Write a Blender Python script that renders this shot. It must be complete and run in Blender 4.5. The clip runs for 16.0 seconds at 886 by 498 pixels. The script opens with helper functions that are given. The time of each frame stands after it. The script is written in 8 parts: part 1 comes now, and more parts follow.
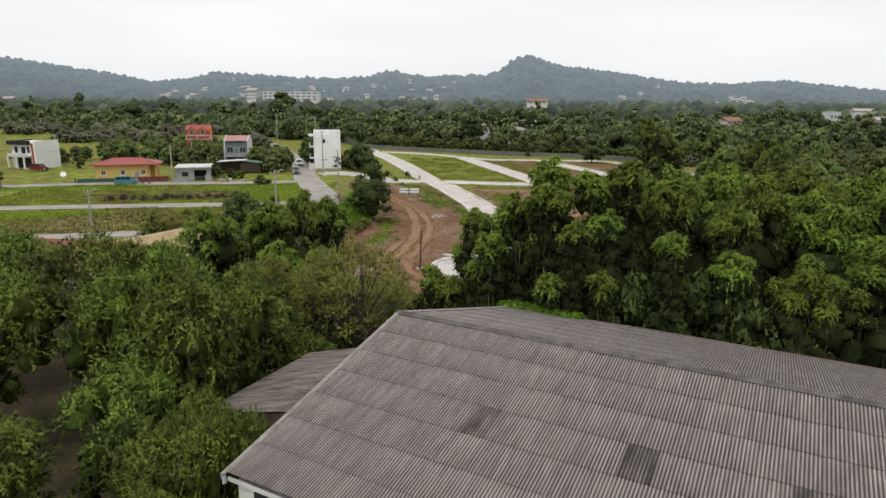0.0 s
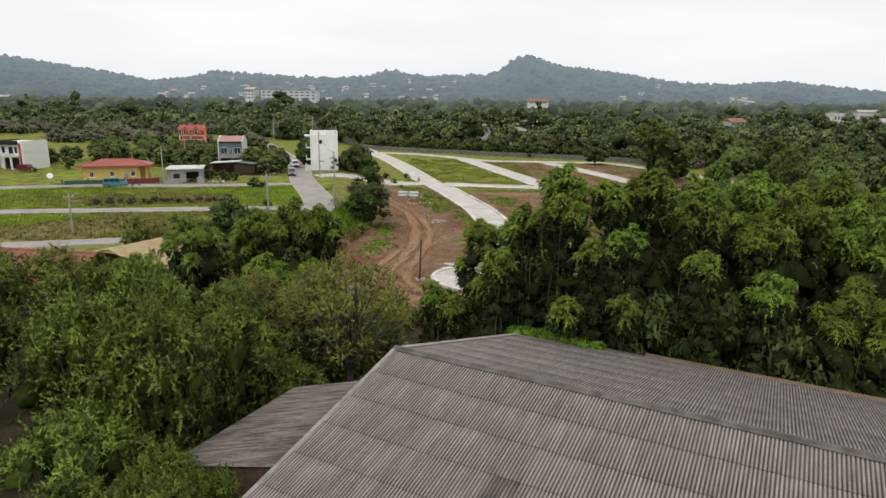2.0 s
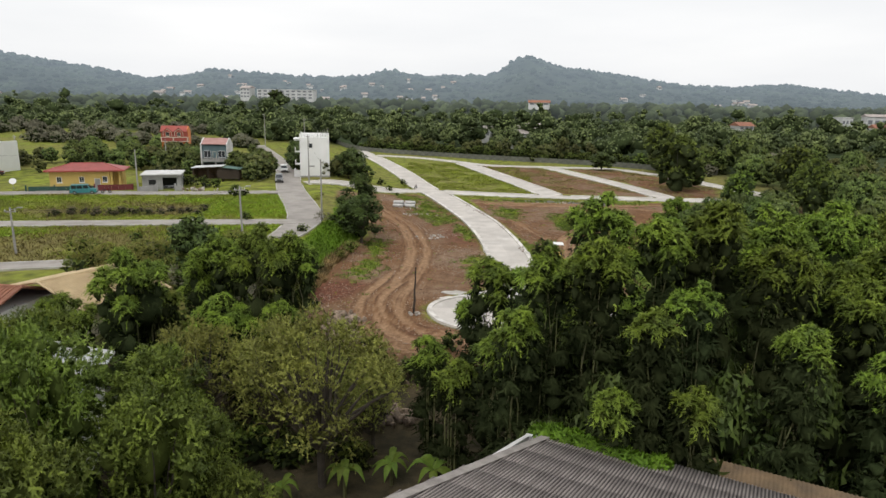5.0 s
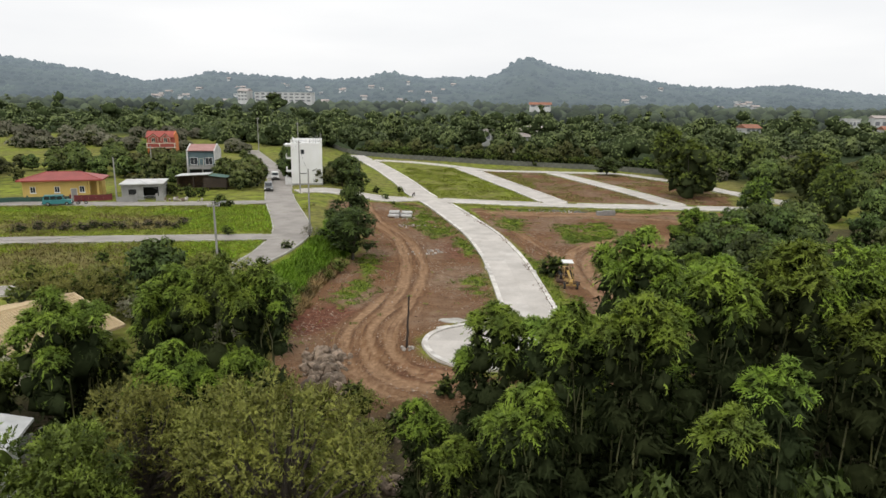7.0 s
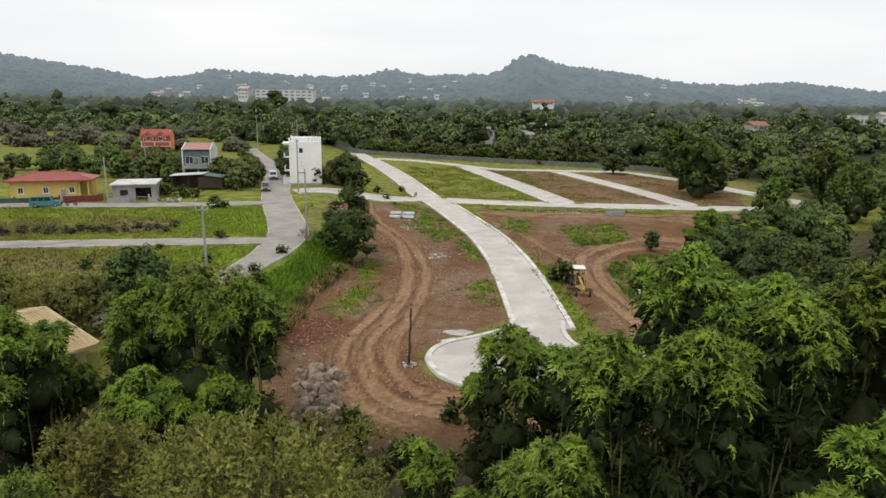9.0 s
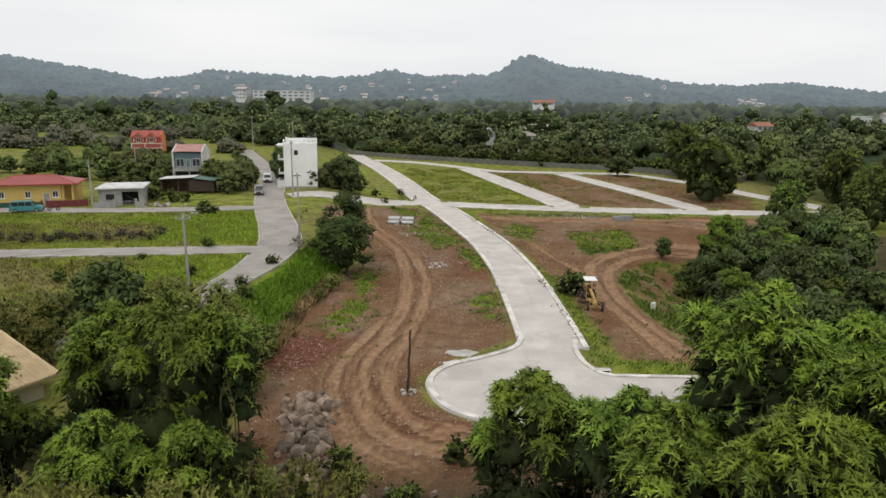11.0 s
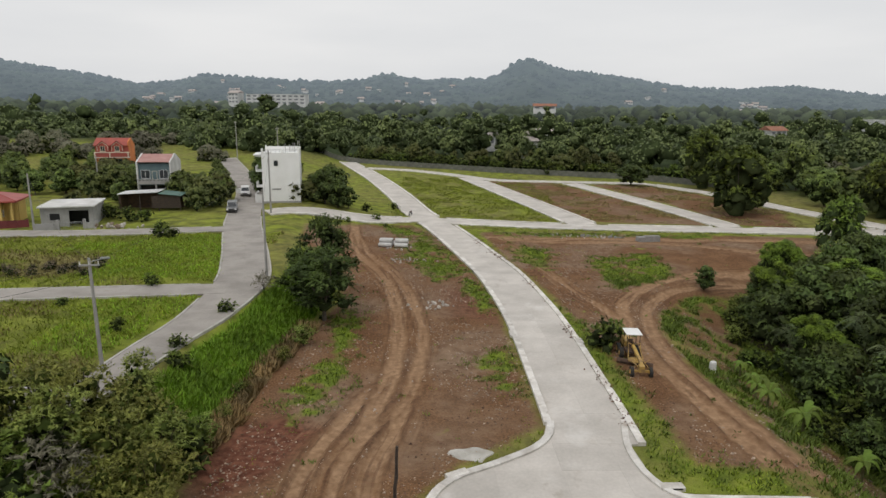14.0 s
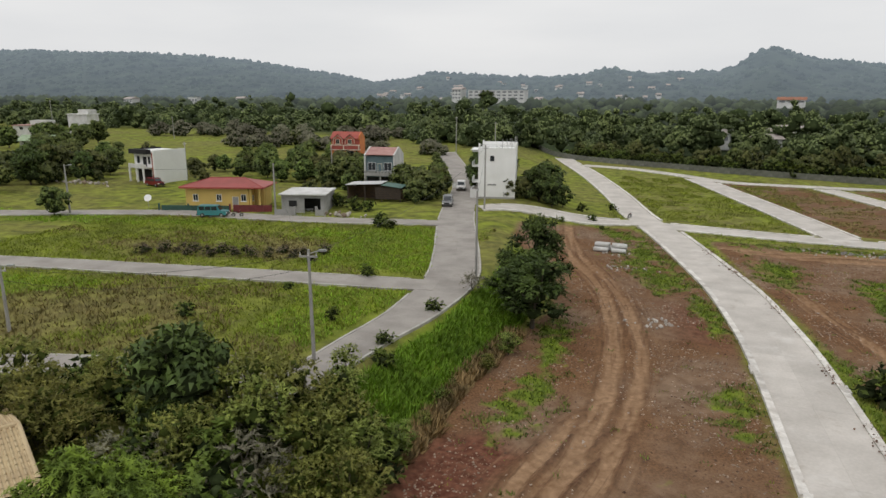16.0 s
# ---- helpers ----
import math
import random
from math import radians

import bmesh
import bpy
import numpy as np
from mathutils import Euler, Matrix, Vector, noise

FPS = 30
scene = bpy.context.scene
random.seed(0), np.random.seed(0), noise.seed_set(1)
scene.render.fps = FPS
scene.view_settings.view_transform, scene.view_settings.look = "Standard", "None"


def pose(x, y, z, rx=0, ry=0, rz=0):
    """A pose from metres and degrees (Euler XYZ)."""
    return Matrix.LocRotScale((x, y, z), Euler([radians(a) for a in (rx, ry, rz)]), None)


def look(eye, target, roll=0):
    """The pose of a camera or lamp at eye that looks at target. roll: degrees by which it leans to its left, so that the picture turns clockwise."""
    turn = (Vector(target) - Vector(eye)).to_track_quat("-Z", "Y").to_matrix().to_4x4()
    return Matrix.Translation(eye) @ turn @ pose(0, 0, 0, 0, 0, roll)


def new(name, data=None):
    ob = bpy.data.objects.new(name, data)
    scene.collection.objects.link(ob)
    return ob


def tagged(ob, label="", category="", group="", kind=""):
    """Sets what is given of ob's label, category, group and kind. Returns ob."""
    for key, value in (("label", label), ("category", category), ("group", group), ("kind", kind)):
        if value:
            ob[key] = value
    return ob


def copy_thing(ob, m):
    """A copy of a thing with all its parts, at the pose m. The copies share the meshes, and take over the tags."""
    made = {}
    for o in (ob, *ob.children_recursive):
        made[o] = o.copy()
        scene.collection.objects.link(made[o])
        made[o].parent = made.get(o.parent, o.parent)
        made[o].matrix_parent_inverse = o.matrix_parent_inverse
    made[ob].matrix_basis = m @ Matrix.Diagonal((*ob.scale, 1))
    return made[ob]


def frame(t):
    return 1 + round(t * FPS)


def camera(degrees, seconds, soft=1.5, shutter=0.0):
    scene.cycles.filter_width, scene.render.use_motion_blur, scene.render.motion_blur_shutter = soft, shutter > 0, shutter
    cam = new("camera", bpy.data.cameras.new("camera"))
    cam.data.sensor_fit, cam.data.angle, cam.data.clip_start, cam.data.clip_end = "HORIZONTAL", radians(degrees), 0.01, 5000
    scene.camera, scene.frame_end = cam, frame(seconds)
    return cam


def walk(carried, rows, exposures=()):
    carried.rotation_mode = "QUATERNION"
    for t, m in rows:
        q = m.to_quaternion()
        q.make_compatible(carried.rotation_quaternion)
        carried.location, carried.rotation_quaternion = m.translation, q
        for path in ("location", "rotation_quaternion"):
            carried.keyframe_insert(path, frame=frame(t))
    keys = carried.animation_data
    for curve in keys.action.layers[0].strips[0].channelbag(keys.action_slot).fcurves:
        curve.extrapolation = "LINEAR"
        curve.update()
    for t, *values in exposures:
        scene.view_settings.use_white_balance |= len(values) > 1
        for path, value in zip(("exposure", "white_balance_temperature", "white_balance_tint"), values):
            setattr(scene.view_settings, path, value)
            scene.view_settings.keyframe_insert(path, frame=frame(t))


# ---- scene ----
cam = camera(69.8, 16.0)
PATH = [
    (0, (-0.017, -24.124, 20.785), (0.033, -22.176, 20.336), 0.4),
    (0.5, (-0.055, -23.085, 20.806), (-0.003, -21.136, 20.357), 0.7),
    (1, (-0.084, -21.98, 20.854), (-0.032, -20.032, 20.404), 0.7),
    (1.5, (-0.083, -20.71, 20.898), (-0.032, -18.762, 20.448), 0.5),
    (2, (-0.145, -19.206, 20.905), (-0.092, -17.258, 20.455), 0.6),
    (2.5, (-0.17, -17.563, 20.917), (-0.116, -15.615, 20.466), 0.6),
    (3, (-0.123, -15.839, 20.963), (-0.069, -13.891, 20.513), 0.6),
    (3.5, (-0.069, -13.998, 21.036), (-0.016, -12.051, 20.586), 0.6),
    (4, (-0.107, -11.988, 21.163), (-0.051, -10.041, 20.713), 0.8),
    (6.5, (0.574, -1.56, 21.609), (0.633, 0.389, 21.161), 1.2),
    (7, (0.637, 0.306, 21.692), (0.694, 2.255, 21.248), 0.9),
    (7.5, (0.615, 1.791, 21.679), (0.67, 3.74, 21.232), 0.8),
    (8, (0.568, 2.975, 21.631), (0.619, 4.923, 21.18), 0.8),
    (10.5, (0.414, 8.313, 21.434), (0.466, 10.261, 20.984), 0.8),
    (11, (0.362, 10.06, 21.449), (0.416, 12.008, 21.0), 0.8),
    (11.5, (0.33, 12.355, 21.42), (0.385, 14.303, 20.971), 0.7),
    (12, (0.358, 14.972, 21.388), (0.416, 16.92, 20.941), 0.8),
    (12.5, (0.4, 17.786, 21.35), (0.459, 19.735, 20.904), 0.8),
    (13, (0.416, 20.618, 21.344), (0.477, 22.566, 20.898), 0.7),
    (13.5, (0.448, 23.566, 21.396), (0.51, 25.516, 20.956), 0.7),
    (14, (0.54, 26.057, 21.452), (0.6, 28.008, 21.014), 0.7),
    (14.5, (0.412, 28.047, 21.46), (0.431, 29.997, 21.018), 0.6),
    (15, (0.218, 29.341, 21.458), (0.119, 31.289, 21.013), 0.5),
    (15.5, (-0.054, 30.168, 21.364), (-0.304, 32.101, 20.915), 0.5),
    (16, (-0.633, 30.709, 21.197), (-1.213, 32.567, 20.741), 0.3),
]
walk(cam, [(t, look(eye, target, roll)) for t, eye, target, roll in PATH],
     [(0.0, 0.17), (7.0, 0.20), (11.0, 0.08), (12.5, -0.03), (14.0, -0.13), (16.0, -0.12)])

# ---- world and light ----
world = bpy.data.worlds.new("overcast")
scene.world = world
world.use_nodes = True
wn, wl = world.node_tree.nodes, world.node_tree.links
wn.clear()
w_out = wn.new("ShaderNodeOutputWorld")
w_bg = wn.new("ShaderNodeBackground")
w_sky = wn.new("ShaderNodeTexSky")
w_sky.sky_type = "NISHITA"
w_sky.sun_disc = False
SUN_EL, SUN_AZ = radians(58), radians(205)
w_sky.sun_elevation, w_sky.sun_rotation = SUN_EL, SUN_AZ
w_sky.air_density, w_sky.dust_density, w_sky.ozone_density = 1.0, 6.0, 1.0
w_hs = wn.new("ShaderNodeHueSaturation")
w_hs.inputs["Saturation"].default_value = 0.12
w_hs.inputs["Value"].default_value = 0.10
w_co = wn.new("ShaderNodeTexCoord")
w_map = wn.new("ShaderNodeMapping")
w_map.inputs["Scale"].default_value = (1.2, 1.2, 6.0)
w_no = wn.new("ShaderNodeTexNoise")
w_no.inputs["Scale"].default_value = 1.6
w_no.inputs["Detail"].default_value = 5
w_cr = wn.new("ShaderNodeValToRGB")
w_cr.color_ramp.elements[0].position, w_cr.color_ramp.elements[0].color = 0.3, (0.86, 0.875, 0.895, 1)
w_cr.color_ramp.elements[1].position, w_cr.color_ramp.elements[1].color = 0.7, (1.0, 1.0, 1.0, 1)
w_mix = wn.new("ShaderNodeMix")
w_mix.data_type = "RGBA"
w_mix.inputs["Factor"].default_value = 0.85
wl.new(w_sky.outputs["Color"], w_hs.inputs["Color"])
wl.new(w_co.outputs["Generated"], w_map.inputs["Vector"])
wl.new(w_map.outputs["Vector"], w_no.inputs["Vector"])
wl.new(w_no.outputs["Fac"], w_cr.inputs["Fac"])
wl.new(w_hs.outputs["Color"], w_mix.inputs["A"])
wl.new(w_cr.outputs["Color"], w_mix.inputs["B"])
wl.new(w_mix.outputs["Result"], w_bg.inputs["Color"])
wl.new(w_bg.outputs["Background"], w_out.inputs["Surface"])
w_bg.inputs["Strength"].default_value = 1.0

sun = new("sun", bpy.data.lights.new("sun", "SUN"))
sun.data.energy, sun.data.angle, sun.data.color = 0.8, radians(16), (1.0, 0.96, 0.9)
sun_dir = Vector((math.sin(SUN_AZ) * math.cos(SUN_EL), math.cos(SUN_AZ) * math.cos(SUN_EL), math.sin(SUN_EL)))
sun.matrix_world = look(sun_dir * 300, (0, 0, 0))


# ---- materials ----
def mat(name, c1, c2=None, scale=1.0, rough=0.85, bump=0.2, fine=12.0, fine_amt=0.25, metal=0.0,
        rand=0.0, island=0.0, coords="Object", dist=0.02, streak=None):
    """A procedural surface: two colours mixed by a broad noise, a fine grain over it and a fine bump."""
    m = bpy.data.materials.new(name)
    m.use_nodes = True
    n, l = m.node_tree.nodes, m.node_tree.links
    b = n["Principled BSDF"]
    b.inputs["Roughness"].default_value = rough
    b.inputs["Metallic"].default_value = metal
    c2 = c2 or tuple(v * 0.75 for v in c1)
    tc = n.new("ShaderNodeTexCoord")
    src = tc.outputs[coords]
    if streak:
        mp = n.new("ShaderNodeMapping")
        mp.inputs["Scale"].default_value = streak
        l.new(src, mp.inputs["Vector"])
        src = mp.outputs["Vector"]
        if rand:
            # each piece takes its own stretch of the pattern
            shift = n.new("ShaderNodeVectorMath")
            shift.operation = "MULTIPLY_ADD"
            shift.inputs[0].default_value = (1, 1, 1)
            each = n.new("ShaderNodeMath")
            each.operation = "MULTIPLY"
            each.inputs[1].default_value = 90.0
            l.new(n.new("ShaderNodeObjectInfo").outputs["Random"], each.inputs[0])
            l.new(each.outputs["Value"], shift.inputs[1])
            l.new(src, shift.inputs[2])
            src = shift.outputs["Vector"]
    n1 = n.new("ShaderNodeTexNoise")
    n1.inputs["Scale"].default_value, n1.inputs["Detail"].default_value = scale, 6
    l.new(src, n1.inputs["Vector"])
    r1 = n.new("ShaderNodeValToRGB")
    r1.color_ramp.elements[0].position, r1.color_ramp.elements[1].position = 0.34, 0.66
    r1.color_ramp.elements[0].color, r1.color_ramp.elements[1].color = (*c2, 1), (*c1, 1)
    l.new(n1.outputs["Fac"], r1.inputs["Fac"])
    n2 = n.new("ShaderNodeTexNoise")
    n2.inputs["Scale"].default_value, n2.inputs["Detail"].default_value = fine, 4
    l.new(tc.outputs[coords], n2.inputs["Vector"])
    val = n.new("ShaderNodeMapRange")
    val.inputs["To Min"].default_value, val.inputs["To Max"].default_value = 1 - fine_amt, 1 + fine_amt
    l.new(n2.outputs["Fac"], val.inputs["Value"])
    amount = val.outputs["Result"]
    for key, amt in (("rand", rand), ("island", island)):
        if amt:
            if key == "rand":
                src2 = n.new("ShaderNodeObjectInfo").outputs["Random"]
            else:
                src2 = n.new("ShaderNodeNewGeometry").outputs["Random Per Island"]
            mr = n.new("ShaderNodeMapRange")
            mr.inputs["To Min"].default_value, mr.inputs["To Max"].default_value = 1 - amt, 1 + amt
            l.new(src2, mr.inputs["Value"])
            mu = n.new("ShaderNodeMath")
            mu.operation = "MULTIPLY"
            l.new(amount, mu.inputs[0])
            l.new(mr.outputs["Result"], mu.inputs[1])
            amount = mu.outputs["Value"]
    sc = n.new("ShaderNodeVectorMath")
    sc.operation = "SCALE"
    l.new(r1.outputs["Color"], sc.inputs[0])
    l.new(amount, sc.inputs["Scale"])
    l.new(sc.outputs["Vector"], b.inputs["Base Color"])
    if bump:
        bp = n.new("ShaderNodeBump")
        bp.inputs["Strength"].default_value, bp.inputs["Distance"].default_value = bump, dist
        l.new(n2.outputs["Fac"], bp.inputs["Height"])
        l.new(bp.outputs["Normal"], b.inputs["Normal"])
    return m


def leaf_mat(name, c1, c2, through_light=0.18, island=0.35, rand=0.25, broad=0.5, hue_span=0.014):
    m = mat(name, c1, c2, scale=broad, rough=0.55, bump=0.0, fine=5.0, fine_amt=0.35, island=island, rand=rand)
    n, l = m.node_tree.nodes, m.node_tree.links
    b = n["Principled BSDF"]
    b.inputs["Specular IOR Level"].default_value = 0.25
    tr = n.new("ShaderNodeBsdfTranslucent")
    mx = n.new("ShaderNodeMixShader")
    mx.inputs["Fac"].default_value = through_light
    # each plant leans a little to yellow or to blue-green
    info, span, hue = n.new("ShaderNodeObjectInfo"), n.new("ShaderNodeMapRange"), n.new("ShaderNodeHueSaturation")
    span.inputs["To Min"].default_value, span.inputs["To Max"].default_value = 0.5 - hue_span, 0.5 + hue_span
    l.new(info.outputs["Random"], span.inputs["Value"])
    l.new(span.outputs["Result"], hue.inputs["Hue"])
    l.new(b.inputs["Base Color"].links[0].from_socket, hue.inputs["Color"])
    l.new(hue.outputs["Color"], b.inputs["Base Color"])
    l.new(hue.outputs["Color"], tr.inputs["Color"])
    l.new(b.outputs["BSDF"], mx.inputs[1])
    l.new(tr.outputs["BSDF"], mx.inputs[2])
    l.new(mx.outputs["Shader"], n["Material Output"].inputs["Surface"])
    return m


def glass_mat(name, tint=(0.03, 0.035, 0.04)):
    m = bpy.data.materials.new(name)
    m.use_nodes = True
    b = m.node_tree.nodes["Principled BSDF"]
    b.inputs["Base Color"].default_value = (*tint, 1)
    b.inputs["Roughness"].default_value = 0.08
    b.inputs["Specular IOR Level"].default_value = 0.6
    return m


M_CONC = mat("road_concrete", (0.560, 0.522, 0.478), (0.440, 0.408, 0.370), 0.30, 0.9, 0.2, 5, 0.14, rand=0.05)
M_CONC_OLD = mat("old_street_concrete", (0.350, 0.322, 0.292), (0.250, 0.228, 0.204), 0.4, 0.9, 0.2, 7, 0.15, rand=0.05)
M_KERB = mat("kerb_concrete", (0.72, 0.695, 0.655), (0.47, 0.435, 0.395), 0.9, 0.88, 0.2, 7, 0.2, rand=0.12)
M_GUTTER = mat("stained_concrete", (0.50, 0.48, 0.44), (0.33, 0.31, 0.27), 0.8, 0.9, 0.2, 9, 0.15)
M_CEMENT = mat("bare_cement", (0.36, 0.355, 0.34), (0.26, 0.255, 0.245), 0.7, 0.92, 0.2, 10, 0.15)
M_BLOCK = mat("hollow_block", (0.33, 0.32, 0.31), (0.24, 0.235, 0.225), 1.5, 0.95, 0.3, 14, 0.2, rand=0.12)
M_WHITE = mat("white_paint", (0.80, 0.80, 0.79), (0.72, 0.72, 0.70), 0.35, 0.7, 0.05, 8, 0.04)
M_OFFWHITE = mat("weathered_white_paint", (0.66, 0.655, 0.64), (0.5, 0.49, 0.47), 0.5, 0.8, 0.1, 8, 0.08)
M_ROOF = mat("weathered_fibre_cement", (0.350, 0.308, 0.284), (0.235, 0.202, 0.184), 2.2, 0.95, 0.35, 14, 0.30,
             rand=0.08, streak=(2.2, 0.3, 1.0))
M_ROOF_DARK = mat("dark_fibre_cement", (0.255, 0.222, 0.200), (0.062, 0.054, 0.049), 2.6, 0.95, 0.3, 16, 0.3, rand=0.15,
                  streak=(1.0, 0.22, 1.0))


def valley_dirt_and_shade(m, dark):
    """Darkens the valleys of corrugated sheets for dirt and painted crease shade, read from the sheets' own profile."""
    n, l = m.node_tree.nodes, m.node_tree.links
    b = n["Principled BSDF"]
    src = b.inputs["Base Color"].links[0].from_socket
    a = n.new("ShaderNodeAttribute")
    a.attribute_name = "valley"
    no = n.new("ShaderNodeTexNoise")
    no.inputs["Scale"].default_value = 0.9
    geo = n.new("ShaderNodeNewGeometry")
    l.new(geo.outputs["Position"], no.inputs["Vector"])
    mu = n.new("ShaderNodeMath")
    mu.operation = "MULTIPLY"
    rng_ = n.new("ShaderNodeMapRange")
    rng_.inputs["From Min"].default_value, rng_.inputs["From Max"].default_value = 0.3, 0.7
    rng_.inputs["To Min"].default_value, rng_.inputs["To Max"].default_value = 0.8, 1.0
    l.new(no.outputs["Fac"], rng_.inputs["Value"])
    l.new(a.outputs["Fac"], mu.inputs[0])
    l.new(rng_.outputs["Result"], mu.inputs[1])
    x = n.new("ShaderNodeMix")
    x.data_type = "RGBA"
    l.new(mu.outputs["Value"], x.inputs["Factor"])
    l.new(src, x.inputs["A"])
    x.inputs["B"].default_value = (*dark, 1)
    l.new(x.outputs["Result"], b.inputs["Base Color"])


valley_dirt_and_shade(M_ROOF, (0.034, 0.029, 0.027))
valley_dirt_and_shade(M_ROOF_DARK, (0.026, 0.023, 0.021))
M_ROOF_PLAIN = mat("weathered_cement_strip", (0.30, 0.275, 0.25), (0.19, 0.17, 0.155), 1.6, 0.95, 0.3, 14, 0.3)


def stain(m, colour, scale, cut, most=0.7):
    """Patches of trodden dirt of their own shape over a surface."""
    n, l = m.node_tree.nodes, m.node_tree.links
    b = n["Principled BSDF"]
    src = b.inputs["Base Color"].links[0].from_socket
    geo, no, amt, x = n.new("ShaderNodeNewGeometry"), n.new("ShaderNodeTexNoise"), n.new("ShaderNodeMapRange"), n.new("ShaderNodeMix")
    no.inputs["Scale"].default_value, no.inputs["Detail"].default_value, no.inputs["Roughness"].default_value = scale, 9, 0.65
    l.new(geo.outputs["Position"], no.inputs["Vector"])
    amt.inputs["From Min"].default_value, amt.inputs["From Max"].default_value = cut, cut + 0.14
    amt.inputs["To Max"].default_value = most
    l.new(no.outputs["Fac"], amt.inputs["Value"])
    x.data_type = "RGBA"
    l.new(amt.outputs["Result"], x.inputs["Factor"])
    l.new(src, x.inputs["A"])
    x.inputs["B"].default_value = (*colour, 1)
    l.new(x.outputs["Result"], b.inputs["Base Color"])


stain(M_CONC, (0.30, 0.245, 0.19), 0.35, 0.60, 0.65)
stain(M_CONC, (0.66, 0.64, 0.61), 0.22, 0.57, 0.6)
stain(M_KERB, (0.24, 0.17, 0.11), 0.6, 0.60, 0.8)
stain(M_CONC_OLD, (0.20, 0.175, 0.145), 0.4, 0.58, 0.6)
M_RIDGE = mat("ridge_cap_cement", (0.150, 0.137, 0.126), (0.07, 0.063, 0.058), 1.5, 0.95, 0.3, 14, 0.3)
M_RUST_ROOF = mat("old_roof_sheet", (0.25, 0.215, 0.19), (0.085, 0.072, 0.064), 1.6, 0.95, 0.4, 14, 0.3, streak=(0.35, 3.5, 1.0))
M_REDROOF = mat("red_painted_roof", (0.36, 0.085, 0.075), (0.28, 0.07, 0.06), 0.6, 0.55, 0.05, 8, 0.08)
M_PINKROOF = mat("faded_red_roof", (0.42, 0.235, 0.205), (0.34, 0.17, 0.15), 0.8, 0.6, 0.05, 8, 0.1)
M_TILE = mat("orange_roof_tile", (0.34, 0.15, 0.09), (0.22, 0.10, 0.065), 0.9, 0.85, 0.3, 9, 0.2)
M_CREAM = mat("cream_roof_tile", (0.56, 0.44, 0.26), (0.45, 0.34, 0.20), 0.8, 0.75, 0.2, 9, 0.12)
M_YELLOW = mat("yellow_wall_paint", (0.66, 0.47, 0.14), (0.56, 0.39, 0.115), 0.5, 0.75, 0.05, 8, 0.06)
M_ORANGE = mat("orange_wall_paint", (0.68, 0.215, 0.055), (0.54, 0.17, 0.05), 0.5, 0.75, 0.05, 8, 0.06)
M_REDTRIM = mat("brick_red_paint", (0.36, 0.075, 0.05), (0.28, 0.06, 0.045), 0.7, 0.7, 0.05, 8, 0.08)
M_CREAMTRIM = mat("cream_trim", (0.72, 0.66, 0.52), (0.62, 0.56, 0.44), 0.7, 0.7, 0.05, 8, 0.05)
M_BLUEWALL = mat("grey_blue_wall", (0.115, 0.17, 0.185), (0.085, 0.13, 0.145), 0.6, 0.8, 0.05, 8, 0.08)
M_MAROON = mat("maroon_fence_paint", (0.165, 0.028, 0.03), (0.12, 0.022, 0.024), 0.8, 0.6, 0.05, 8, 0.08)
M_GREENF = mat("dark_green_fence", (0.028, 0.085, 0.06), (0.02, 0.06, 0.045), 0.8, 0.6, 0.05, 8, 0.08)
# for black trim, and for panels coloured as the shade in openings
M_DARK = mat("dark_trim_and_shade", (0.018, 0.018, 0.018), (0.012, 0.012, 0.012), 1, 0.9, 0)
M_GLASS = glass_mat("window_glass")
M_TIN = mat("galvanised_sheet", (0.64, 0.645, 0.64), (0.47, 0.47, 0.46), 0.9, 0.5, 0.05, 8, 0.08, metal=0.1)
M_GREENTIN = mat("green_roof_sheet", (0.09, 0.17, 0.14), (0.06, 0.12, 0.10), 0.8, 0.6, 0.05, 8, 0.1)
M_POLE = mat("pole_concrete", (0.36, 0.35, 0.33), (0.26, 0.25, 0.235), 0.6, 0.9, 0.15, 12, 0.15)
M_STEEL = mat("galvanised_steel", (0.42, 0.43, 0.43), (0.33, 0.335, 0.335), 1.5, 0.45, 0.05, 10, 0.08, metal=0.6)
M_WIRE = mat("black_cable", (0.03, 0.03, 0.03), (0.02, 0.02, 0.02), 1, 0.6, 0)
M_CAR_TEAL = mat("teal_car_paint", (0.06, 0.24, 0.26), (0.05, 0.21, 0.23), 0.8, 0.3, 0, 8, 0.03)
M_CAR_RED = mat("dark_red_car_paint", (0.16, 0.015, 0.02), (0.14, 0.013, 0.017), 0.8, 0.25, 0, 8, 0.03)
M_CAR_WHITE = mat("white_car_paint", (0.72, 0.72, 0.71), (0.66, 0.66, 0.65), 0.8, 0.3, 0, 8, 0.03)
M_CAR_GREY = mat("silver_grey_car_paint", (0.25, 0.255, 0.26), (0.22, 0.225, 0.23), 0.8, 0.3, 0, 8, 0.03, metal=0.4)
M_RUBBER = mat("tyre_rubber", (0.022, 0.022, 0.022), (0.04, 0.034, 0.028), 1.5, 0.9, 0.1, 12, 0.15)
M_GRADER = mat("worn_yellow_machine_paint", (0.52, 0.33, 0.07), (0.26, 0.165, 0.07), 1.4, 0.6, 0.1, 9, 0.2)
M_RUSTY = mat("rusty_steel", (0.12, 0.07, 0.045), (0.06, 0.04, 0.032), 2.0, 0.85, 0.2, 12, 0.25)
M_ROCK = mat("quarried_boulder", (0.320, 0.245, 0.180), (0.130, 0.098, 0.072), 1.3, 0.95, 0.5, 6, 0.25, rand=0.32, dist=0.06)
M_STONE = mat("white_rubble_stone", (0.50, 0.47, 0.43), (0.34, 0.30, 0.26), 2.0, 0.95, 0.4, 8, 0.2, rand=0.2)
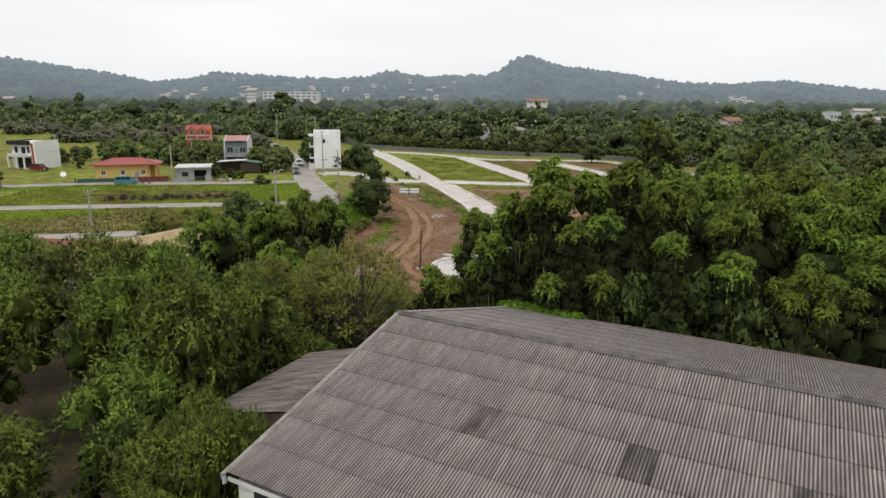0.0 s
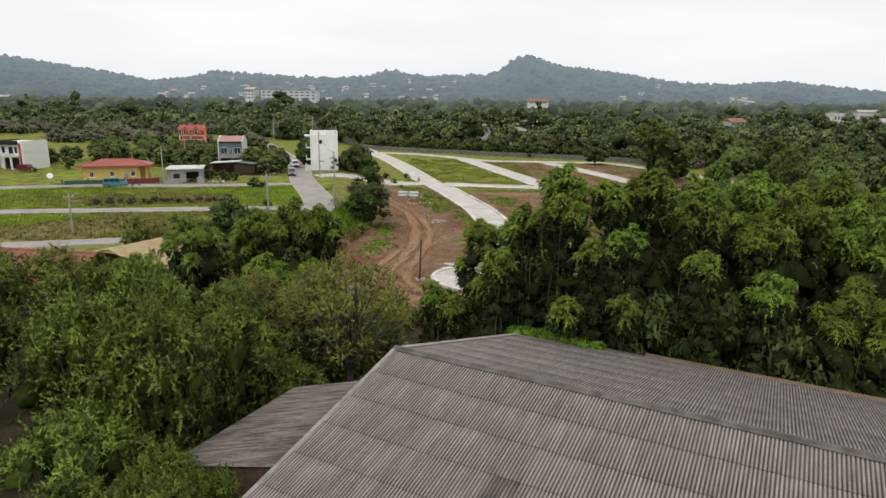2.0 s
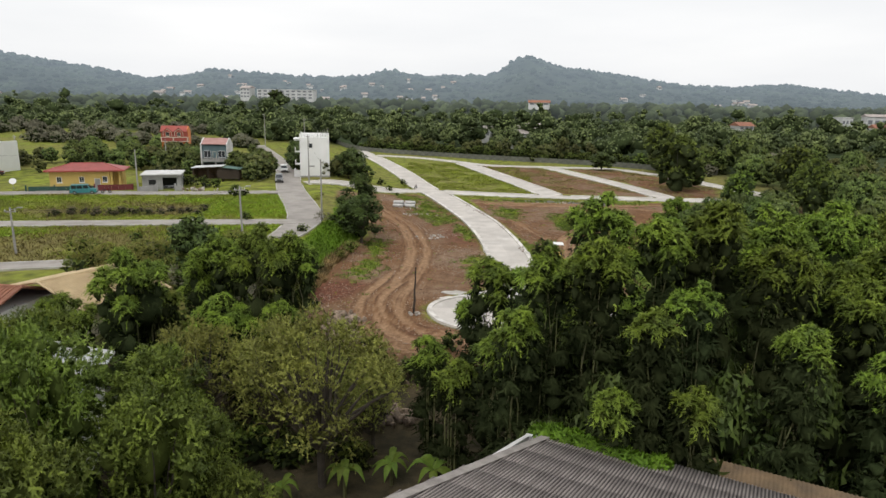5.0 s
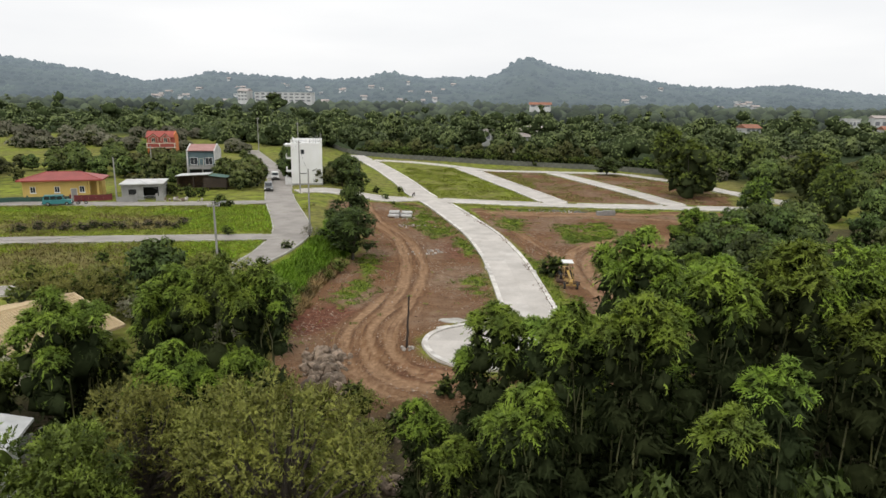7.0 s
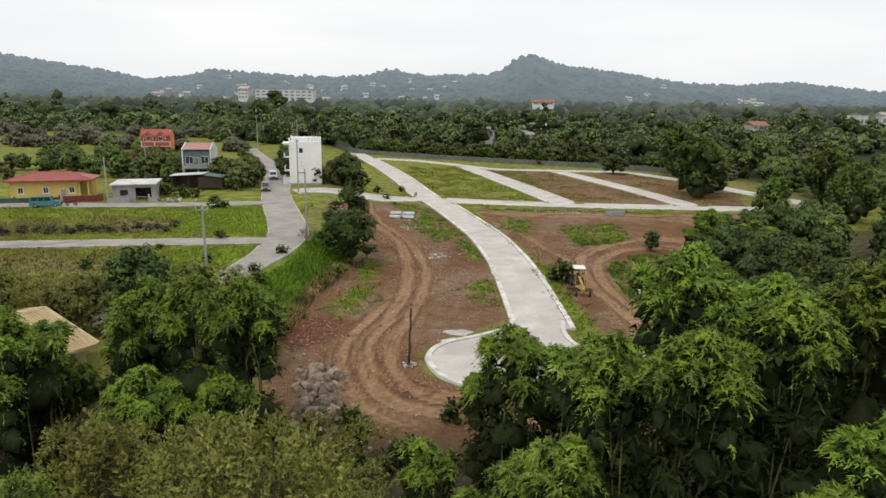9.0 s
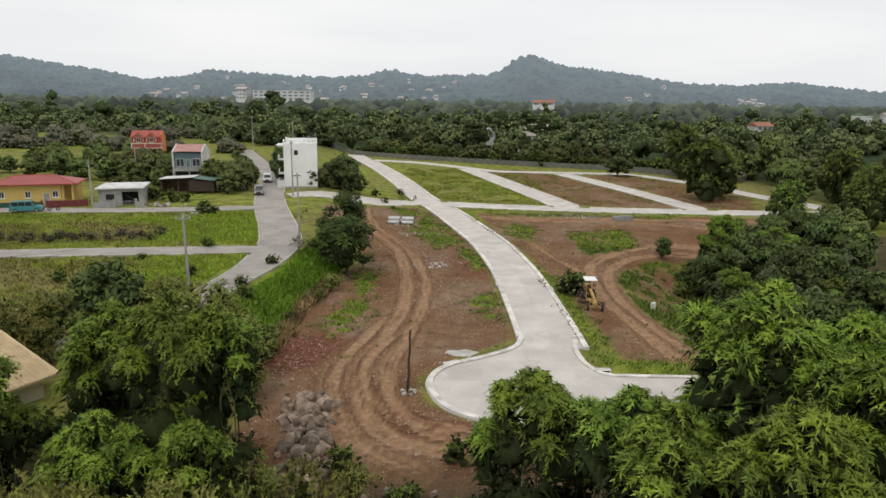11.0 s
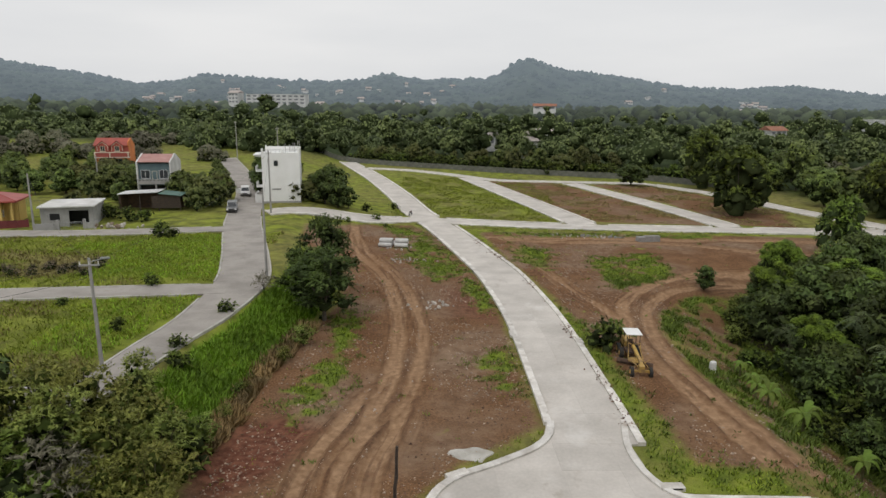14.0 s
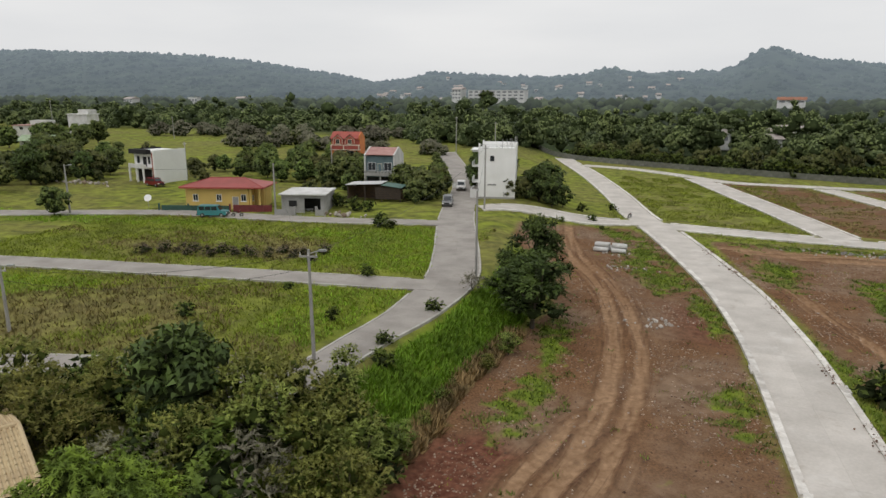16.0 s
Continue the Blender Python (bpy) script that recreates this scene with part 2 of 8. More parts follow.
M_BARK = mat("tree_bark", (0.105, 0.085, 0.065), (0.06, 0.05, 0.04), 2.5, 0.95, 0.5, 9, 0.3)
M_BAMBOO_CULM = mat("bamboo_culm", (0.16, 0.17, 0.06), (0.10, 0.095, 0.045), 1.5, 0.6, 0.1, 9, 0.2)
M_POSTWOOD = mat("weathered_dark_post", (0.075, 0.055, 0.042), (0.045, 0.034, 0.028), 3, 0.95, 0.4, 12, 0.3)
M_PIPE = mat("pale_concrete_pipe", (0.55, 0.545, 0.53), (0.42, 0.41, 0.39), 1.5, 0.85, 0.15, 10, 0.12, rand=0.1)

# darker leaf tones that carry the shade inside crowns in their colour
L_INNER = leaf_mat("inner_shade_leaves", (0.038, 0.048, 0.019), (0.021, 0.028, 0.012), 0.0, island=0.3, rand=0.2)
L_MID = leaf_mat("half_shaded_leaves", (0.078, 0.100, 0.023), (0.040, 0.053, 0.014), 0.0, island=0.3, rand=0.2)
L_INNER_FAR = leaf_mat("far_shade_foliage", (0.048, 0.062, 0.025), (0.024, 0.033, 0.014), 0.0, island=0.3)
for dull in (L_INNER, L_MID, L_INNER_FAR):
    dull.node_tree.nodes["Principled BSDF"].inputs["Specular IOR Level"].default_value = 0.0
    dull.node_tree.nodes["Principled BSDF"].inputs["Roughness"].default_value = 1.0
L_BAMBOO = leaf_mat("bamboo_leaves", (0.275, 0.380, 0.041), (0.108, 0.162, 0.023), island=0.18, broad=0.9, hue_span=0.012)
L_TREE = leaf_mat("tree_leaves", (0.245, 0.325, 0.047), (0.056, 0.082, 0.017), island=0.2, broad=0.7)
L_DRYTREE = leaf_mat("sparse_tree_leaves", (0.325, 0.355, 0.072), (0.190, 0.205, 0.046))
L_DARK = leaf_mat("dark_green_leaves", (0.105, 0.145, 0.030), (0.040, 0.064, 0.016))
L_FARTREE = leaf_mat("distant_tree_leaves", (0.198, 0.250, 0.056), (0.080, 0.114, 0.032), broad=0.5)
L_BUSH = leaf_mat("olive_bush_leaves", (0.345, 0.365, 0.085), (0.175, 0.195, 0.048), 0.3, rand=0.35, broad=0.6, hue_span=0.035)
L_SCRUB = leaf_mat("pale_scrub_leaves", (0.225, 0.215, 0.145), (0.150, 0.146, 0.095), island=0.15, broad=0.4)
L_GROVE = leaf_mat("muted_bush_leaves", (0.185, 0.200, 0.056), (0.085, 0.098, 0.031), 0.2, rand=0.3, broad=0.5, hue_span=0.02)
L_SHRUB = leaf_mat("shrub_leaves", (0.185, 0.240, 0.036), (0.085, 0.120, 0.021))
L_PALE = leaf_mat("pale_dry_shrub_leaves", (0.31, 0.29, 0.20), (0.19, 0.18, 0.12))
L_BANANA = leaf_mat("banana_leaves", (0.235, 0.330, 0.050), (0.140, 0.215, 0.032), 0.35)
L_BANK = leaf_mat("bank_grass", (0.205, 0.330, 0.028), (0.130, 0.210, 0.021), 0.35, broad=0.3)
L_PALM = leaf_mat("palm_fronds", (0.175, 0.215, 0.090), (0.070, 0.095, 0.038), 0.2)
L_GRASS = leaf_mat("tall_grass", (0.310, 0.380, 0.037), (0.160, 0.190, 0.028), 0.35, broad=0.25)
L_LIME = leaf_mat("young_lime_grass", (0.285, 0.415, 0.030), (0.190, 0.280, 0.026), 0.35, broad=0.2)
L_STRAW = leaf_mat("dead_straw", (0.330, 0.215, 0.100), (0.150, 0.105, 0.050), 0.2)
L_BRUSH = leaf_mat("dead_brown_brush", (0.250, 0.190, 0.140), (0.130, 0.098, 0.074), 0.2)
L_PATCH = leaf_mat("weedy_grass", (0.165, 0.225, 0.032), (0.090, 0.120, 0.022), 0.3, broad=0.3)
L_DRYGRASS = leaf_mat("dry_grass", (0.30, 0.26, 0.09), (0.20, 0.18, 0.06), 0.25)
L_VINE = leaf_mat("creeper_leaves", (0.165, 0.280, 0.020), (0.095, 0.175, 0.016), 0.3, hue_span=0.0)
L_FOREST = leaf_mat("forest_leaves", (0.205, 0.235, 0.080), (0.046, 0.062, 0.028), 0.2, island=0.18, broad=0.09)


# ---- mesh helpers ----
def ob_from(name, bm, material, parent=None, label="", smooth=False):
    me = bpy.data.meshes.new(name)
    bm.to_mesh(me)
    bm.free()
    if smooth:
        me.polygons.foreach_set("use_smooth", [True] * len(me.polygons))
    if material:
        me.materials.append(material)
    ob = new(name, me)
    if parent:
        ob.parent = parent
    if label:
        ob["label"] = label
    return ob


def part(name, bm, material, parent, label="", smooth=False):
    return ob_from(name, bm, material, parent, label, smooth)


def thing(name, m, label, category, group="", kind=""):
    e = new(name)
    e.matrix_world = m
    e.empty_display_size = 0.3
    return tagged(e, label, category, group, kind)


def box(bm, x0, x1, y0, y1, z0, z1, bevel=0.0):
    vs = [bm.verts.new(p) for p in ((x0, y0, z0), (x1, y0, z0), (x1, y1, z0), (x0, y1, z0),
                                    (x0, y0, z1), (x1, y0, z1), (x1, y1, z1), (x0, y1, z1))]
    fs = [bm.faces.new([vs[i] for i in f]) for f in ((0, 3, 2, 1), (4, 5, 6, 7), (0, 1, 5, 4),
                                                     (1, 2, 6, 5), (2, 3, 7, 6), (3, 0, 4, 7))]
    if bevel:
        edges = {e for f in fs for e in f.edges}
        bmesh.ops.bevel(bm, geom=list(edges), offset=bevel, segments=1, affect="EDGES")
    return bm


def boxes(*specs, bevel=0.0):
    bm = bmesh.new()
    for s in specs:
        box(bm, *s, bevel=bevel)
    return bm


def tube(bm, p0, p1, r0, r1=None, n=8, cap=True):
    r1 = r0 if r1 is None else r1
    p0, p1 = Vector(p0), Vector(p1)
    d = (p1 - p0).normalized()
    a = d.orthogonal().normalized()
    b = d.cross(a)
    rings = []
    for p, r in ((p0, r0), (p1, r1)):
        rings.append([bm.verts.new(p + (a * math.cos(2 * math.pi * i / n) + b * math.sin(2 * math.pi * i / n)) * r)
                      for i in range(n)])
    for i in range(n):
        bm.faces.new((rings[0][i], rings[0][(i + 1) % n], rings[1][(i + 1) % n], rings[1][i]))
    if cap:
        bm.faces.new(rings[0][::-1])
        bm.faces.new(rings[1])
    return bm


def tubes(*specs, n=8):
    bm = bmesh.new()
    for s in specs:
        tube(bm, *s, n=n)
    return bm


def prism(bm, outline, y0, y1, axis="y"):
    """Extrudes a closed outline of (a, z) pairs from y0 to y1; axis x swaps the horizontal axes."""
    put = (lambda a, z, y: (a, y, z)) if axis == "y" else (lambda a, z, y: (y, a, z))
    f0 = [bm.verts.new(put(a, z, y0)) for a, z in outline]
    f1 = [bm.verts.new(put(a, z, y1)) for a, z in outline]
    k = len(outline)
    for i in range(k):
        bm.faces.new((f0[i], f0[(i + 1) % k], f1[(i + 1) % k], f1[i]))
    bm.faces.new(f0[::-1])
    bm.faces.new(f1)
    bmesh.ops.recalc_face_normals(bm, faces=bm.faces[:])
    return bm


def mesh_np(name, verts, faces, material, smooth=False, normals=None, second=None, first_count=0):
    """A mesh from arrays: verts (n, 3), faces (m, 3 or 4)."""
    verts, faces = np.asarray(verts, np.float32), np.asarray(faces, np.int32)
    me = bpy.data.meshes.new(name)
    k = faces.shape[1]
    me.vertices.add(len(verts))
    me.vertices.foreach_set("co", verts.ravel())
    me.loops.add(faces.size)
    me.loops.foreach_set("vertex_index", faces.ravel())
    me.polygons.add(len(faces))
    me.polygons.foreach_set("loop_start", np.arange(0, faces.size, k, dtype=np.int32))
    me.polygons.foreach_set("loop_total", np.full(len(faces), k, np.int32))
    me.polygons.foreach_set("use_smooth", np.full(len(faces), bool(smooth)))
    if material:
        me.materials.append(material)
    if second:
        me.materials.append(second)
        me.polygons.foreach_set("material_index", (np.arange(len(faces)) >= first_count).astype(np.int32))
    me.update(calc_edges=True)
    me.validate()
    if normals is not None:
        me.polygons.foreach_set("use_smooth", np.ones(len(faces), bool))
        me.normals_split_custom_set_from_vertices(np.asarray(normals, np.float32))
    return me


# ---- the plan: roads and levels ----
def smooth01(a, lo, hi):
    t = np.clip((np.asarray(a, float) - lo) / (hi - lo), 0, 1)
    return t * t * (3 - 2 * t)


def fbm(x, y, scale, seed=0, octaves=4):
    """A cheap smooth noise of two coordinates in about -1 to 1, made of turned sines."""
    out, amp, tot = 0.0, 1.0, 0.0
    rng = np.random.RandomState(100 + seed)
    for o in range(octaves):
        s = 0
        for k in range(3):
            a, p, q = rng.uniform(0, 6.28), rng.uniform(0, 6.28), rng.uniform(0, 6.28)
            u = (x * math.cos(a) + y * math.sin(a)) / scale * 2 ** o
            v = (-x * math.sin(a) + y * math.cos(a)) / scale * 2 ** o
            s = s + np.sin(u * 2.1 + p + 1.3 * np.sin(v * 1.7 + q))
        out, tot, amp = out + amp * s / 3, tot + amp, amp * 0.55
    return out / tot * 1.4


def level(x, y):
    """Height of the graded ground: the raised street, the bank down to the field, the gully and the creek."""
    x, y = np.asarray(x, float), np.asarray(y, float)
    top = np.interp(y, (30, 60, 68, 80, 92, 100, 112, 125, 140, 150, 190, 240), (-22, -20, -19, -17, -15.5, -16.5, -19.5, -22, -24, -24, -38, -60))
    foot = np.interp(y, (30, 60, 75, 95, 115, 130, 150, 190, 240), (-14, -13.6, -12.6, -9.2, -9, -9, -4, -14, -32))
    z = 3.0 * smooth01(-x, -foot, -top)
    z = z + 0.012 * np.clip(y - 140, 0, 200) * smooth01(-x, 20, 60) + 0.8 * smooth01(-x, 80, 140)
    gx = np.interp(y, (40, 60, 78, 95, 112, 130), (33, 33, 33.5, 39, 50, 66))
    gw = np.interp(y, (40, 62, 78, 130), (4.6, 4.8, 6.5, 7.5))
    z = z - 3.2 * np.exp(-((x - gx) / gw) ** 2) * smooth01(y, 30, 48) * smooth01(-y, -125, -105)
    z = z - 0.9 * smooth01(x, 23.5, 30) * smooth01(y, 50, 58) * smooth01(-y, -112, -90)
    z = z - (1.8 + z * 0.6) * smooth01(-y, -45, -36) * smooth01(y, -60, -40)
    z = z + 2.0 * smooth01(x, 70, 140) * smooth01(y, 60, 140)
    return z


def catmull(pts, step=1.5):
    """Points at even steps along a smooth curve through pts."""
    p = np.array([pts[0], *pts, pts[-1]], float)
    p[0], p[-1] = 2 * p[1] - p[2], 2 * p[-2] - p[-3]
    out = []
    for i in range(1, len(p) - 2):
        k = max(2, int(np.linalg.norm(p[i + 1] - p[i]) / step))
        for j in range(k):
            t = j / k
            out.append(0.5 * (2 * p[i] + (p[i + 1] - p[i - 1]) * t + (2 * p[i - 1] - 5 * p[i] + 4 * p[i + 1] - p[i + 2]) * t * t
                              + (3 * p[i] - p[i - 1] - 3 * p[i + 1] + p[i + 2]) * t ** 3))
    out.append(p[-2])
    return np.array(out)


ROADS = {
    "main_road": dict(line=[(12.0, 63.5), (12.15, 70), (12.15, 86), (11.6, 96), (10.3, 108), (7.6, 122), (3.9, 139), (-0.8, 156),
                            (-6.4, 185), (-16.2, 227), (-29, 272)], half=3.15, new=True),
    "cross_road": dict(line=[(-27, 137), (-15, 143), (-2, 147.5), (8, 145), (28, 141), (56, 138.6), (90, 136)], half=3.0, new=True),
    "second_road": dict(line=[(30.7, 143), (25.7, 168), (14, 222)], half=3.2, new=True),
    "third_road": dict(line=[(58, 141), (53, 168), (43, 209)], half=2.7, new=True),
    "fourth_road": dict(line=[(65, 210), (76, 186), (81, 162), (87, 139)], half=2.3, new=True),
    "back_road": dict(line=[(-20, 250), (-4, 243), (9.6, 230), (22, 216), (42, 212.5), (66, 210)], half=2.3, new=True),
    "upper_street": dict(line=[(-23.5, 58), (-21.3, 66), (-20.2, 73), (-18.9, 81), (-18.9, 92), (-21.5, 103), (-24.9, 114.5),
                               (-28.2, 126), (-31.5, 140), (-36, 160), (-45, 187), (-64, 237)], half=2.9, new=False, taper=((62, 1.7), (76, 2.0), (90, 2.9))),
    "side_street_a": dict(line=[(-130, 92), (-100, 105), (-75, 115), (-50, 117), (-27, 121.5)], half=2.1, new=False),
    "side_street_b": dict(line=[(-120, 74), (-72, 82.5), (-49, 85.6), (-35, 87.3), (-19.5, 89)], half=2.0, new=False),
    "side_street_c": dict(line=[(-90, 50), (-60, 57), (-34, 63.2), (-22.5, 64)], half=1.7, new=False),
}
for r in ROADS.values():
    r["pts"] = catmull(r["line"], 1.5)

# The turning bulb at the road's near end, with a short stub to the east.
BULB = [(14.9, 66.5), (14.1, 63), (14.2, 60.2), (15.0, 58.2), (15.9, 57.8), (23.0, 57.5), (22.4, 55.4), (23.2, 53.2), (14.6, 52.9), (13.2, 52.4), (11.8, 51.1),
        (9.5, 50.0), (7.3, 49.6), (5.3, 49.75), (3.2, 50.6), (1.6, 52.1), (0.7, 54.2), (0.4, 56.3), (1.0, 58.4), (2.5, 60.1),
        (4.8, 61.4), (7.5, 63.2), (8.7, 64.8), (9.1, 66.5)]
TRACKS = [
    ([(-12.0, 139), (-10.8, 128), (-8.8, 117), (-5.2, 107), (-3.0, 97), (-1.9, 86), (-2.0, 75), (-3.4, 66), (-4.8, 60), (-4.0, 52),
      (-1.6, 47.5), (3, 45.8), (10, 45.5), (20, 46)], 0.7),
    ([(-11.6, 137), (-9.6, 126), (-7.0, 116), (-3.4, 106), (-1.0, 96), (0.5, 85), (0.0, 75), (-1.2, 66.5), (-2.6, 60), (-2.2, 53.5),
      (0.5, 48.6), (5, 46.8), (12, 46.8)], 0.55),
    ([(-3.2, 72), (-6.2, 63), (-6.8, 57), (-6.0, 52), (-4.0, 47), (0, 44)], 0.5),
    ([(-0.6, 70), (-3.8, 63), (-4.6, 58), (-3.6, 53.5), (-1, 50), (5, 48.4)], 0.4),
    ([(60, 119), (45.4, 112), (37, 108), (29.6, 103.1), (23.9, 95.6), (21.8, 89.8), (20.8, 82.9), (20.7, 76.5), (21.3, 71), (21.8, 66), (22.6, 61), (23.8, 55), (26, 47)], 0.75),
    ([(60, 115.5), (44.9, 109.2), (36.2, 104.2), (29.9, 99.7), (25.6, 93.2), (23.4, 86.7), (22.6, 80.3), (22.7, 71.7), (23.3, 66.1), (24.4, 61.2), (25.8, 55), (28, 47)], 0.6),
    ([(14.5, 124), (16.4, 112), (18.2, 101), (20.2, 93), (21.2, 86)], 0.5),
    ([(12, 131), (25, 129.5), (40, 130), (55, 129), (75, 127)], 1.2),
    ([(13.5, 129), (25, 127), (40, 126.5), (52, 121), (60, 120), (76, 123)], 0.8),
]
for tr in range(len(TRACKS)):
    TRACKS[tr] = (catmull(TRACKS[tr][0], 2.0), TRACKS[tr][1])


def dist_line(x, y, pts):
    """Distance of many places from a polyline."""
    best = np.full(np.shape(x), 1e9)
    for a, b in zip(pts[:-1], pts[1:]):
        d = b - a
        t = np.clip(((x - a[0]) * d[0] + (y - a[1]) * d[1]) / (d @ d), 0, 1)
        best = np.minimum(best, np.hypot(x - a[0] - t * d[0], y - a[1] - t * d[1]))
    return best


def inside(x, y, poly):
    hit = np.zeros(np.shape(x), bool)
    for (x0, y0), (x1, y1) in zip(poly, poly[1:] + poly[:1]):
        c = (y0 > y) != (y1 > y)
        xi = x0 + (y - y0) / ((y1 - y0) or 1e-9) * (x1 - x0)
        hit ^= c & (x < xi)
    return hit


def region(x, y, poly, soft=1.5):
    """1 inside a closed plan outline, 0 outside, with a soft edge."""
    p = np.array(poly + poly[:1], float)
    x0, y0 = p.min(0) - 3 * soft
    x1, y1 = p.max(0) + 3 * soft
    out = np.zeros(np.shape(x))
    near = (x > x0) & (x < x1) & (y > y0) & (y < y1)
    xs, ys = x[near], y[near]
    d = dist_line(xs, ys, p)
    out[near] = smooth01(np.where(inside(xs, ys, poly), d, -d), -soft, soft)
    return out


def road_cover(x, y, grow=0.0):
    """True where a road or the bulb lies."""
    c = np.zeros(np.shape(x), bool)
    for r in ROADS.values():
        p = r["pts"]
        lo, hi = p.min(0) - 6, p.max(0) + 6
        near = (x > lo[0]) & (x < hi[0]) & (y > lo[1]) & (y < hi[1])
        d = np.full(np.shape(x), 1e9)
        d[near] = dist_line(x[near], y[near], p)
        c |= d < r["half"] + grow
    b = np.array(BULB + BULB[:1])
    near = (x > -4) & (x < 28) & (y > 45) & (y < 70)
    d = np.full(np.shape(x), 1e9)
    d[near] = dist_line(x[near], y[near], b)
    c |= inside(x, y, BULB) | (d < grow)
    return c


# ---- ground ----
def lines(lo, hi, near_lo, near_hi, fine, grow):
    mid = list(np.arange(near_lo, near_hi + 1e-6, fine))
    s, v = fine, near_hi
    while v < hi:
        s *= grow
        v += s
        mid.append(v)
    s, v = fine, near_lo
    low = []
    while v > lo:
        s *= grow
        v -= s
        low.append(v)
    return np.array(low[::-1] + mid)


gx = lines(-2600, 2600, -17, 33, 0.33, 1.055)
gy = lines(-400, 3600, 43, 125, 0.52, 1.06)
GX, GY = np.meshgrid(gx, gy)
X, Y = GX.ravel(), GY.ravel()
base = level(X, Y)
cover0, cover1 = road_cover(X, Y, 0.25), road_cover(X, Y, 1.2)
rough_z = 0.16 * fbm(X, Y, 9, 1) + 0.07 * fbm(X, Y, 2.2, 2)
rough_z = rough_z * np.where(cover1, 0.15, 1.0)
track = np.zeros(X.shape)
rut = np.zeros(X.shape)
lane = np.full(X.shape, 9.0)
nearby = (X > -40) & (X < 90) & (Y > 35) & (Y < 150)
for pts, w in TRACKS:
    d = dist_line(X[nearby], Y[nearby], pts)
    lane[nearby] = np.minimum(lane[nearby], d)
    d = d + 0.16 * fbm(X[nearby], Y[nearby], 5, 40)
    track[nearby] = np.maximum(track[nearby], 0.55 * smooth01(-d, -w - 1.3, -w + 0.2))
    worn = np.clip(0.85 + 0.6 * fbm(X[nearby], Y[nearby], 9, int(43 + 10 * w)), 0.35, 1.3)
    # a packed wheel band with a loose dark berm on either side
    rut[nearby] += worn * (0.11 * smooth01(-d, -w - 0.15, -w + 0.2) - 0.06 * np.exp(-(d / 0.16) ** 2) - 0.12 * np.exp(-((d - w - 0.22) / 0.2) ** 2))
soil = np.zeros(X.shape)
FIELD = [(-13.4, 60), (-12.2, 76), (-9.0, 95), (-10.5, 108), (-17.5, 116), (-19, 130), (-10, 140.5), (-2, 141.5), (3, 132), (7, 110), (8.8, 96), (8.9, 66),
         (3, 61), (0, 57), (0.5, 53), (6, 48.5), (14, 51), (26, 50), (26, 38), (-2, 34), (-12, 44)]
LOT_EAST = [(15.4, 97), (17.4, 66), (17.5, 61), (24, 60), (25, 50), (28, 50), (25, 64), (24, 76), (24.4, 85), (27, 92.5), (33, 99.6), (45, 106.5), (62, 113), (85, 124),
            (86, 131), (40, 134), (10, 135), (13, 112)]
LOT_B = [(34, 146), (27.5, 175), (18, 219), (38, 210), (49, 175), (55, 143)]
LOT_C = [(61, 144), (56.5, 172), (48, 207), (63, 206), (73, 184), (78, 160), (70, 140)]
for poly, soft in ((FIELD, 1.4), (LOT_EAST, 1.5), (LOT_B, 1.2), (LOT_C, 1.2)):
    soil = np.maximum(soil, region(X, Y, poly, soft))
lush = np.zeros(X.shape)
GREENS = [[(-11.0, 69), (-8.6, 66.5), (-5.4, 69.5), (-4.6, 76), (-6.2, 79), (-9.0, 76)], [(-7.5, 141), (1, 134), (6.7, 108), (2, 103), (-2.5, 115), (-3.5, 130)],
          [(24, 117), (35, 119), (34, 107), (24, 99)], [(5.8, 104), (8.6, 96), (7, 90), (5.5, 97)], [(15, 62), (26, 60), (24, 56), (16, 59)],
          [(15.3, 92), (16.5, 88), (16.8, 66), (15.3, 62)], [(5, 78), (8, 80), (8.5, 70), (6, 72)], [(12, 134), (50, 133), (50, 131.2), (14, 131)],
          [(-9, 88), (-7, 92), (-5, 86), (-7, 80)], [(14, 128), (20, 120), (17, 108), (14, 115)]]
for poly in GREENS:
    lush = np.maximum(lush, region(X, Y, poly, 2.2))
patch = fbm(X, Y, 6, 5) * 0.4 + fbm(X, Y, 1.8, 6) * 0.35 + fbm(X, Y, 0.8, 7, 2) * 0.35
lush = np.clip(lush * (0.85 + 1.5 * patch), 0, 1)
soil = np.clip(soil * (1 - smooth01(lush, 0.25, 0.95)) * (1 - 0.8 * smooth01(patch, 0.42, 0.85)), 0, 1)
soil = np.maximum(soil, track * 0.97)
strip = region(X, Y, [(27, 47), (24.6, 66), (24, 82), (29, 96), (44, 106), (62, 113), (48, 103), (38, 98), (33, 84), (32, 66), (34.5, 47)], 1.0)
soil = np.maximum(soil, strip * np.clip(0.55 + 0.8 * patch, 0, 0.95))
yard = np.clip(0.55 * fbm(X, Y, 26, 51) + 0.5 * fbm(X, Y, 7, 52) - 0.12, 0, 0.62) * smooth01(-X, 38, 48) * smooth01(Y, 118, 126) * smooth01(-Y, -262, -235)
soil = np.maximum(soil, yard)
red = np.maximum(region(X, Y, [(-13.4, 60), (-12.4, 66), (-9.5, 67.5), (-6, 65.5), (-8, 60.5), (-11, 57)], 1.2),
                 region(X, Y, [(2.5, 100), (7.5, 98), (8, 88), (4, 90)], 2.5) * 0.7)
red = np.maximum(red, region(X, Y, [(-1.5, 47), (-2, 52), (2, 50.2), (9, 48.6), (12, 48.5), (8, 46.5)], 0.8) * 0.8)
bank = smooth01(np.hypot(*np.gradient(base.reshape(GX.shape), gy, gx)).ravel(), 0.25, 0.5) * smooth01(-X, 5, 9)
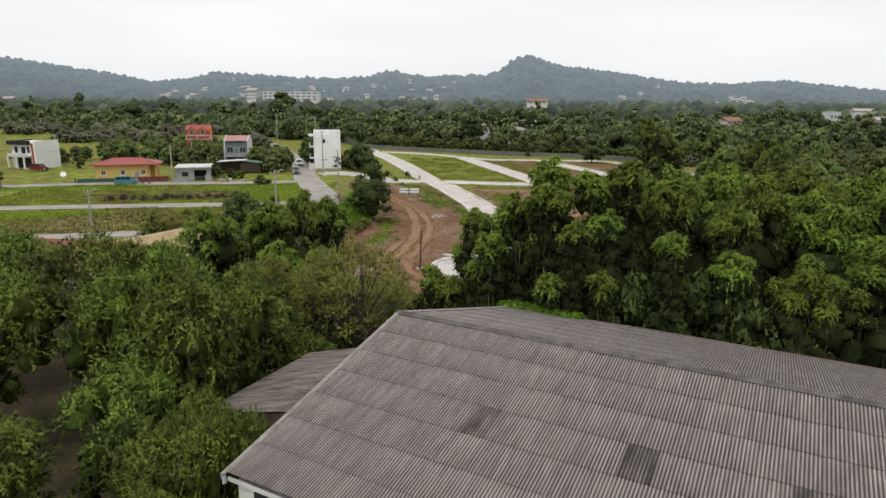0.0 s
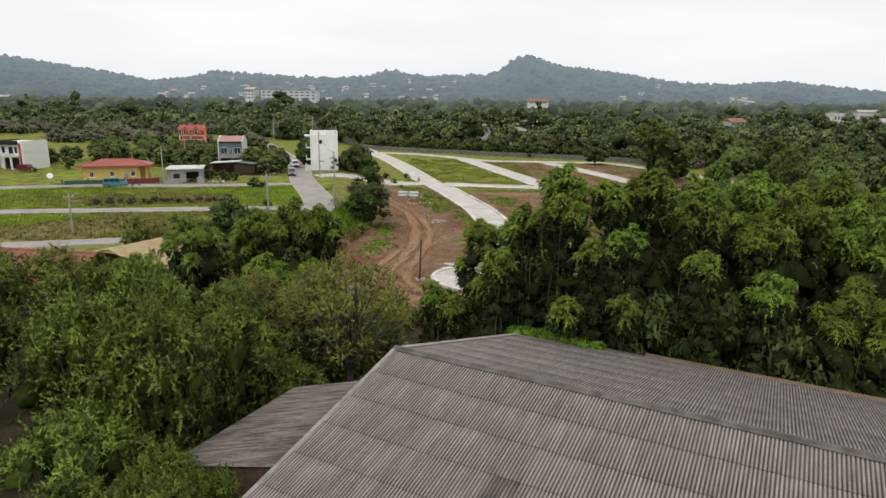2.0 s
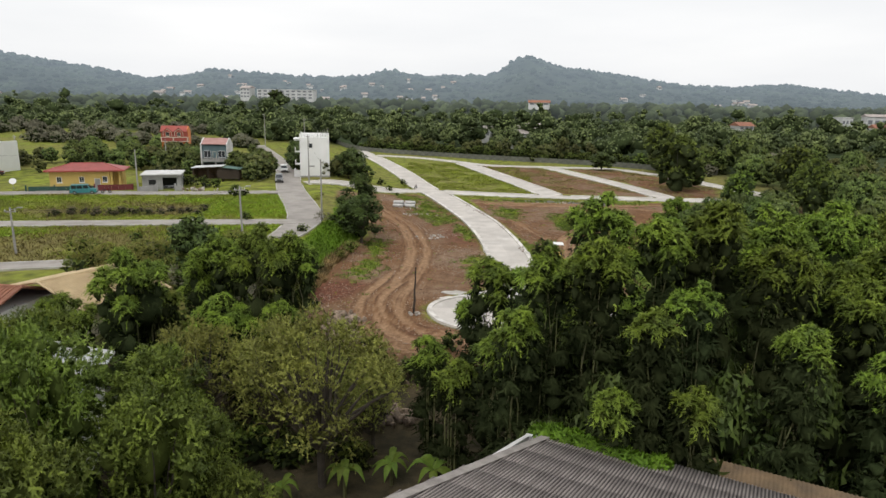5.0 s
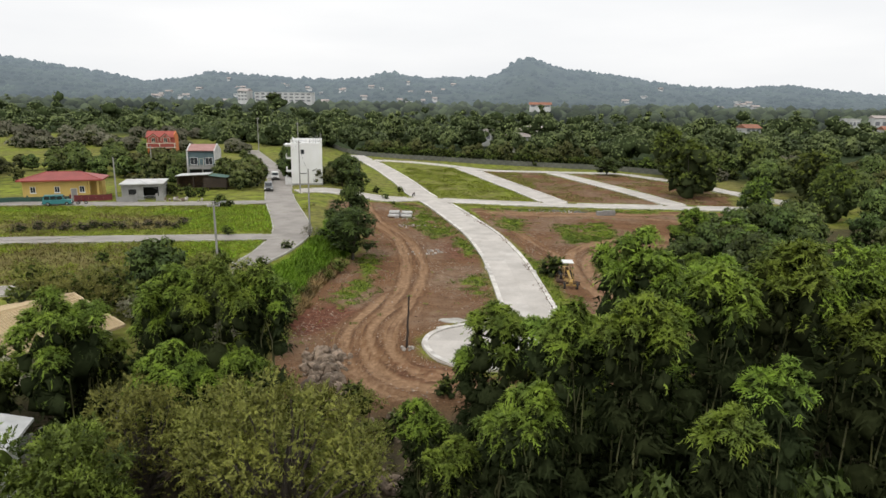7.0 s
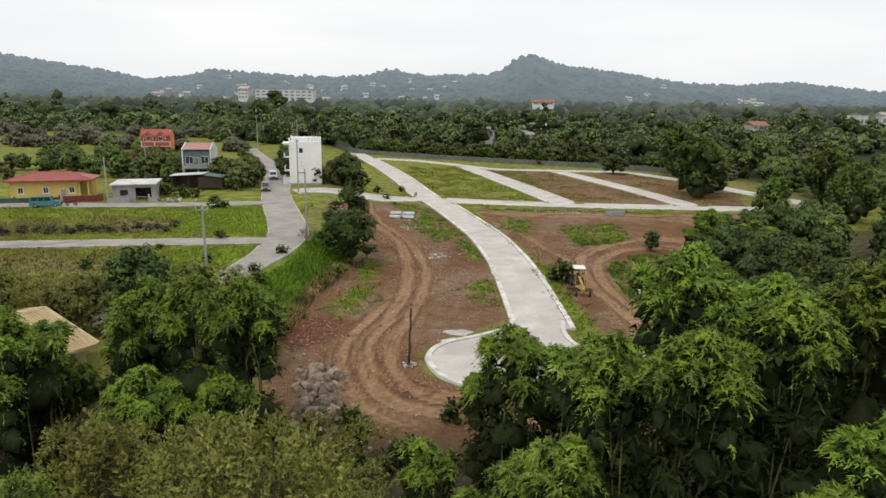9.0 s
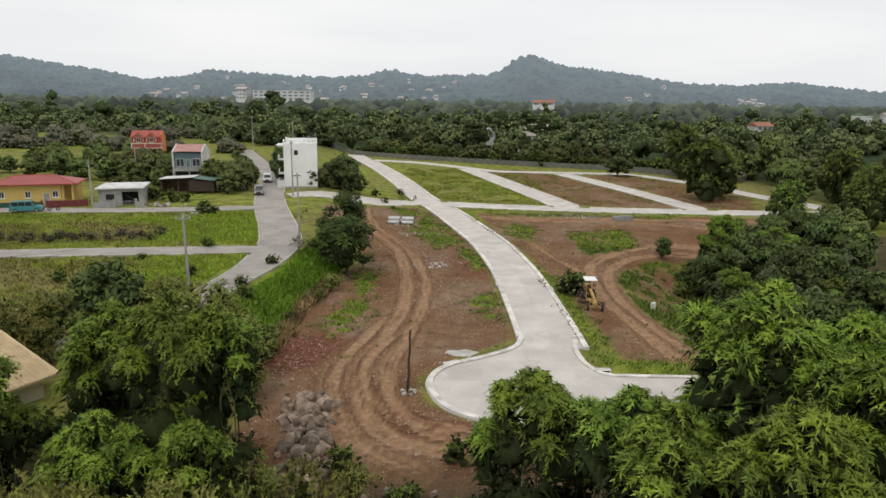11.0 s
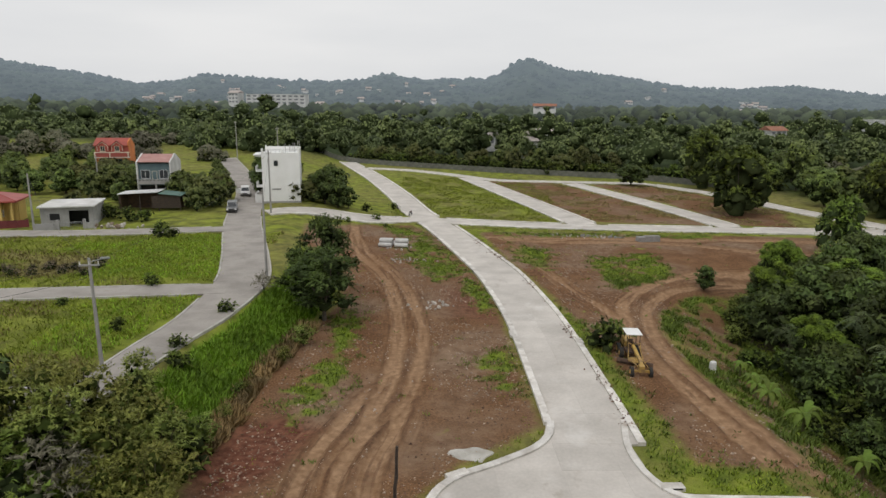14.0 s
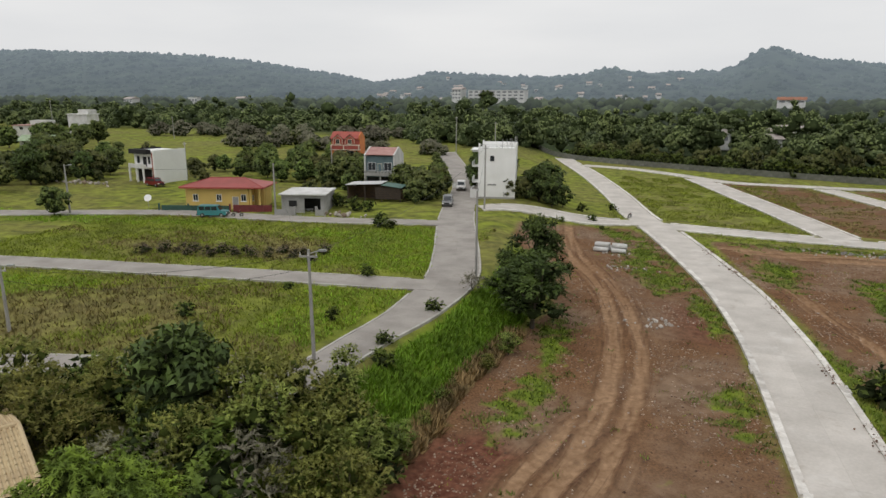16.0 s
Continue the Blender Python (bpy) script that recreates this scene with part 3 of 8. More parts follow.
dry = np.clip(0.5 + 0.95 * fbm(X, Y, 16, 8) + 0.5 * fbm(X, Y, 4, 9), 0, 1)
STREET_FIELD = [(-70, 70), (-30, 80), (-24, 72), (-26, 66), (-60, 60)]
dry = np.clip(dry * 0.6 + 0.3 * region(X, Y, STREET_FIELD, 4) + 0.75 * region(X, Y, [(-48, 93), (-32, 94), (-31, 101), (-45, 103)], 3.5)
              - 0.8 * bank, 0, 1)
for poly, amount in (([(-110, 96), (-60, 108), (-58, 113), (-110, 108)], 0.5), ([(-46, 106), (-40, 107), (-40, 111), (-46, 111)], 0.8), ([(-38, 93), (-21, 92), (-22, 104), (-29, 117), (-40, 112)], 0.75),
                     ([(-95, 66), (-58, 73), (-52, 80), (-95, 76)], 0.9), ([(-31, 72), (-24, 70), (-20, 86), (-33, 85)], 0.6)):
    lots = region(X, Y, poly, 2.5)
    lush = np.maximum(lush, amount * lots * np.clip(0.75 + 0.5 * patch, 0, 1))
    dry = dry * (1 - 0.8 * lots)
for poly, amount in (([(-58, 62), (-40, 66), (-33, 76), (-40, 82), (-56, 76)], 0.75), ([(-75, 90), (-45, 92), (-38, 97), (-44, 108), (-62, 104)], 0.6)):
    lots = region(X, Y, poly, 4.0)
    dry = np.maximum(dry, amount * lots * np.clip(0.8 + 0.8 * fbm(0.4 * X + Y, 0.3 * X, 5, 53), 0.2, 1.2))
for poly in ([(16.2, 78), (20, 78), (22.5, 60), (16.5, 60.5)], [(58, 205), (96, 196), (98, 138), (84, 139), (79, 166)], [(60, 150), (73, 172), (78, 160), (70, 142)]):
    lots = region(X, Y, poly, 1.5)
    dry = np.maximum(dry, lots * np.clip(0.7 + 0.7 * patch, 0, 1))
dry = np.clip(dry, 0, 1)
litter = smooth01(-Y, -46, -40) * smooth01(Y, -40, 0)
GULLY = [(33.5, 44), (32.4, 66), (33.4, 80), (37, 94), (46, 103), (62, 112), (84, 116), (90, 60), (70, 40)]
litter = np.maximum(litter, 0.9 * region(X, Y, GULLY, 1.5))
for poly, wave, turn in (([(-14, 59), (-12, 66), (-6, 66), (-4, 58), (-6, 46), (-12, 50)], 0.85, 0.5), ([(16, 100), (20, 112), (30, 104), (22, 92)], 0.9, 2.2),
                         ([(17, 76), (23, 74), (26, 60), (17, 62)], 0.8, 1.9)):
    # parallel scrapes of the blade and the wheels
    u = X * math.cos(turn) + Y * math.sin(turn) + 0.9 * fbm(X, Y, 9, 41)
    rut = rut + region(X, Y, poly, 1.5) * 0.022 * np.sin(u * 2 * math.pi / wave) * np.clip(0.3 + 0.9 * fbm(X, Y, 5, 42), 0, 1)
Z = base + rough_z - rut * smooth01(soil, 0.3, 0.8)
Z = np.where(cover0, base - 0.10, Z)


def plain_rise(y):
    """The plain climbs gently behind the woodland belt."""
    return 11 * smooth01(y, 380, 600) + 3 * smooth01(y, 600, 1000)


Z = Z + plain_rise(Y)
nxg, nyg = len(gx), len(gy)
idx = np.arange(nxg * nyg).reshape(nyg, nxg)
quads = np.stack([idx[:-1, :-1].ravel(), idx[:-1, 1:].ravel(), idx[1:, 1:].ravel(), idx[1:, :-1].ravel()], 1)


def ground_mat():
    m = bpy.data.materials.new("ground_cover")
    m.use_nodes = True
    n, l = m.node_tree.nodes, m.node_tree.links
    b = n["Principled BSDF"]
    b.inputs["Roughness"].default_value = 1.0
    b.inputs["Specular IOR Level"].default_value = 0.08
    geo = n.new("ShaderNodeNewGeometry")

    def noise_at(scale, detail=5):
        t = n.new("ShaderNodeTexNoise")
        t.inputs["Scale"].default_value, t.inputs["Detail"].default_value = scale, detail
        l.new(geo.outputs["Position"], t.inputs["Vector"])
        return t.outputs["Fac"]

    def ramp(fac, c0, c1, p0=0.35, p1=0.65):
        r = n.new("ShaderNodeValToRGB")
        r.color_ramp.elements[0].position, r.color_ramp.elements[1].position = p0, p1
        r.color_ramp.elements[0].color, r.color_ramp.elements[1].color = (*c0, 1), (*c1, 1)
        l.new(fac, r.inputs["Fac"])
        return r.outputs["Color"]

    def attr(name):
        a = n.new("ShaderNodeAttribute")
        a.attribute_name = name
        return a.outputs["Fac"]

    def blend(fac, a, c):
        x = n.new("ShaderNodeMix")
        x.data_type = "RGBA"
        l.new(fac, x.inputs["Factor"])
        l.new(a, x.inputs["A"])
        l.new(c, x.inputs["B"])
        return x.outputs["Result"]

    def math_op(op, a, c):
        x = n.new("ShaderNodeMath")
        x.operation, x.use_clamp = op, True
        for s, v in zip(x.inputs, (a, c)):
            if isinstance(v, float):
                s.default_value = v
            else:
                l.new(v, s)
        return x.outputs["Value"]

    broad, mid, fine = noise_at(0.12), noise_at(0.9), noise_at(7.0)
    green = ramp(noise_at(0.45, 12), (0.085, 0.098, 0.024), (0.262, 0.305, 0.044), 0.33, 0.68)
    lushc = ramp(noise_at(1.3, 8), (0.078, 0.115, 0.017), (0.172, 0.240, 0.024), 0.33, 0.67)
    dryc = ramp(mid, (0.130, 0.110, 0.045), (0.245, 0.215, 0.080))
    soilc = ramp(noise_at(0.35, 8), (0.108, 0.054, 0.027), (0.232, 0.132, 0.071), 0.34, 0.66)
    soilf = ramp(noise_at(6.0, 12), (0.050, 0.023, 0.011), (0.285, 0.158, 0.082), 0.34, 0.70)
    redc = ramp(noise_at(1.8, 9), (0.085, 0.032, 0.020), (0.190, 0.082, 0.052))
    trackc = ramp(noise_at(1.6, 12), (0.165, 0.088, 0.042), (0.345, 0.204, 0.110), 0.36, 0.66)
    litterc = ramp(mid, (0.050, 0.045, 0.028), (0.095, 0.075, 0.045))
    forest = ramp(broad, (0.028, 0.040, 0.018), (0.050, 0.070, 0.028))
    half = n.new("ShaderNodeValue")
    half.outputs[0].default_value = 0.55
    soil_all = blend(half.outputs[0], soilc, soilf)
    pale = ramp(mid, (0.155, 0.098, 0.062), (0.255, 0.176, 0.118))
    soil_all = blend(math_op("MULTIPLY", math_op("SUBTRACT", noise_at(0.10, 4), 0.43), 4.5), soil_all, pale)
    soil_all = blend(attr("red"), soil_all, redc)
    soil_all = blend(math_op("MULTIPLY", attr("track"), 0.85), soil_all, trackc)
    churned = ramp(noise_at(2.5, 12), (0.036, 0.017, 0.011), (0.120, 0.060, 0.037), 0.36, 0.66)
    packed = ramp(noise_at(2.0, 9), (0.240, 0.145, 0.083), (0.385, 0.250, 0.150))
    soil_all = blend(math_op("MULTIPLY", attr("rut"), math_op("ADD", noise_at(0.8, 5), 0.15)), soil_all, churned)
    soil_all = blend(math_op("MULTIPLY", attr("crest"), math_op("ADD", noise_at(0.7, 5), 0.35)), soil_all, packed)
    # long drag marks that follow the wheel tracks
    comb = n.new("ShaderNodeCombineXYZ")
    lane = n.new("ShaderNodeAttribute")
    lane.attribute_name = "lane"
    l.new(lane.outputs["Fac"], comb.inputs["X"])
    drag = n.new("ShaderNodeVectorMath")
    drag.operation = "MULTIPLY_ADD"
    drag.inputs[1].default_value = (0.05, 0.05, 0.0)
    l.new(geo.outputs["Position"], drag.inputs[0])
    l.new(comb.outputs["Vector"], drag.inputs[2])
    marks = n.new("ShaderNodeTexNoise")
    marks.inputs["Scale"].default_value, marks.inputs["Detail"].default_value = 2.6, 3
    l.new(drag.outputs["Vector"], marks.inputs["Vector"])
    dark_marks = math_op("MULTIPLY", math_op("SUBTRACT", marks.outputs["Fac"], 0.53), 7.0)
    pale_marks = math_op("MULTIPLY", math_op("SUBTRACT", 0.45, marks.outputs["Fac"]), 6.0)
    soil_all = blend(math_op("MULTIPLY", math_op("MULTIPLY", dark_marks, attr("drag")), 0.75), soil_all, churned)
    soil_all = blend(math_op("MULTIPLY", math_op("MULTIPLY", pale_marks, attr("drag")), 0.65), soil_all, packed)
    grass = blend(attr("dry"), green, dryc)
    grass = blend(math_op("MULTIPLY", attr("lush"), 0.9), grass, lushc)
    # broken edge between soil and grass
    edge = math_op("ADD", attr("soil"), math_op("SUBTRACT", noise_at(2.2, 10), 0.5))
    edge = math_op("MULTIPLY", math_op("SUBTRACT", edge, 0.32), 1.9)
    col = blend(edge, grass, soil_all)
    col = blend(attr("litter"), col, litterc)
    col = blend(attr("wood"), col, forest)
    l.new(col, b.inputs["Base Color"])
    bp = n.new("ShaderNodeBump")
    bp.inputs["Strength"].default_value, bp.inputs["Distance"].default_value = 1.0, 0.2
    hsum = math_op("ADD", math_op("MULTIPLY", mid, 0.5), math_op("MULTIPLY", noise_at(5.0, 10), 0.5))
    l.new(hsum, bp.inputs["Height"])
    l.new(bp.outputs["Normal"], b.inputs["Normal"])
    return m


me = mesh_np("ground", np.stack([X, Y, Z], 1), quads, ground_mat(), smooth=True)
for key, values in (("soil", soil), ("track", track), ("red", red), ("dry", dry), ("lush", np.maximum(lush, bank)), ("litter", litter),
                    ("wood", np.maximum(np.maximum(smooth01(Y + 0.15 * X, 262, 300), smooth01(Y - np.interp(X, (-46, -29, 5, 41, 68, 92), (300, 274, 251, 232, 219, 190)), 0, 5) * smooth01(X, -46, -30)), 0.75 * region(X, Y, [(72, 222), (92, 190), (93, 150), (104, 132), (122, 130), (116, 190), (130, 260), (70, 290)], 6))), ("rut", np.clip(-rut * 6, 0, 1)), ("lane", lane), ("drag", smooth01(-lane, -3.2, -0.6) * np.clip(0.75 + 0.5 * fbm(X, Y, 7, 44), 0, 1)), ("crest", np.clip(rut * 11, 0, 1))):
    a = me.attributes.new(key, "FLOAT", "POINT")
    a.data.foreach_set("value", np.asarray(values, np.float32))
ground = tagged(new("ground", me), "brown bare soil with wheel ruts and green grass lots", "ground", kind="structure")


def ground_z(x, y):
    """Height of the ground sheet at one place."""
    i = int(np.clip(np.searchsorted(gx, x) - 1, 0, nxg - 2))
    j = int(np.clip(np.searchsorted(gy, y) - 1, 0, nyg - 2))
    u, v = (x - gx[i]) / (gx[i + 1] - gx[i]), (y - gy[j]) / (gy[j + 1] - gy[j])
    g = Z.reshape(GX.shape)
    return float((g[j, i] * (1 - u) + g[j, i + 1] * u) * (1 - v) + (g[j + 1, i] * (1 - u) + g[j + 1, i + 1] * u) * v)


# ---- roads: cast slabs with joints, gutters and kerbs ----
def offset_line(pts, d):
    t = np.gradient(pts, axis=0)
    t /= np.linalg.norm(t, axis=1)[:, None]
    return pts + np.stack([-t[:, 1], t[:, 0]], 1) * d


def strip_mesh(name, left, right, top, depth, material):
    """A slab between two lines, with its own thickness; top is the height over the graded level."""
    k = len(left)
    zl, zr = level(left[:, 0], left[:, 1]) + top, level(right[:, 0], right[:, 1]) + top
    v = np.concatenate([np.column_stack([left, zl]), np.column_stack([right, zr]),
                        np.column_stack([left, zl - depth]), np.column_stack([right, zr - depth])])
    f = []
    for i in range(k - 1):
        f += [(i, k + i, k + i + 1, i + 1), (2 * k + i, i, i + 1, 2 * k + i + 1), (k + i, 3 * k + i, 3 * k + i + 1, k + i + 1)]
    f += [(0, 2 * k, 3 * k, k), (k - 1, 2 * k - 1, 4 * k - 1, 3 * k - 1)]
    return mesh_np(name, v, np.array(f), material)


def build_road(name, spec):
    pts, h, fresh = spec["pts"], spec["half"], spec["new"]
    r = thing(name, Matrix(), "pale new concrete road of cast slabs with kerbs" if fresh else "grey worn concrete street with low kerbs",
              "road", kind="structure")
    material = M_CONC if fresh else M_CONC_OLD
    kerb_w = 0.55 if fresh else 0.20
    hs = np.full(len(pts), float(h))
    if "taper" in spec:
        hs = np.interp(pts[:, 1], [a for a, _ in spec["taper"]], [b for _, b in spec["taper"]])
    step = 3
    lift = 0.045 + 0.007 * list(ROADS).index(name)
    for i in range(0, len(pts) - 1, step):
        seg = pts[i:i + step + 1].copy()
        if len(seg) < 2:
            continue
        t = seg[-1] - seg[-2]
        seg[-1] -= t / np.linalg.norm(t) * 0.004
        normal = offset_line(pts, 1.0)[i:i + step + 1] - pts[i:i + step + 1]
        he = hs[i:i + step + 1, None]
        for a, c in ((he - kerb_w, 0.002), (-0.002, kerb_w - he)):
            ob = new("slab", strip_mesh("slab", seg + normal * a, seg + normal * c, lift + 0.002 * ((i // step) % 2), 0.16, material))
            ob.parent = r
    for side in (1, -1):
        # kerbs break off where another road joins
        nrm = offset_line(pts, 1.0) - pts
        outer, inner = pts + nrm * side * hs[:, None], pts + nrm * side * (hs[:, None] - kerb_w + 0.01)
        free = np.ones(len(pts), bool)
        for other, o in ROADS.items():
            if other != name:
                free &= dist_line(outer[:, 0], outer[:, 1], o["pts"]) > o["half"] + 0.4
        free &= ~inside(outer[:, 0], outer[:, 1], BULB)
        i = 0
        while i < len(pts):
            if not free[i]:
                i += 1
                continue
            j = i
            while j + 1 < len(pts) and free[j + 1] and j - i < 4:
                j += 1
            if j > i:
                lo, li = (outer[i:j + 1], inner[i:j + 1]) if side == 1 else (inner[i:j + 1], outer[i:j + 1])
                k = new("kerb", strip_mesh("kerb", lo, li, 0.17 if fresh else 0.13, 0.35, M_KERB if fresh else M_GUTTER))
                k.parent = r
            i = max(j, i + 1)
    return r


for rname, rspec in ROADS.items():
    build_road(rname, rspec)

bulb = thing("turning_bulb", Matrix(), "pale concrete turning circle with rounded white kerb", "road", kind="structure")
# the slab is cast in panels parted by joints
bx, by = [-0.5, 4.9, 9.0, 12.6, 16.4, 20.2, 24], [49, 52.9, 56.6, 60.4, 66.6]
inner_poly = BULB[:9] + [tuple(p) for p in catmull(BULB[8:], 0.7)[1:]]
for i in range(len(bx) - 1):
    for j in range(len(by) - 1):
        bm = bmesh.new()
        bm.faces.new([bm.verts.new((x, y, 0.040 + 0.002 * ((i + j) % 2))) for x, y in inner_poly])
        for co, no in (((bx[i] + 0.002, 0, 0), (-1, 0, 0)), ((bx[i + 1] - 0.002, 0, 0), (1, 0, 0)),
                       ((0, by[j] + 0.002, 0), (0, -1, 0)), ((0, by[j + 1] - 0.002, 0), (0, 1, 0))):
            bmesh.ops.bisect_plane(bm, geom=bm.verts[:] + bm.edges[:] + bm.faces[:], plane_co=co, plane_no=no, clear_outer=True)
        if len(bm.faces) == 0:
            bm.free()
            continue
        ext = bmesh.ops.extrude_face_region(bm, geom=bm.faces[:])
        bmesh.ops.translate(bm, vec=(0, 0, -0.16), verts=[e for e in ext["geom"] if isinstance(e, bmesh.types.BMVert)])
        bmesh.ops.recalc_face_normals(bm, faces=bm.faces[:])
        part("slab", bm, M_CONC, bulb)
edge_line = np.concatenate([[(23.6, 53.2), (21.4, 53.15), (19.2, 53.1), (16.8, 53.0)], catmull(BULB[8:], 0.7)])
east_line = np.concatenate([catmull(BULB[:5], 0.7)[:-1], [(15.9, 57.8), (17.7, 57.7), (19.5, 57.65), (21.0, 57.6), (22.5, 57.55)]])
for ln, width in ((edge_line, 0.58), (east_line, 0.5)):
    for i in range(0, len(ln) - 1, 4):
        seg = ln[i:i + 5]
        n_in = (offset_line(ln, -width) - ln)[i:i + 5] / 1.0
        k = new("kerb", strip_mesh("kerb", seg + n_in * 0.15, seg + n_in, 0.17, 0.35, M_KERB))
        k.parent = bulb


# ---- plants ----
def unit(v):
    return v / np.maximum(np.linalg.norm(v, axis=1)[:, None], 1e-9)


def diamonds(p, a, b, length, width, up=None):
    """Leaf blades: one pointed triangle each, from p along a, as wide as width along b."""
    n = len(p)
    length, width = np.broadcast_to(length, n)[:, None], np.broadcast_to(width, n)[:, None]
    if up is not None:
        # each blade shows its face to the open side of its clump
        b = np.where((np.cross(a, b) * up).sum(1)[:, None] > 0, b, -b)
    v = np.empty((n, 3, 3))
    v[:, 0], v[:, 1], v[:, 2] = p - b * width * 0.5, p + a * length, p + b * width * 0.5
    return v.reshape(-1, 3), np.arange(3 * n).reshape(n, 3)


def ico_ball(n):
    bm = bmesh.new()
    bmesh.ops.create_icosphere(bm, subdivisions=n, radius=1.0)
    v = np.array([q.co[:] for q in bm.verts])
    f = np.array([[c.index for c in q.verts] for q in bm.faces])
    bm.free()
    return v, f


ICO1, ICO2 = ico_ball(1), ico_ball(2)


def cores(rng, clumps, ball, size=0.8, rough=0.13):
    """The inside of each clump: a lumpy solid under the leaves, dark in place of shade."""
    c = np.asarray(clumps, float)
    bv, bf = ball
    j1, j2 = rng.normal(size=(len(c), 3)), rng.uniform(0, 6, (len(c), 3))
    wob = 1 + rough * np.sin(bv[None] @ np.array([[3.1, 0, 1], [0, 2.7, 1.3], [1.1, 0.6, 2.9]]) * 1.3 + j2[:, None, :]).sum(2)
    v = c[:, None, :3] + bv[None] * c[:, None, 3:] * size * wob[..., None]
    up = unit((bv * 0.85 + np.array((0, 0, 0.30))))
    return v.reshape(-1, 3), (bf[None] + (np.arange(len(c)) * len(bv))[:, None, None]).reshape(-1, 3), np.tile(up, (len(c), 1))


def merge(*sets):
    n, vs_, fs_, ns_ = 0, [], [], []
    for v, f, nn in sets:
        vs_.append(v)
        fs_.append(f + n)
        ns_.append(nn)
        n += len(v)
    return np.concatenate(vs_), np.concatenate(fs_), np.concatenate(ns_)


def leaf_cloud(rng, n, clumps, length, width, droop=0.4, shell=(0.72, 1.06), dome=0.35, weight=None, lay=0.0):
    """Leaves over the outer shell of many clumps (cx, cy, cz, rx, ry, rz)."""
    c = np.asarray(clumps, float)
    w = (c[:, 3] * c[:, 4] + c[:, 3] * c[:, 5]) * (1 if weight is None else np.asarray(weight))
    k = rng.choice(len(c), n, p=w / w.sum())
    d = rng.normal(size=(n, 3)) + (0, 0, dome)
    d[:, 2] = np.where(d[:, 2] < -0.25, -d[:, 2], d[:, 2])
    d = unit(d)
    r = rng.uniform(*shell, n)
    p = c[k, :3] + d * c[k, 3:] * r[:, None]
    a = unit(d * 0.7 * (1 - lay) + rng.normal(size=(n, 3)) * 0.55 + np.array((0, 0, -droop)) * (1 - lay))
    # leaves that lie flat follow the round of their clump
    a = unit(a - d * (a * d).sum(1)[:, None] * lay)
    b = unit(np.cross(a, rng.normal(size=(n, 3)) * 0.6 * (1 - 0.6 * lay) + d))
    s = rng.uniform(0.65, 1.3, n)
    up = unit(d * 0.85 + np.array((0, 0, 0.30)) + rng.normal(size=(n, 3)) * 0.22)
    v, f = diamonds(p, a, b, length * s, width * s, up)
    return v, f, np.repeat(up, 3, 0)


def spray_cloud(rng, n, clumps, length, width, droop=0.5, reach=0.8, k=10, weight=None, flare=0.55):
    """Leaves set in twos along thin arching sprays that spread from the upper side of each head."""
    c = np.asarray(clumps, float)
    w = (c[:, 3] * c[:, 4]) * (1 if weight is None else np.asarray(weight))
    m = max(1, n // k)
    q = rng.choice(len(c), m, p=w / w.sum())
    d = rng.normal(size=(m, 3)) + (0, 0, 1.1)
    low = d[:, 2] < -0.1
    d[low, 2] *= np.where(rng.uniform(size=low.sum()) < 0.7, -1, 1)
    d = unit(d)
    o = c[q, :3] + d * c[q, 3:] * rng.uniform(0.55, 0.95, m)[:, None]
    s = unit(d + rng.normal(size=(m, 3)) * 0.45 + (0, 0, 0.15))
    ls = reach * rng.uniform(0.6, 1.35, m)
    t = (np.arange(k) + 0.5)[None, :] / k + rng.uniform(-0.05, 0.05, (m, k))
    p = o[:, None] + s[:, None] * (ls[:, None] * t)[..., None]
    p[..., 2] -= droop * ls[:, None] * t ** 2
    side = unit(np.cross(s, np.array([[0, 0, 1.0]]) + rng.normal(size=(m, 3)) * 0.3))
    sg = np.where(np.arange(k) % 2, 1.0, -1.0)
    a = s[:, None] * 0.65 + side[:, None] * (sg[None, :, None] * flare) + rng.normal(size=(m, k, 3)) * 0.28
    a[..., 2] -= droop * (0.35 + 0.7 * t)
    a = unit(a.reshape(-1, 3))
    d2 = np.repeat(d, k, 0)
    b = unit(np.cross(a, rng.normal(size=a.shape) * 0.55 + d2 + (0, 0, 0.4)))
    z = rng.uniform(0.6, 1.3, m * k)
    up = unit(d2 * 0.75 + np.array((0, 0, 0.42)) + rng.normal(size=a.shape) * 0.28)
    v, f = diamonds(p.reshape(-1, 3), a, b, length * z, width * z, up)
    return v, f, np.repeat(up, 3, 0)


def limb_tubes(bm, rng, base_pt, tips, r0, bend=0.15):
    """A tapered trunk that forks into limbs reaching the tips."""
    base_pt = Vector(base_pt)
    for i, tip in enumerate(tips):
        tip = Vector(tip)
        prev, pr = base_pt, r0
        for s in range(1, 5):
            t = s / 4
            p = base_pt.lerp(tip, t)
            p.z = base_pt.z + (tip.z - base_pt.z) * (t ** 0.75)
            p += Vector((rng.uniform(-1, 1), rng.uniform(-1, 1), 0)) * bend * (1 if s < 4 else 0)
            r = max(r0 * (1 - t) ** 0.8 * 0.8, 0.025)
            tube(bm, prev, p, pr, r, 6, cap=False)
            prev, pr = p, r


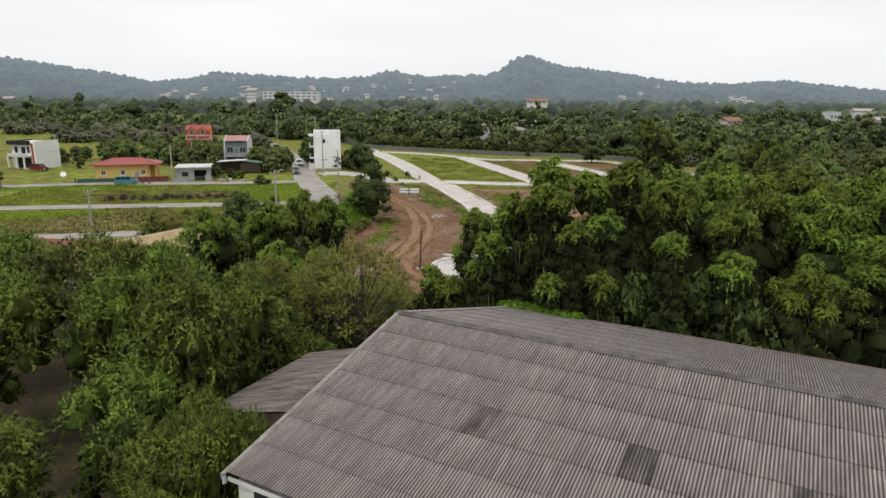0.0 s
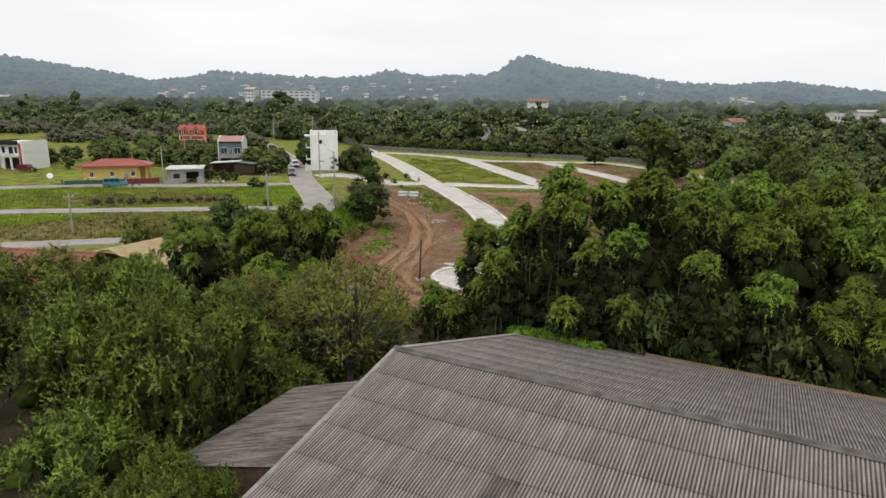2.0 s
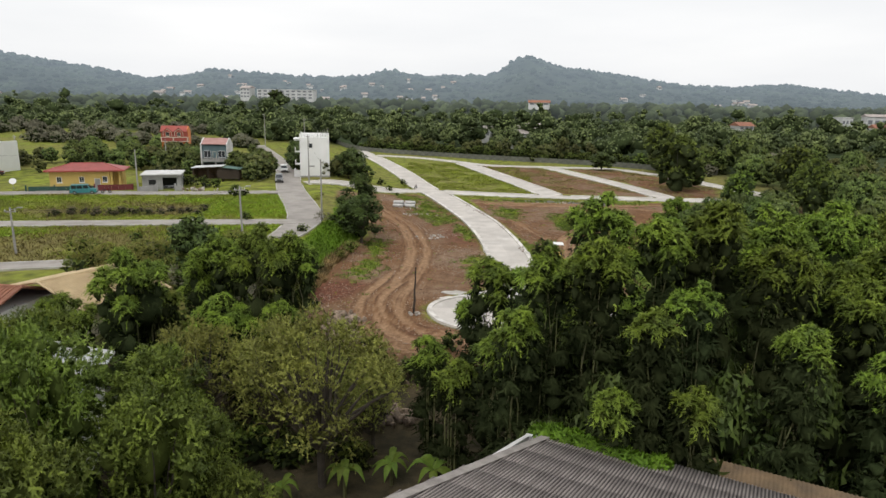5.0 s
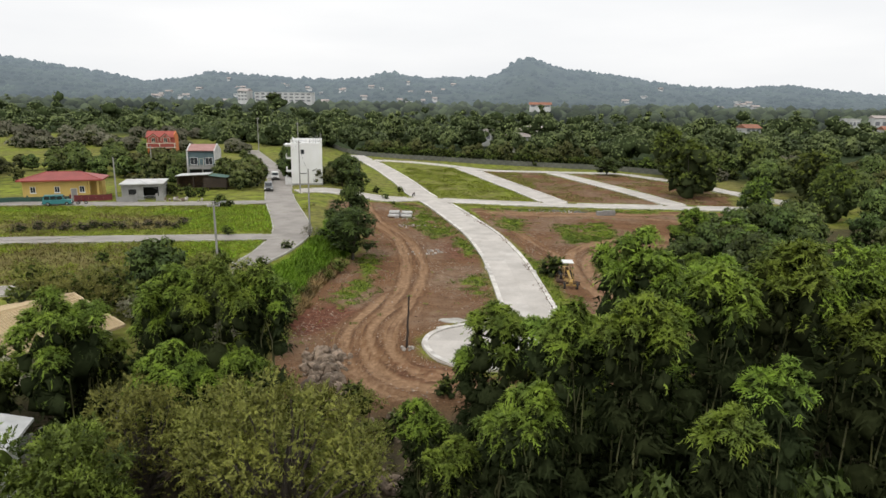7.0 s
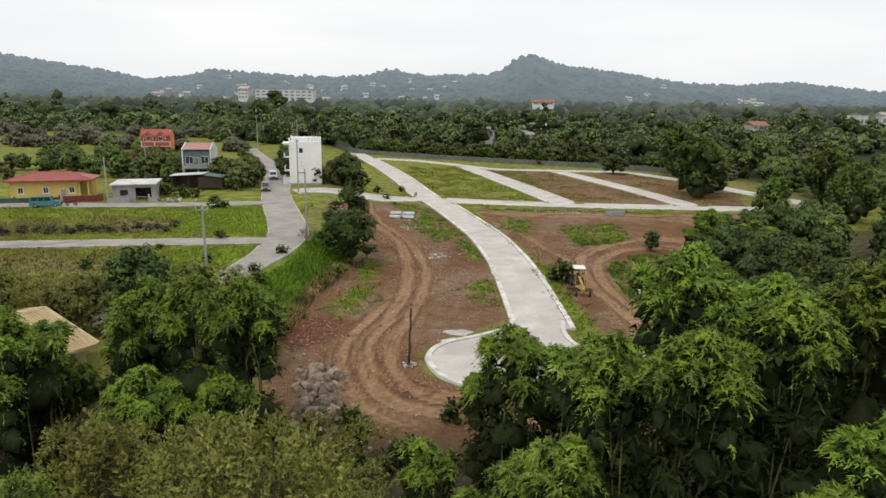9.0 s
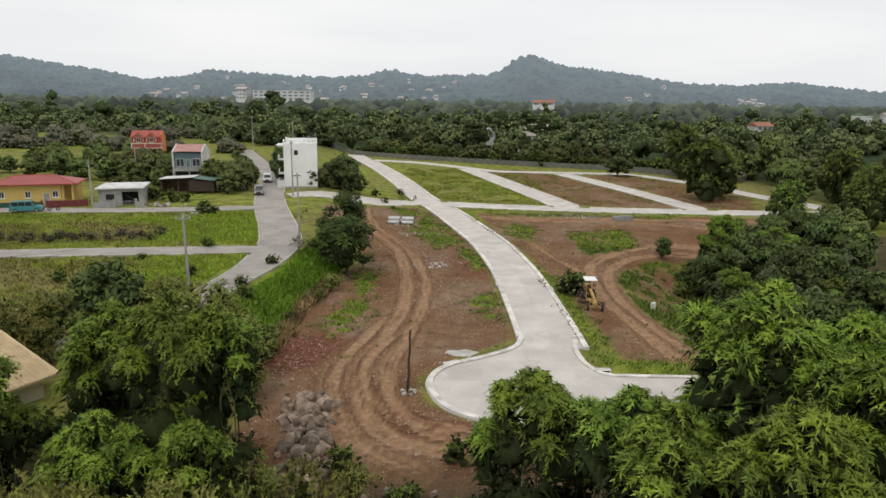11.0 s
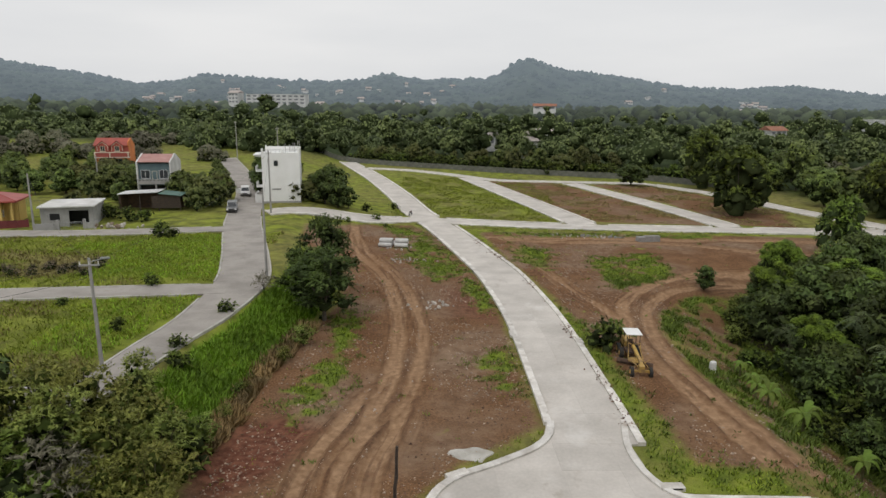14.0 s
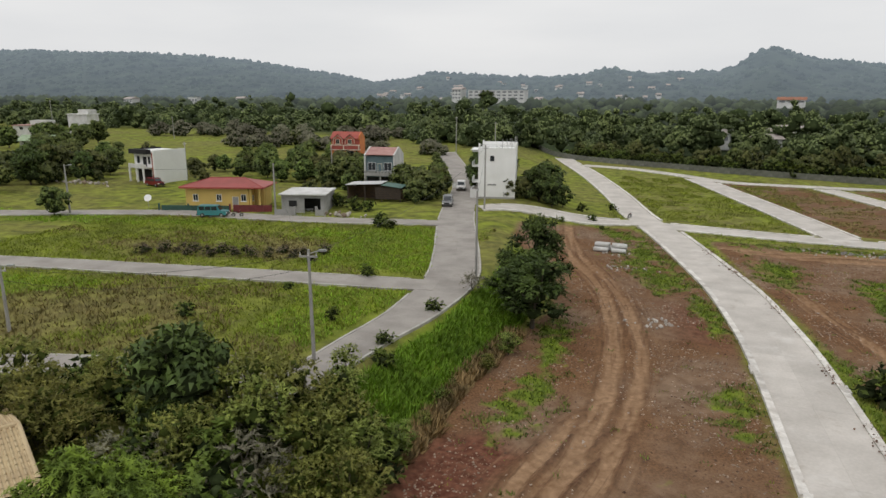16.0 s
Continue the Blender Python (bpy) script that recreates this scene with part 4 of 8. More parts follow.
def make_tree(name, seed, height, spread, leaves, length, width, leaf, label, category="tree", crown_base=0.35, clump=0.28,
              n_clumps=26, droop=0.4, trunk=0.16, culms=0, bark=None, flat=0.8, group="", core=0.7, reach=0.0, inside_mat=None, limbs=7, lean=1.75, low=0.5, bright=0.0, uneven=0.16):
    """A tree or shrub at the origin: a trunk with limbs and a crown of leaf clumps with an uneven outline."""
    rng = np.random.RandomState(seed)
    root = thing(name, Matrix(), label, category, group)
    clumps, tips, weight = [], [], []
    half = (1 - crown_base) / 2
    phase = rng.uniform(0, 6.28)
    for i in range(n_clumps):
        # heads spread evenly over the dome of the crown
        up = 1 - lean * (i + rng.uniform(0.2, 0.8)) / n_clumps
        ang = i * 2.39996 + rng.uniform(-0.5, 0.5)
        ring = math.sqrt(max(0.0, 1 - up * up))
        keep = rng.uniform(0.5, 1.0) * (1 + uneven * math.sin(2 * ang + phase) + 0.7 * uneven * math.sin(3 * ang + 2 * phase + 3 * up))
        s = spread * clump * rng.choice((0.6, 0.75, 0.95, 1.2, 1.5))
        c = (ring * spread * keep * math.cos(ang) * 0.85, ring * spread * keep * math.sin(ang) * 0.85,
             height * (crown_base + half + half * up * (0.80 + 0.2 * keep) * (rng.uniform(0.8, 1.0) if up > 0.5 else 1.0)) - s * 0.5)
        clumps.append((*c, s, s * rng.uniform(0.8, 1.2), s * flat))
        weight.append(low + (1 - low) * float(smooth01(up, bright - 0.25, bright + 0.2)))
        tips.append(c)
    if reach:
        v, f, nn = spray_cloud(rng, leaves, clumps, length, width, droop, reach, weight=weight)
    else:
        v, f, nn = leaf_cloud(rng, leaves, clumps, length, width, droop, shell=(0.72, 1.12), weight=weight, lay=0.75)
    v[:, 2] = np.maximum(v[:, 2], 0.02)
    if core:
        # dark leaves and solids paint shade into each head and the middle of the crown
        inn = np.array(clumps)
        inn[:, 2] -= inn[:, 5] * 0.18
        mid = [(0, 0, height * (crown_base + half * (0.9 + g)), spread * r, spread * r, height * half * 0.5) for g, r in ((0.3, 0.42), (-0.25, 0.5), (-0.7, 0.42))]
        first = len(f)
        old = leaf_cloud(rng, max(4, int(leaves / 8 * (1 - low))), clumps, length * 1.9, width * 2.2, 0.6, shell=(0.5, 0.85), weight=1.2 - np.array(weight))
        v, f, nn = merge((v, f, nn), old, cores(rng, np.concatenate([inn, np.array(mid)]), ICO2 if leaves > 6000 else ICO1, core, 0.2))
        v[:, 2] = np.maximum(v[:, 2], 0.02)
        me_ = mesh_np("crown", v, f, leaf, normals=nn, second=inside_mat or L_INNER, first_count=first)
    else:
        me_ = mesh_np("crown", v, f, leaf, normals=nn)
    crown = new("crown", me_)
    crown.parent = root
    if culms:
        for i in range(culms):
            a, r = rng.uniform(0, 6.28), rng.uniform(0.1, 0.9)
            foot = Vector((r * math.cos(a), r * math.sin(a), -0.3))
            tip = Vector(tips[i % len(tips)])
            mid = foot.lerp(tip, 0.55) + Vector((0, 0, height * 0.12))
            mid.x, mid.y = foot.x * 0.6 + tip.x * 0.4, foot.y * 0.6 + tip.y * 0.4
            bm = bmesh.new()
            tube(bm, foot, mid, 0.05, 0.04, 5, cap=False)
            tube(bm, mid, tip, 0.04, 0.012, 5, cap=False)
            part("culm", bm, bark or M_BAMBOO_CULM, root)
    else:
        rngp = random.Random(seed)
        bm = bmesh.new()
        tube(bm, (0, 0, -0.4), (0.05, 0.03, height * crown_base * 0.8), trunk * 1.25, trunk, 8, cap=False)
        limb_tubes(bm, rngp, (0.05, 0.03, height * crown_base * 0.75), tips[:limbs if trunk > 0.1 else 4], trunk * 0.8, spread * 0.06)
        part("trunk", bm, bark or M_BARK, root)
    return root


def plant(proto, x, y, scale=1.0, turn=0.0, z=None, tall=1.0, sink=0.0, label=""):
    m = Matrix.Translation((x, y, (ground_z(x, y) if z is None else z) - sink)) @ Matrix.Rotation(turn, 4, "Z") @ Matrix.Diagonal(
        (scale, scale, scale * tall, 1))
    ob = copy_thing(proto, m)
    if label:
        ob["label"] = label
    return ob


class Kind:
    """One kind of plant: the first is built, later ones share its meshes."""
    def __init__(self, **spec):
        self.spec, self.protos, self.used = spec, [], 0

    def put(self, x, y, scale=1.0, turn=None, tall=1.0, sink=0.05, which=None):
        i = self.used if which is None else which
        self.used += 1
        turn = (self.used * 2.399) % 6.283 if turn is None else turn
        n = self.spec.get("variants", 2)
        if len(self.protos) < n:
            args = {k: v for k, v in self.spec.items() if k != "variants"}
            args["seed"] = args["seed"] + 17 * len(self.protos)
            p = make_tree(**args)
            self.protos.append(p)
            p.matrix_world = Matrix.Translation((x, y, ground_z(x, y) - sink)) @ Matrix.Rotation(turn, 4, "Z") @ Matrix.Diagonal(
                (scale, scale, scale * tall, 1))
            return p
        proto = self.protos[i % n]
        m = Matrix.Translation((x, y, ground_z(x, y) - sink)) @ Matrix.Rotation(turn, 4, "Z")
        ob = copy_thing(proto, m)
        ob.scale = (scale, scale, scale * tall)
        return ob


K_TREE = Kind(name="broadleaf_tree", seed=41, height=9, spread=4.0, leaves=15000, length=0.165, width=0.095, leaf=L_TREE,
              label="leafy green broadleaf tree with clumped crown", category="tree", crown_base=0.22, clump=0.25, n_clumps=34,
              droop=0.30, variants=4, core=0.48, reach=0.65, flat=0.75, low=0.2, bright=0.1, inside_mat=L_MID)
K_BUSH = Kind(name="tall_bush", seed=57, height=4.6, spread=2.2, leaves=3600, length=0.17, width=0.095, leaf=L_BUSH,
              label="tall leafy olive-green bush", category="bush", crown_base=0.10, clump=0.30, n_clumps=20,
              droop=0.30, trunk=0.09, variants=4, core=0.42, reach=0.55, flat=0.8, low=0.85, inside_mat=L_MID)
K_GROVE = Kind(name="tall_bush", seed=63, height=4.6, spread=2.2, leaves=1000, length=0.42, width=0.26, leaf=L_GROVE,
               label="rounded olive-green bush in the rough growth", category="bush", crown_base=0.08, clump=0.30, n_clumps=18,
               droop=0.30, trunk=0.09, variants=3, core=0.62, reach=0.0, flat=0.8, low=0.5, inside_mat=L_INNER_FAR)
K_SCRUB = Kind(name="pale_scrub_bush", seed=163, height=3.0, spread=2.0, leaves=800, length=0.40, width=0.24, leaf=L_SCRUB,
               label="pale grey-green scrub bush before the woods", category="bush", crown_base=0.06, clump=0.32, n_clumps=16,
               droop=0.30, trunk=0.06, variants=2, core=0.6, reach=0.0, flat=0.8, low=0.6, inside_mat=L_INNER_FAR)
K_SPARSE = Kind(name="sparse_tree", seed=71, height=9, spread=4.4, leaves=15000, length=0.17, width=0.09, leaf=L_DRYTREE,
                label="thin olive-brown tree with bare forked limbs showing", category="tree", crown_base=0.30, clump=0.20, n_clumps=44,
                droop=0.25, trunk=0.22, variants=2, core=0, reach=0.7, limbs=40)
K_DARK = Kind(name="dark_tree", seed=91, height=7.5, spread=3.2, leaves=1400, length=0.46, width=0.28, leaf=L_DARK,
              label="dense dark green leafy tree", category="tree", crown_base=0.15, clump=0.3, n_clumps=26, variants=3, core=0.66)
K_ROADSIDE = Kind(name="roadside_tree", seed=97, height=7.5, spread=3.2, leaves=9000, length=0.20, width=0.12, leaf=L_DARK,
                  label="dense dark green roadside tree with layered crown", category="tree", crown_base=0.14, clump=0.26, n_clumps=20, variants=3, core=0.5,
                  reach=0.6, flat=0.55, low=0.6, uneven=0.34)
K_SHRUB = Kind(name="shrub", seed=121, height=2.6, spread=1.7, leaves=720, length=0.27, width=0.15, leaf=L_SHRUB,
               label="low green leafy shrub on rough ground", category="shrub", crown_base=0.10, clump=0.36, n_clumps=12, trunk=0.05, variants=4, core=0.55,
               reach=0.45)
K_PALE = Kind(name="dry_shrub", seed=151, height=2.8, spread=1.8, leaves=1400, length=0.22, width=0.085, leaf=L_PALE,
              label="pale grey dry shrub with thin twigs", category="shrub", crown_base=0.15, clump=0.32, n_clumps=16, trunk=0.05, variants=2,
              core=0, reach=0.5)
K_BRUSH = Kind(name="dead_brush", seed=157, height=2.6, spread=2.0, leaves=900, length=0.26, width=0.10, leaf=L_BRUSH,
               label="low dead brown brush on a vacant lot", category="shrub", crown_base=0.05, clump=0.32, n_clumps=14, trunk=0.05, variants=2, core=0.5, reach=0.5)
K_FAR = Kind(name="distant_tree", seed=181, height=9, spread=4.2, leaves=2100, length=0.52, width=0.38, leaf=L_FARTREE,
             label="rounded green tree beyond the lots", category="tree", crown_base=0.15, clump=0.28, n_clumps=30, variants=4, core=0.72, inside_mat=L_INNER_FAR)

K_TALL = Kind(name="tall_feathery_tree", seed=211, height=14, spread=6.0, leaves=10500, length=0.46, width=0.20, leaf=L_TREE,
              label="tall feathery green tree full to the ground", category="tree", crown_base=0.04, clump=0.20, n_clumps=46, variants=2, core=0.7, inside_mat=L_INNER_FAR,
              reach=1.0, droop=0.5, flat=1.1, lean=1.6, low=0.35, uneven=0.2)


def put_top(kind, x, y, top_z, spread, sink=0.4):
    """A plant whose crown reaches top_z and spreads by that many metres to each side."""
    s = spread / kind.spec["spread"]
    h = top_z - ground_z(x, y) + sink
    kind.put(x, y, s, tall=h / (kind.spec["height"] * s), sink=sink)


def bamboo_clump(x, y, top_z, w, sink=0.4, leaf=0.17):
    """One bamboo clump: bowed culms that each carry a plume of drooping sprays, with dark leaves between them in place
    of shade.
    """
    foot_z = ground_z(x, y) - sink
    h = top_z - foot_z
    rng = np.random.RandomState(int(abs(x) * 131 + abs(y) * 17) % 9973)
    root = thing("bamboo_clump", Matrix.Translation((x, y, foot_z)), "tall billowing green bamboo clump with drooping sprays", "bamboo")
    plumes, under, wt = [], [], []
    k = int(7 + 2.6 * w)
    turn = rng.uniform(0, 6.28)
    for i in range(k):
        out = math.sqrt((i + 0.5) / k) * rng.uniform(0.8, 1.12)
        a = turn + i * 2.39996 + rng.uniform(-0.35, 0.35)
        r = min(1.0, w * rng.uniform(0.17, 0.28))
        top = h - w * (0.45 * out * out * rng.uniform(0.6, 1.35) + rng.uniform(0, 0.55)) * (0 if i == 0 else 1)
        c = (out * w * 0.86 * math.cos(a), out * w * 0.86 * math.sin(a), max(0.9, top - r * 1.15))
        plumes.append((*c, r, r, r * 1.3))
        wt.append(rng.uniform(0.6, 1.3))
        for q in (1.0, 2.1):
            # lower foliage of the same culm, its shade painted in by dark tones
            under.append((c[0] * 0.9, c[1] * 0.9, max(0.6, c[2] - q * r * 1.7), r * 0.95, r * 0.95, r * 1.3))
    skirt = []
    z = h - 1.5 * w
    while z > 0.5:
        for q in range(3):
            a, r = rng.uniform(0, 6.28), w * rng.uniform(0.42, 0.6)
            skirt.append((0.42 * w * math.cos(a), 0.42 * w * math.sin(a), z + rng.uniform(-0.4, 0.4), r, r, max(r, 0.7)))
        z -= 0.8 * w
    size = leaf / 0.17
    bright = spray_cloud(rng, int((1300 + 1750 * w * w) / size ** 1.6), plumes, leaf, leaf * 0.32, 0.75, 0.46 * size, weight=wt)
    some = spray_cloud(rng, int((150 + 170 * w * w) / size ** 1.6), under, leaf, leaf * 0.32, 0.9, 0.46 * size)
    # half-dark and dark pieces stand in for shade within the clump
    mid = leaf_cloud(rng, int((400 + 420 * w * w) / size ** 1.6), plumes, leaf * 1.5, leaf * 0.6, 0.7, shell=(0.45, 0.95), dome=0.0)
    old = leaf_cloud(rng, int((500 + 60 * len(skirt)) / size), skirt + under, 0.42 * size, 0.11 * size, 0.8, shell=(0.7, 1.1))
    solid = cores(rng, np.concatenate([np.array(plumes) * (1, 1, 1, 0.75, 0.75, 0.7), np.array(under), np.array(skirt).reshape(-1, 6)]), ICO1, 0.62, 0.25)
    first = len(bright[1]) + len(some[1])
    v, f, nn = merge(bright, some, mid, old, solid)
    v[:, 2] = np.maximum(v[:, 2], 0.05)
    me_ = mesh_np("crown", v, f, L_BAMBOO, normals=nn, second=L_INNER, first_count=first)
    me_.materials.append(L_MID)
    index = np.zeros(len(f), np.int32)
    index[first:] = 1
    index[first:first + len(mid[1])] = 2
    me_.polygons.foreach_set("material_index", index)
    crown = new("crown", me_)
    crown.parent = root
    for i in range(5):
        a, r = rng.uniform(0, 6.28), rng.uniform(0.1, 0.4) * w
        p0, p2 = Vector((r * math.cos(a), r * math.sin(a), -0.2)), Vector(plumes[i][:3])
        p1 = Vector((p0.x * 1.2, p0.y * 1.2, h * 0.6))
        bm = bmesh.new()
        tube(bm, p0, p1, 0.05, 0.04, 5, cap=False)
        tube(bm, p1, p2, 0.04, 0.012, 5, cap=False)
        part("culm", bm, M_BAMBOO_CULM, root)
    return root


big_bamboo = []


def big_bamboo_at(x, y, top_z, w, sink=0.4):
    """A broad old clump: the first three are built, later ones share their meshes."""
    if len(big_bamboo) < 3:
        big_bamboo.append((bamboo_clump(x, y, top_z, w, sink, 0.18), top_z - ground_z(x, y) + sink, w))
        return
    proto, h0, w0 = big_bamboo[int(abs(x) * 7 + y) % 3]
    h = top_z - ground_z(x, y) + sink
    ob = copy_thing(proto, Matrix.Translation((x, y, ground_z(x, y) - sink)) @ Matrix.Rotation(x * 2.3 + y, 4, "Z"))
    ob.scale = (w / w0, w / w0, h / h0)


# east bank: the billowing bamboo thicket north of the warehouse
for x, y, top_z, w in ((10.0, 26.6, 16.6, 2.2), (15.7, 25.0, 16.5, 2.1), (6.8, 24.6, 14.0, 1.6), (8.9, 22.6, 15.0, 1.6), (12.2, 23.8, 15.8, 1.8), (9.9, 17.6, 13.0, 1.0), (12.8, 20.2, 13.4, 1.2),
                       (16.6, 17.6, 12.3, 1.3), (8.2, 16.8, 9.6, 1.0), (11.6, 16.6, 9.8, 1.0), (18.4, 23.0, 14.6, 1.9), (20.6, 28.8, 15.8, 2.6), (15.6, 30.2, 14.6, 2.3), (7.2, 29.9, 12.0, 1.9),
                       (4.7, 32.7, 11.4, 2.2), (10.9, 29.6, 12.6, 1.8), (4.9, 22.8, 11.2, 1.4), (4.4, 26.6, 8.4, 1.5), (2.0, 27.0, 6.6, 1.4), (0.6, 30.8, 6.6, 1.4), (9.4, 34.0, 8.2, 1.8),
                       (14.8, 34.6, 9.0, 2.0), (20.6, 34.4, 13.0, 2.6), (22.8, 21.8, 13.4, 2.0), (7.4, 36.6, 7.2, 1.7), (21.5, 39, 9.6, 2.4), (21.0, 17.4, 11.0, 1.6)):
    bamboo_clump(x, y, top_z, w)
for x, y, top_z, w in ((3.6, 36.2, 8.0, 1.3), (11.6, 39.5, 7.4, 2.0)):
    bamboo_clump(x, y, top_z, w)
for x, y, top_z, w in ((26, 25, 15.4, 3.8), (27, 33, 15.5, 4.0), (31.5, 25, 14.2, 3.8), (34, 33, 15.5, 4.2), (38, 26, 15, 4.2), (25.5, 16, 11, 3.0), (32.5, 17, 12.5, 3.6),
                       (42, 21, 13.5, 4.2), (43, 34, 15, 4.5), (50, 28, 15, 4.6), (29.5, 40, 12, 3.4), (38, 42, 13.5, 4.0), (57, 36, 14, 4.6), (49, 44, 12.5, 4.0), (39.5, 93, 5.2, 2.6), (43.5, 99, 6.4, 2.8), (36.5, 80, 3.4, 2.2), (47, 91, 6.0, 3.2)):
    big_bamboo_at(x, y, top_z, w)
for x, y, top_z, w in ((65.5, 155, 14.8, 6.6), (77.5, 200, 16.5, 6.2), (72, 163, 11.0, 4.4), (64, 119, 9.5, 3.4), (80, 121, 12.0, 4.6), (93, 150, 13.0, 5.5)):
    put_top(K_TALL, x, y, top_z, w)
# dark-leaved trees added under the bamboo to stand in for its shade
for x, y, top_z, w in ((9.5, 21.5, 8.6, 2.4), (12.5, 18.0, 7.2, 2.4), (15.5, 20.8, 8.8, 2.4), (17.0, 27.0, 10.0, 2.6), (12.3, 26.6, 10.2, 2.4), (6.0, 19.6, 6.8, 1.9), (20.5, 22.0, 8.8, 2.4), (8.2, 27.6, 8.6, 2.0), (22.5, 17.5, 8.2, 2.6)):
    put_top(K_DARK, x, y, top_z, w)
# west side: mixed trees between the annexe and the creek
for x, y, top_z, w in ((-13.8, 11, 11.6, 3.6), (-15.8, 6.4, 8.3, 3.2), (-22.5, 18, 12.5, 4.2), (-18.5, 13, 11.6, 3.6), (-12.2, 18.5, 8.8, 3.2), (-19.5, 24, 9.6, 3.8),
                       (-26.5, 11, 12.2, 4.2), (-12.6, 2.6, 6.6, 2.6), (-19.5, 1.5, 7.6, 3.4), (-27, 3.5, 8.5, 3.8), (-31, 20, 12.5, 4.2), (-14.8, 25.5, 8.4, 3.4),
                       (-9.7, 1.6, 7.3, 2.3), (-11.8, 4.4, 6.4, 2.0), (-9.4, 3.6, 6.9, 1.9), (-11.2, 5.0, 7.4, 2.2), (-11.6, -1.0, 5.6, 2.2), (-34.5, 28, 10.2, 3.8), (-39, 34, 9.4, 3.4), (-37, 15, 10.8, 4.4), (-9.6, -2.6, 4.6, 2.0), (-15.5, -3.5, 5.8, 2.9), (-25, 30.5, 8.6, 3.2), (-45, 25, 10.6, 4.4),
                       (-22, -4, 6.5, 3.4), (-8.4, 18.2, 5.2, 2.0), (-33, 6, 9.0, 4.2), (-17.6, 18.6, 12.2, 3.0), (-42, 36, 7.6, 3.6), (-11.5, 22.5, 6.5, 2.4)):
    put_top(K_TREE, x, y, top_z, w, 0.3)
for x, y, top_z, w in ((-6.0, 27.2, 9.9, 4.4), (-9.5, 30.5, 7.6, 3.6), (-3.2, 31, 5.2, 2.6), (-14.5, 31.8, 7.2, 3.6), (-6.5, 33, 5.0, 3.0)):
    put_top(K_SPARSE, x, y, top_z, w, 0.3)
for x, y, top_z, w in ((-12.4, 40.4, 12.0, 3.0), (-9.9, 41.2, 10.8, 1.9), (-17.2, 44.8, 10.3, 3.2), (-21.0, 36.8, 10.8, 3.0), (-10.6, 36.8, 6.9, 1.9), (-26.5, 37.2, 7.2, 2.6), (-14.6, 36.5, 7.5, 2.5), (-18.4, 44.6, 8.0, 2.1), (-22.4, 39.0, 6.6, 2.2), (-19.6, 37.5, 8.0, 1.5)):
    bamboo_clump(x, y, top_z, w, 0.3)
for x, y, s, tall in ((-10.2, 95.0, 1.05, 1.32), (-9.6, 88.0, 1.28, 0.86), (-11.8, 90.4, 0.8, 1.15)):
    K_ROADSIDE.put(x, y, s, tall=tall)
for x, y, s in ((-19.0, 150.5, 0.95), (-16.2, 148.5, 0.8), (-18.5, 157, 1.05), (-14.5, 151, 0.6), (-34, 163, 0.9), (-32.5, 158, 0.85), (-36, 171, 1.0),
                (-122, 131, 1.15), (-130, 140, 1.2), (-117, 140, 0.9), (-137, 128, 1.2), (-126, 120, 0.8)):
    K_DARK.put(x, y, s)
for x, y, s in ((-88, 166, 0.75), (-81, 170, 0.8), (-76, 163, 0.75), (-93, 174, 0.8), (-72, 170, 0.7), (-69, 159, 0.55), (-84, 178, 0.8),
                (-77, 182, 0.85), (-98, 181, 0.7), (-63, 176, 0.7), (-89, 107, 0.55), (-45, 168, 0.6), (-100, 166, 0.5),
                (-45.5, 147, 0.75), (-41, 144, 0.7), (-38.5, 149, 0.7), (-44.0, 146.5, 0.6), (-39.6, 142.5, 0.5), (-61, 157, 0.7), (-66, 154, 0.6), (-58.5, 152.5, 0.5),
                (-72, 156, 0.65), (-84, 160, 0.7), (-90, 158, 0.55), (-78, 156, 0.6), (-60.5, 163, 0.7), (-32.5, 168, 0.8), (-96, 170, 0.7), (-56.5, 146, 0.45),
                (-205, 210, 1.0), (-214, 214, 0.9), (-221, 236, 0.75), (-228, 235, 0.7), (-214, 234, 0.8), (-196, 222, 1.0), (-230, 206, 1.1), (-186, 205, 0.8), (-208, 196, 0.9), (-176, 190, 0.8), (-150, 160, 0.9), (-142, 152, 0.8),
                (-160, 168, 1.0), (-128, 160, 0.6), (-137, 166, 0.7), (-120, 150, 0.7)):
    K_FAR.put(x, y, s)
for x, y, s, tall in ((84, 112, 0.9, 1.1), (97, 128, 0.8, 1.1),
                      (78, 98, 0.9, 1.0), (92, 104, 1.2, 1.2),
                      (52, 103, 0.55, 1.1), (46, 106, 0.45, 1.25), (58, 92, 0.8, 1.1),
                      (66, 84, 0.9, 1.1), (62, 100, 0.8, 1.2), (72, 90, 0.9, 1.1), (55, 118, 0.4, 1.0), (88, 88, 1.1, 1.1), (80, 74, 1.0, 1.0)):
    K_FAR.put(x, y, s, tall=tall)
# gully and rough ground east of the haul track
rs = random.Random(5)
for i in range(96):
    y = rs.uniform(48, 108)
    edge = float(np.interp(y, (48, 62, 78, 92, 101, 104, 108), (31, 29.8, 31.6, 33.2, 38.4, 45.5, 52)))
    off = rs.uniform(0, 15) ** 1.0
    if off < 2.2:
        (K_SHRUB if rs.random() < 0.7 else K_BUSH).put(edge + off, y, rs.uniform(0.45, 0.8))
    elif rs.random() < 0.62:
        K_DARK.put(edge + off, y, rs.uniform(0.5, 0.85) if off < 6 else rs.uniform(0.75, 1.15))
    else:
        (K_SHRUB, K_BUSH, K_SHRUB)[i % 3].put(edge + off, y, rs.uniform(0.8, 1.35))
for i in range(22):
    x, y = rs.uniform(47, 70), rs.uniform(44, 98)
    K_DARK.put(x, y, rs.uniform(0.8, 1.2), tall=rs.uniform(0.8, 1.1))
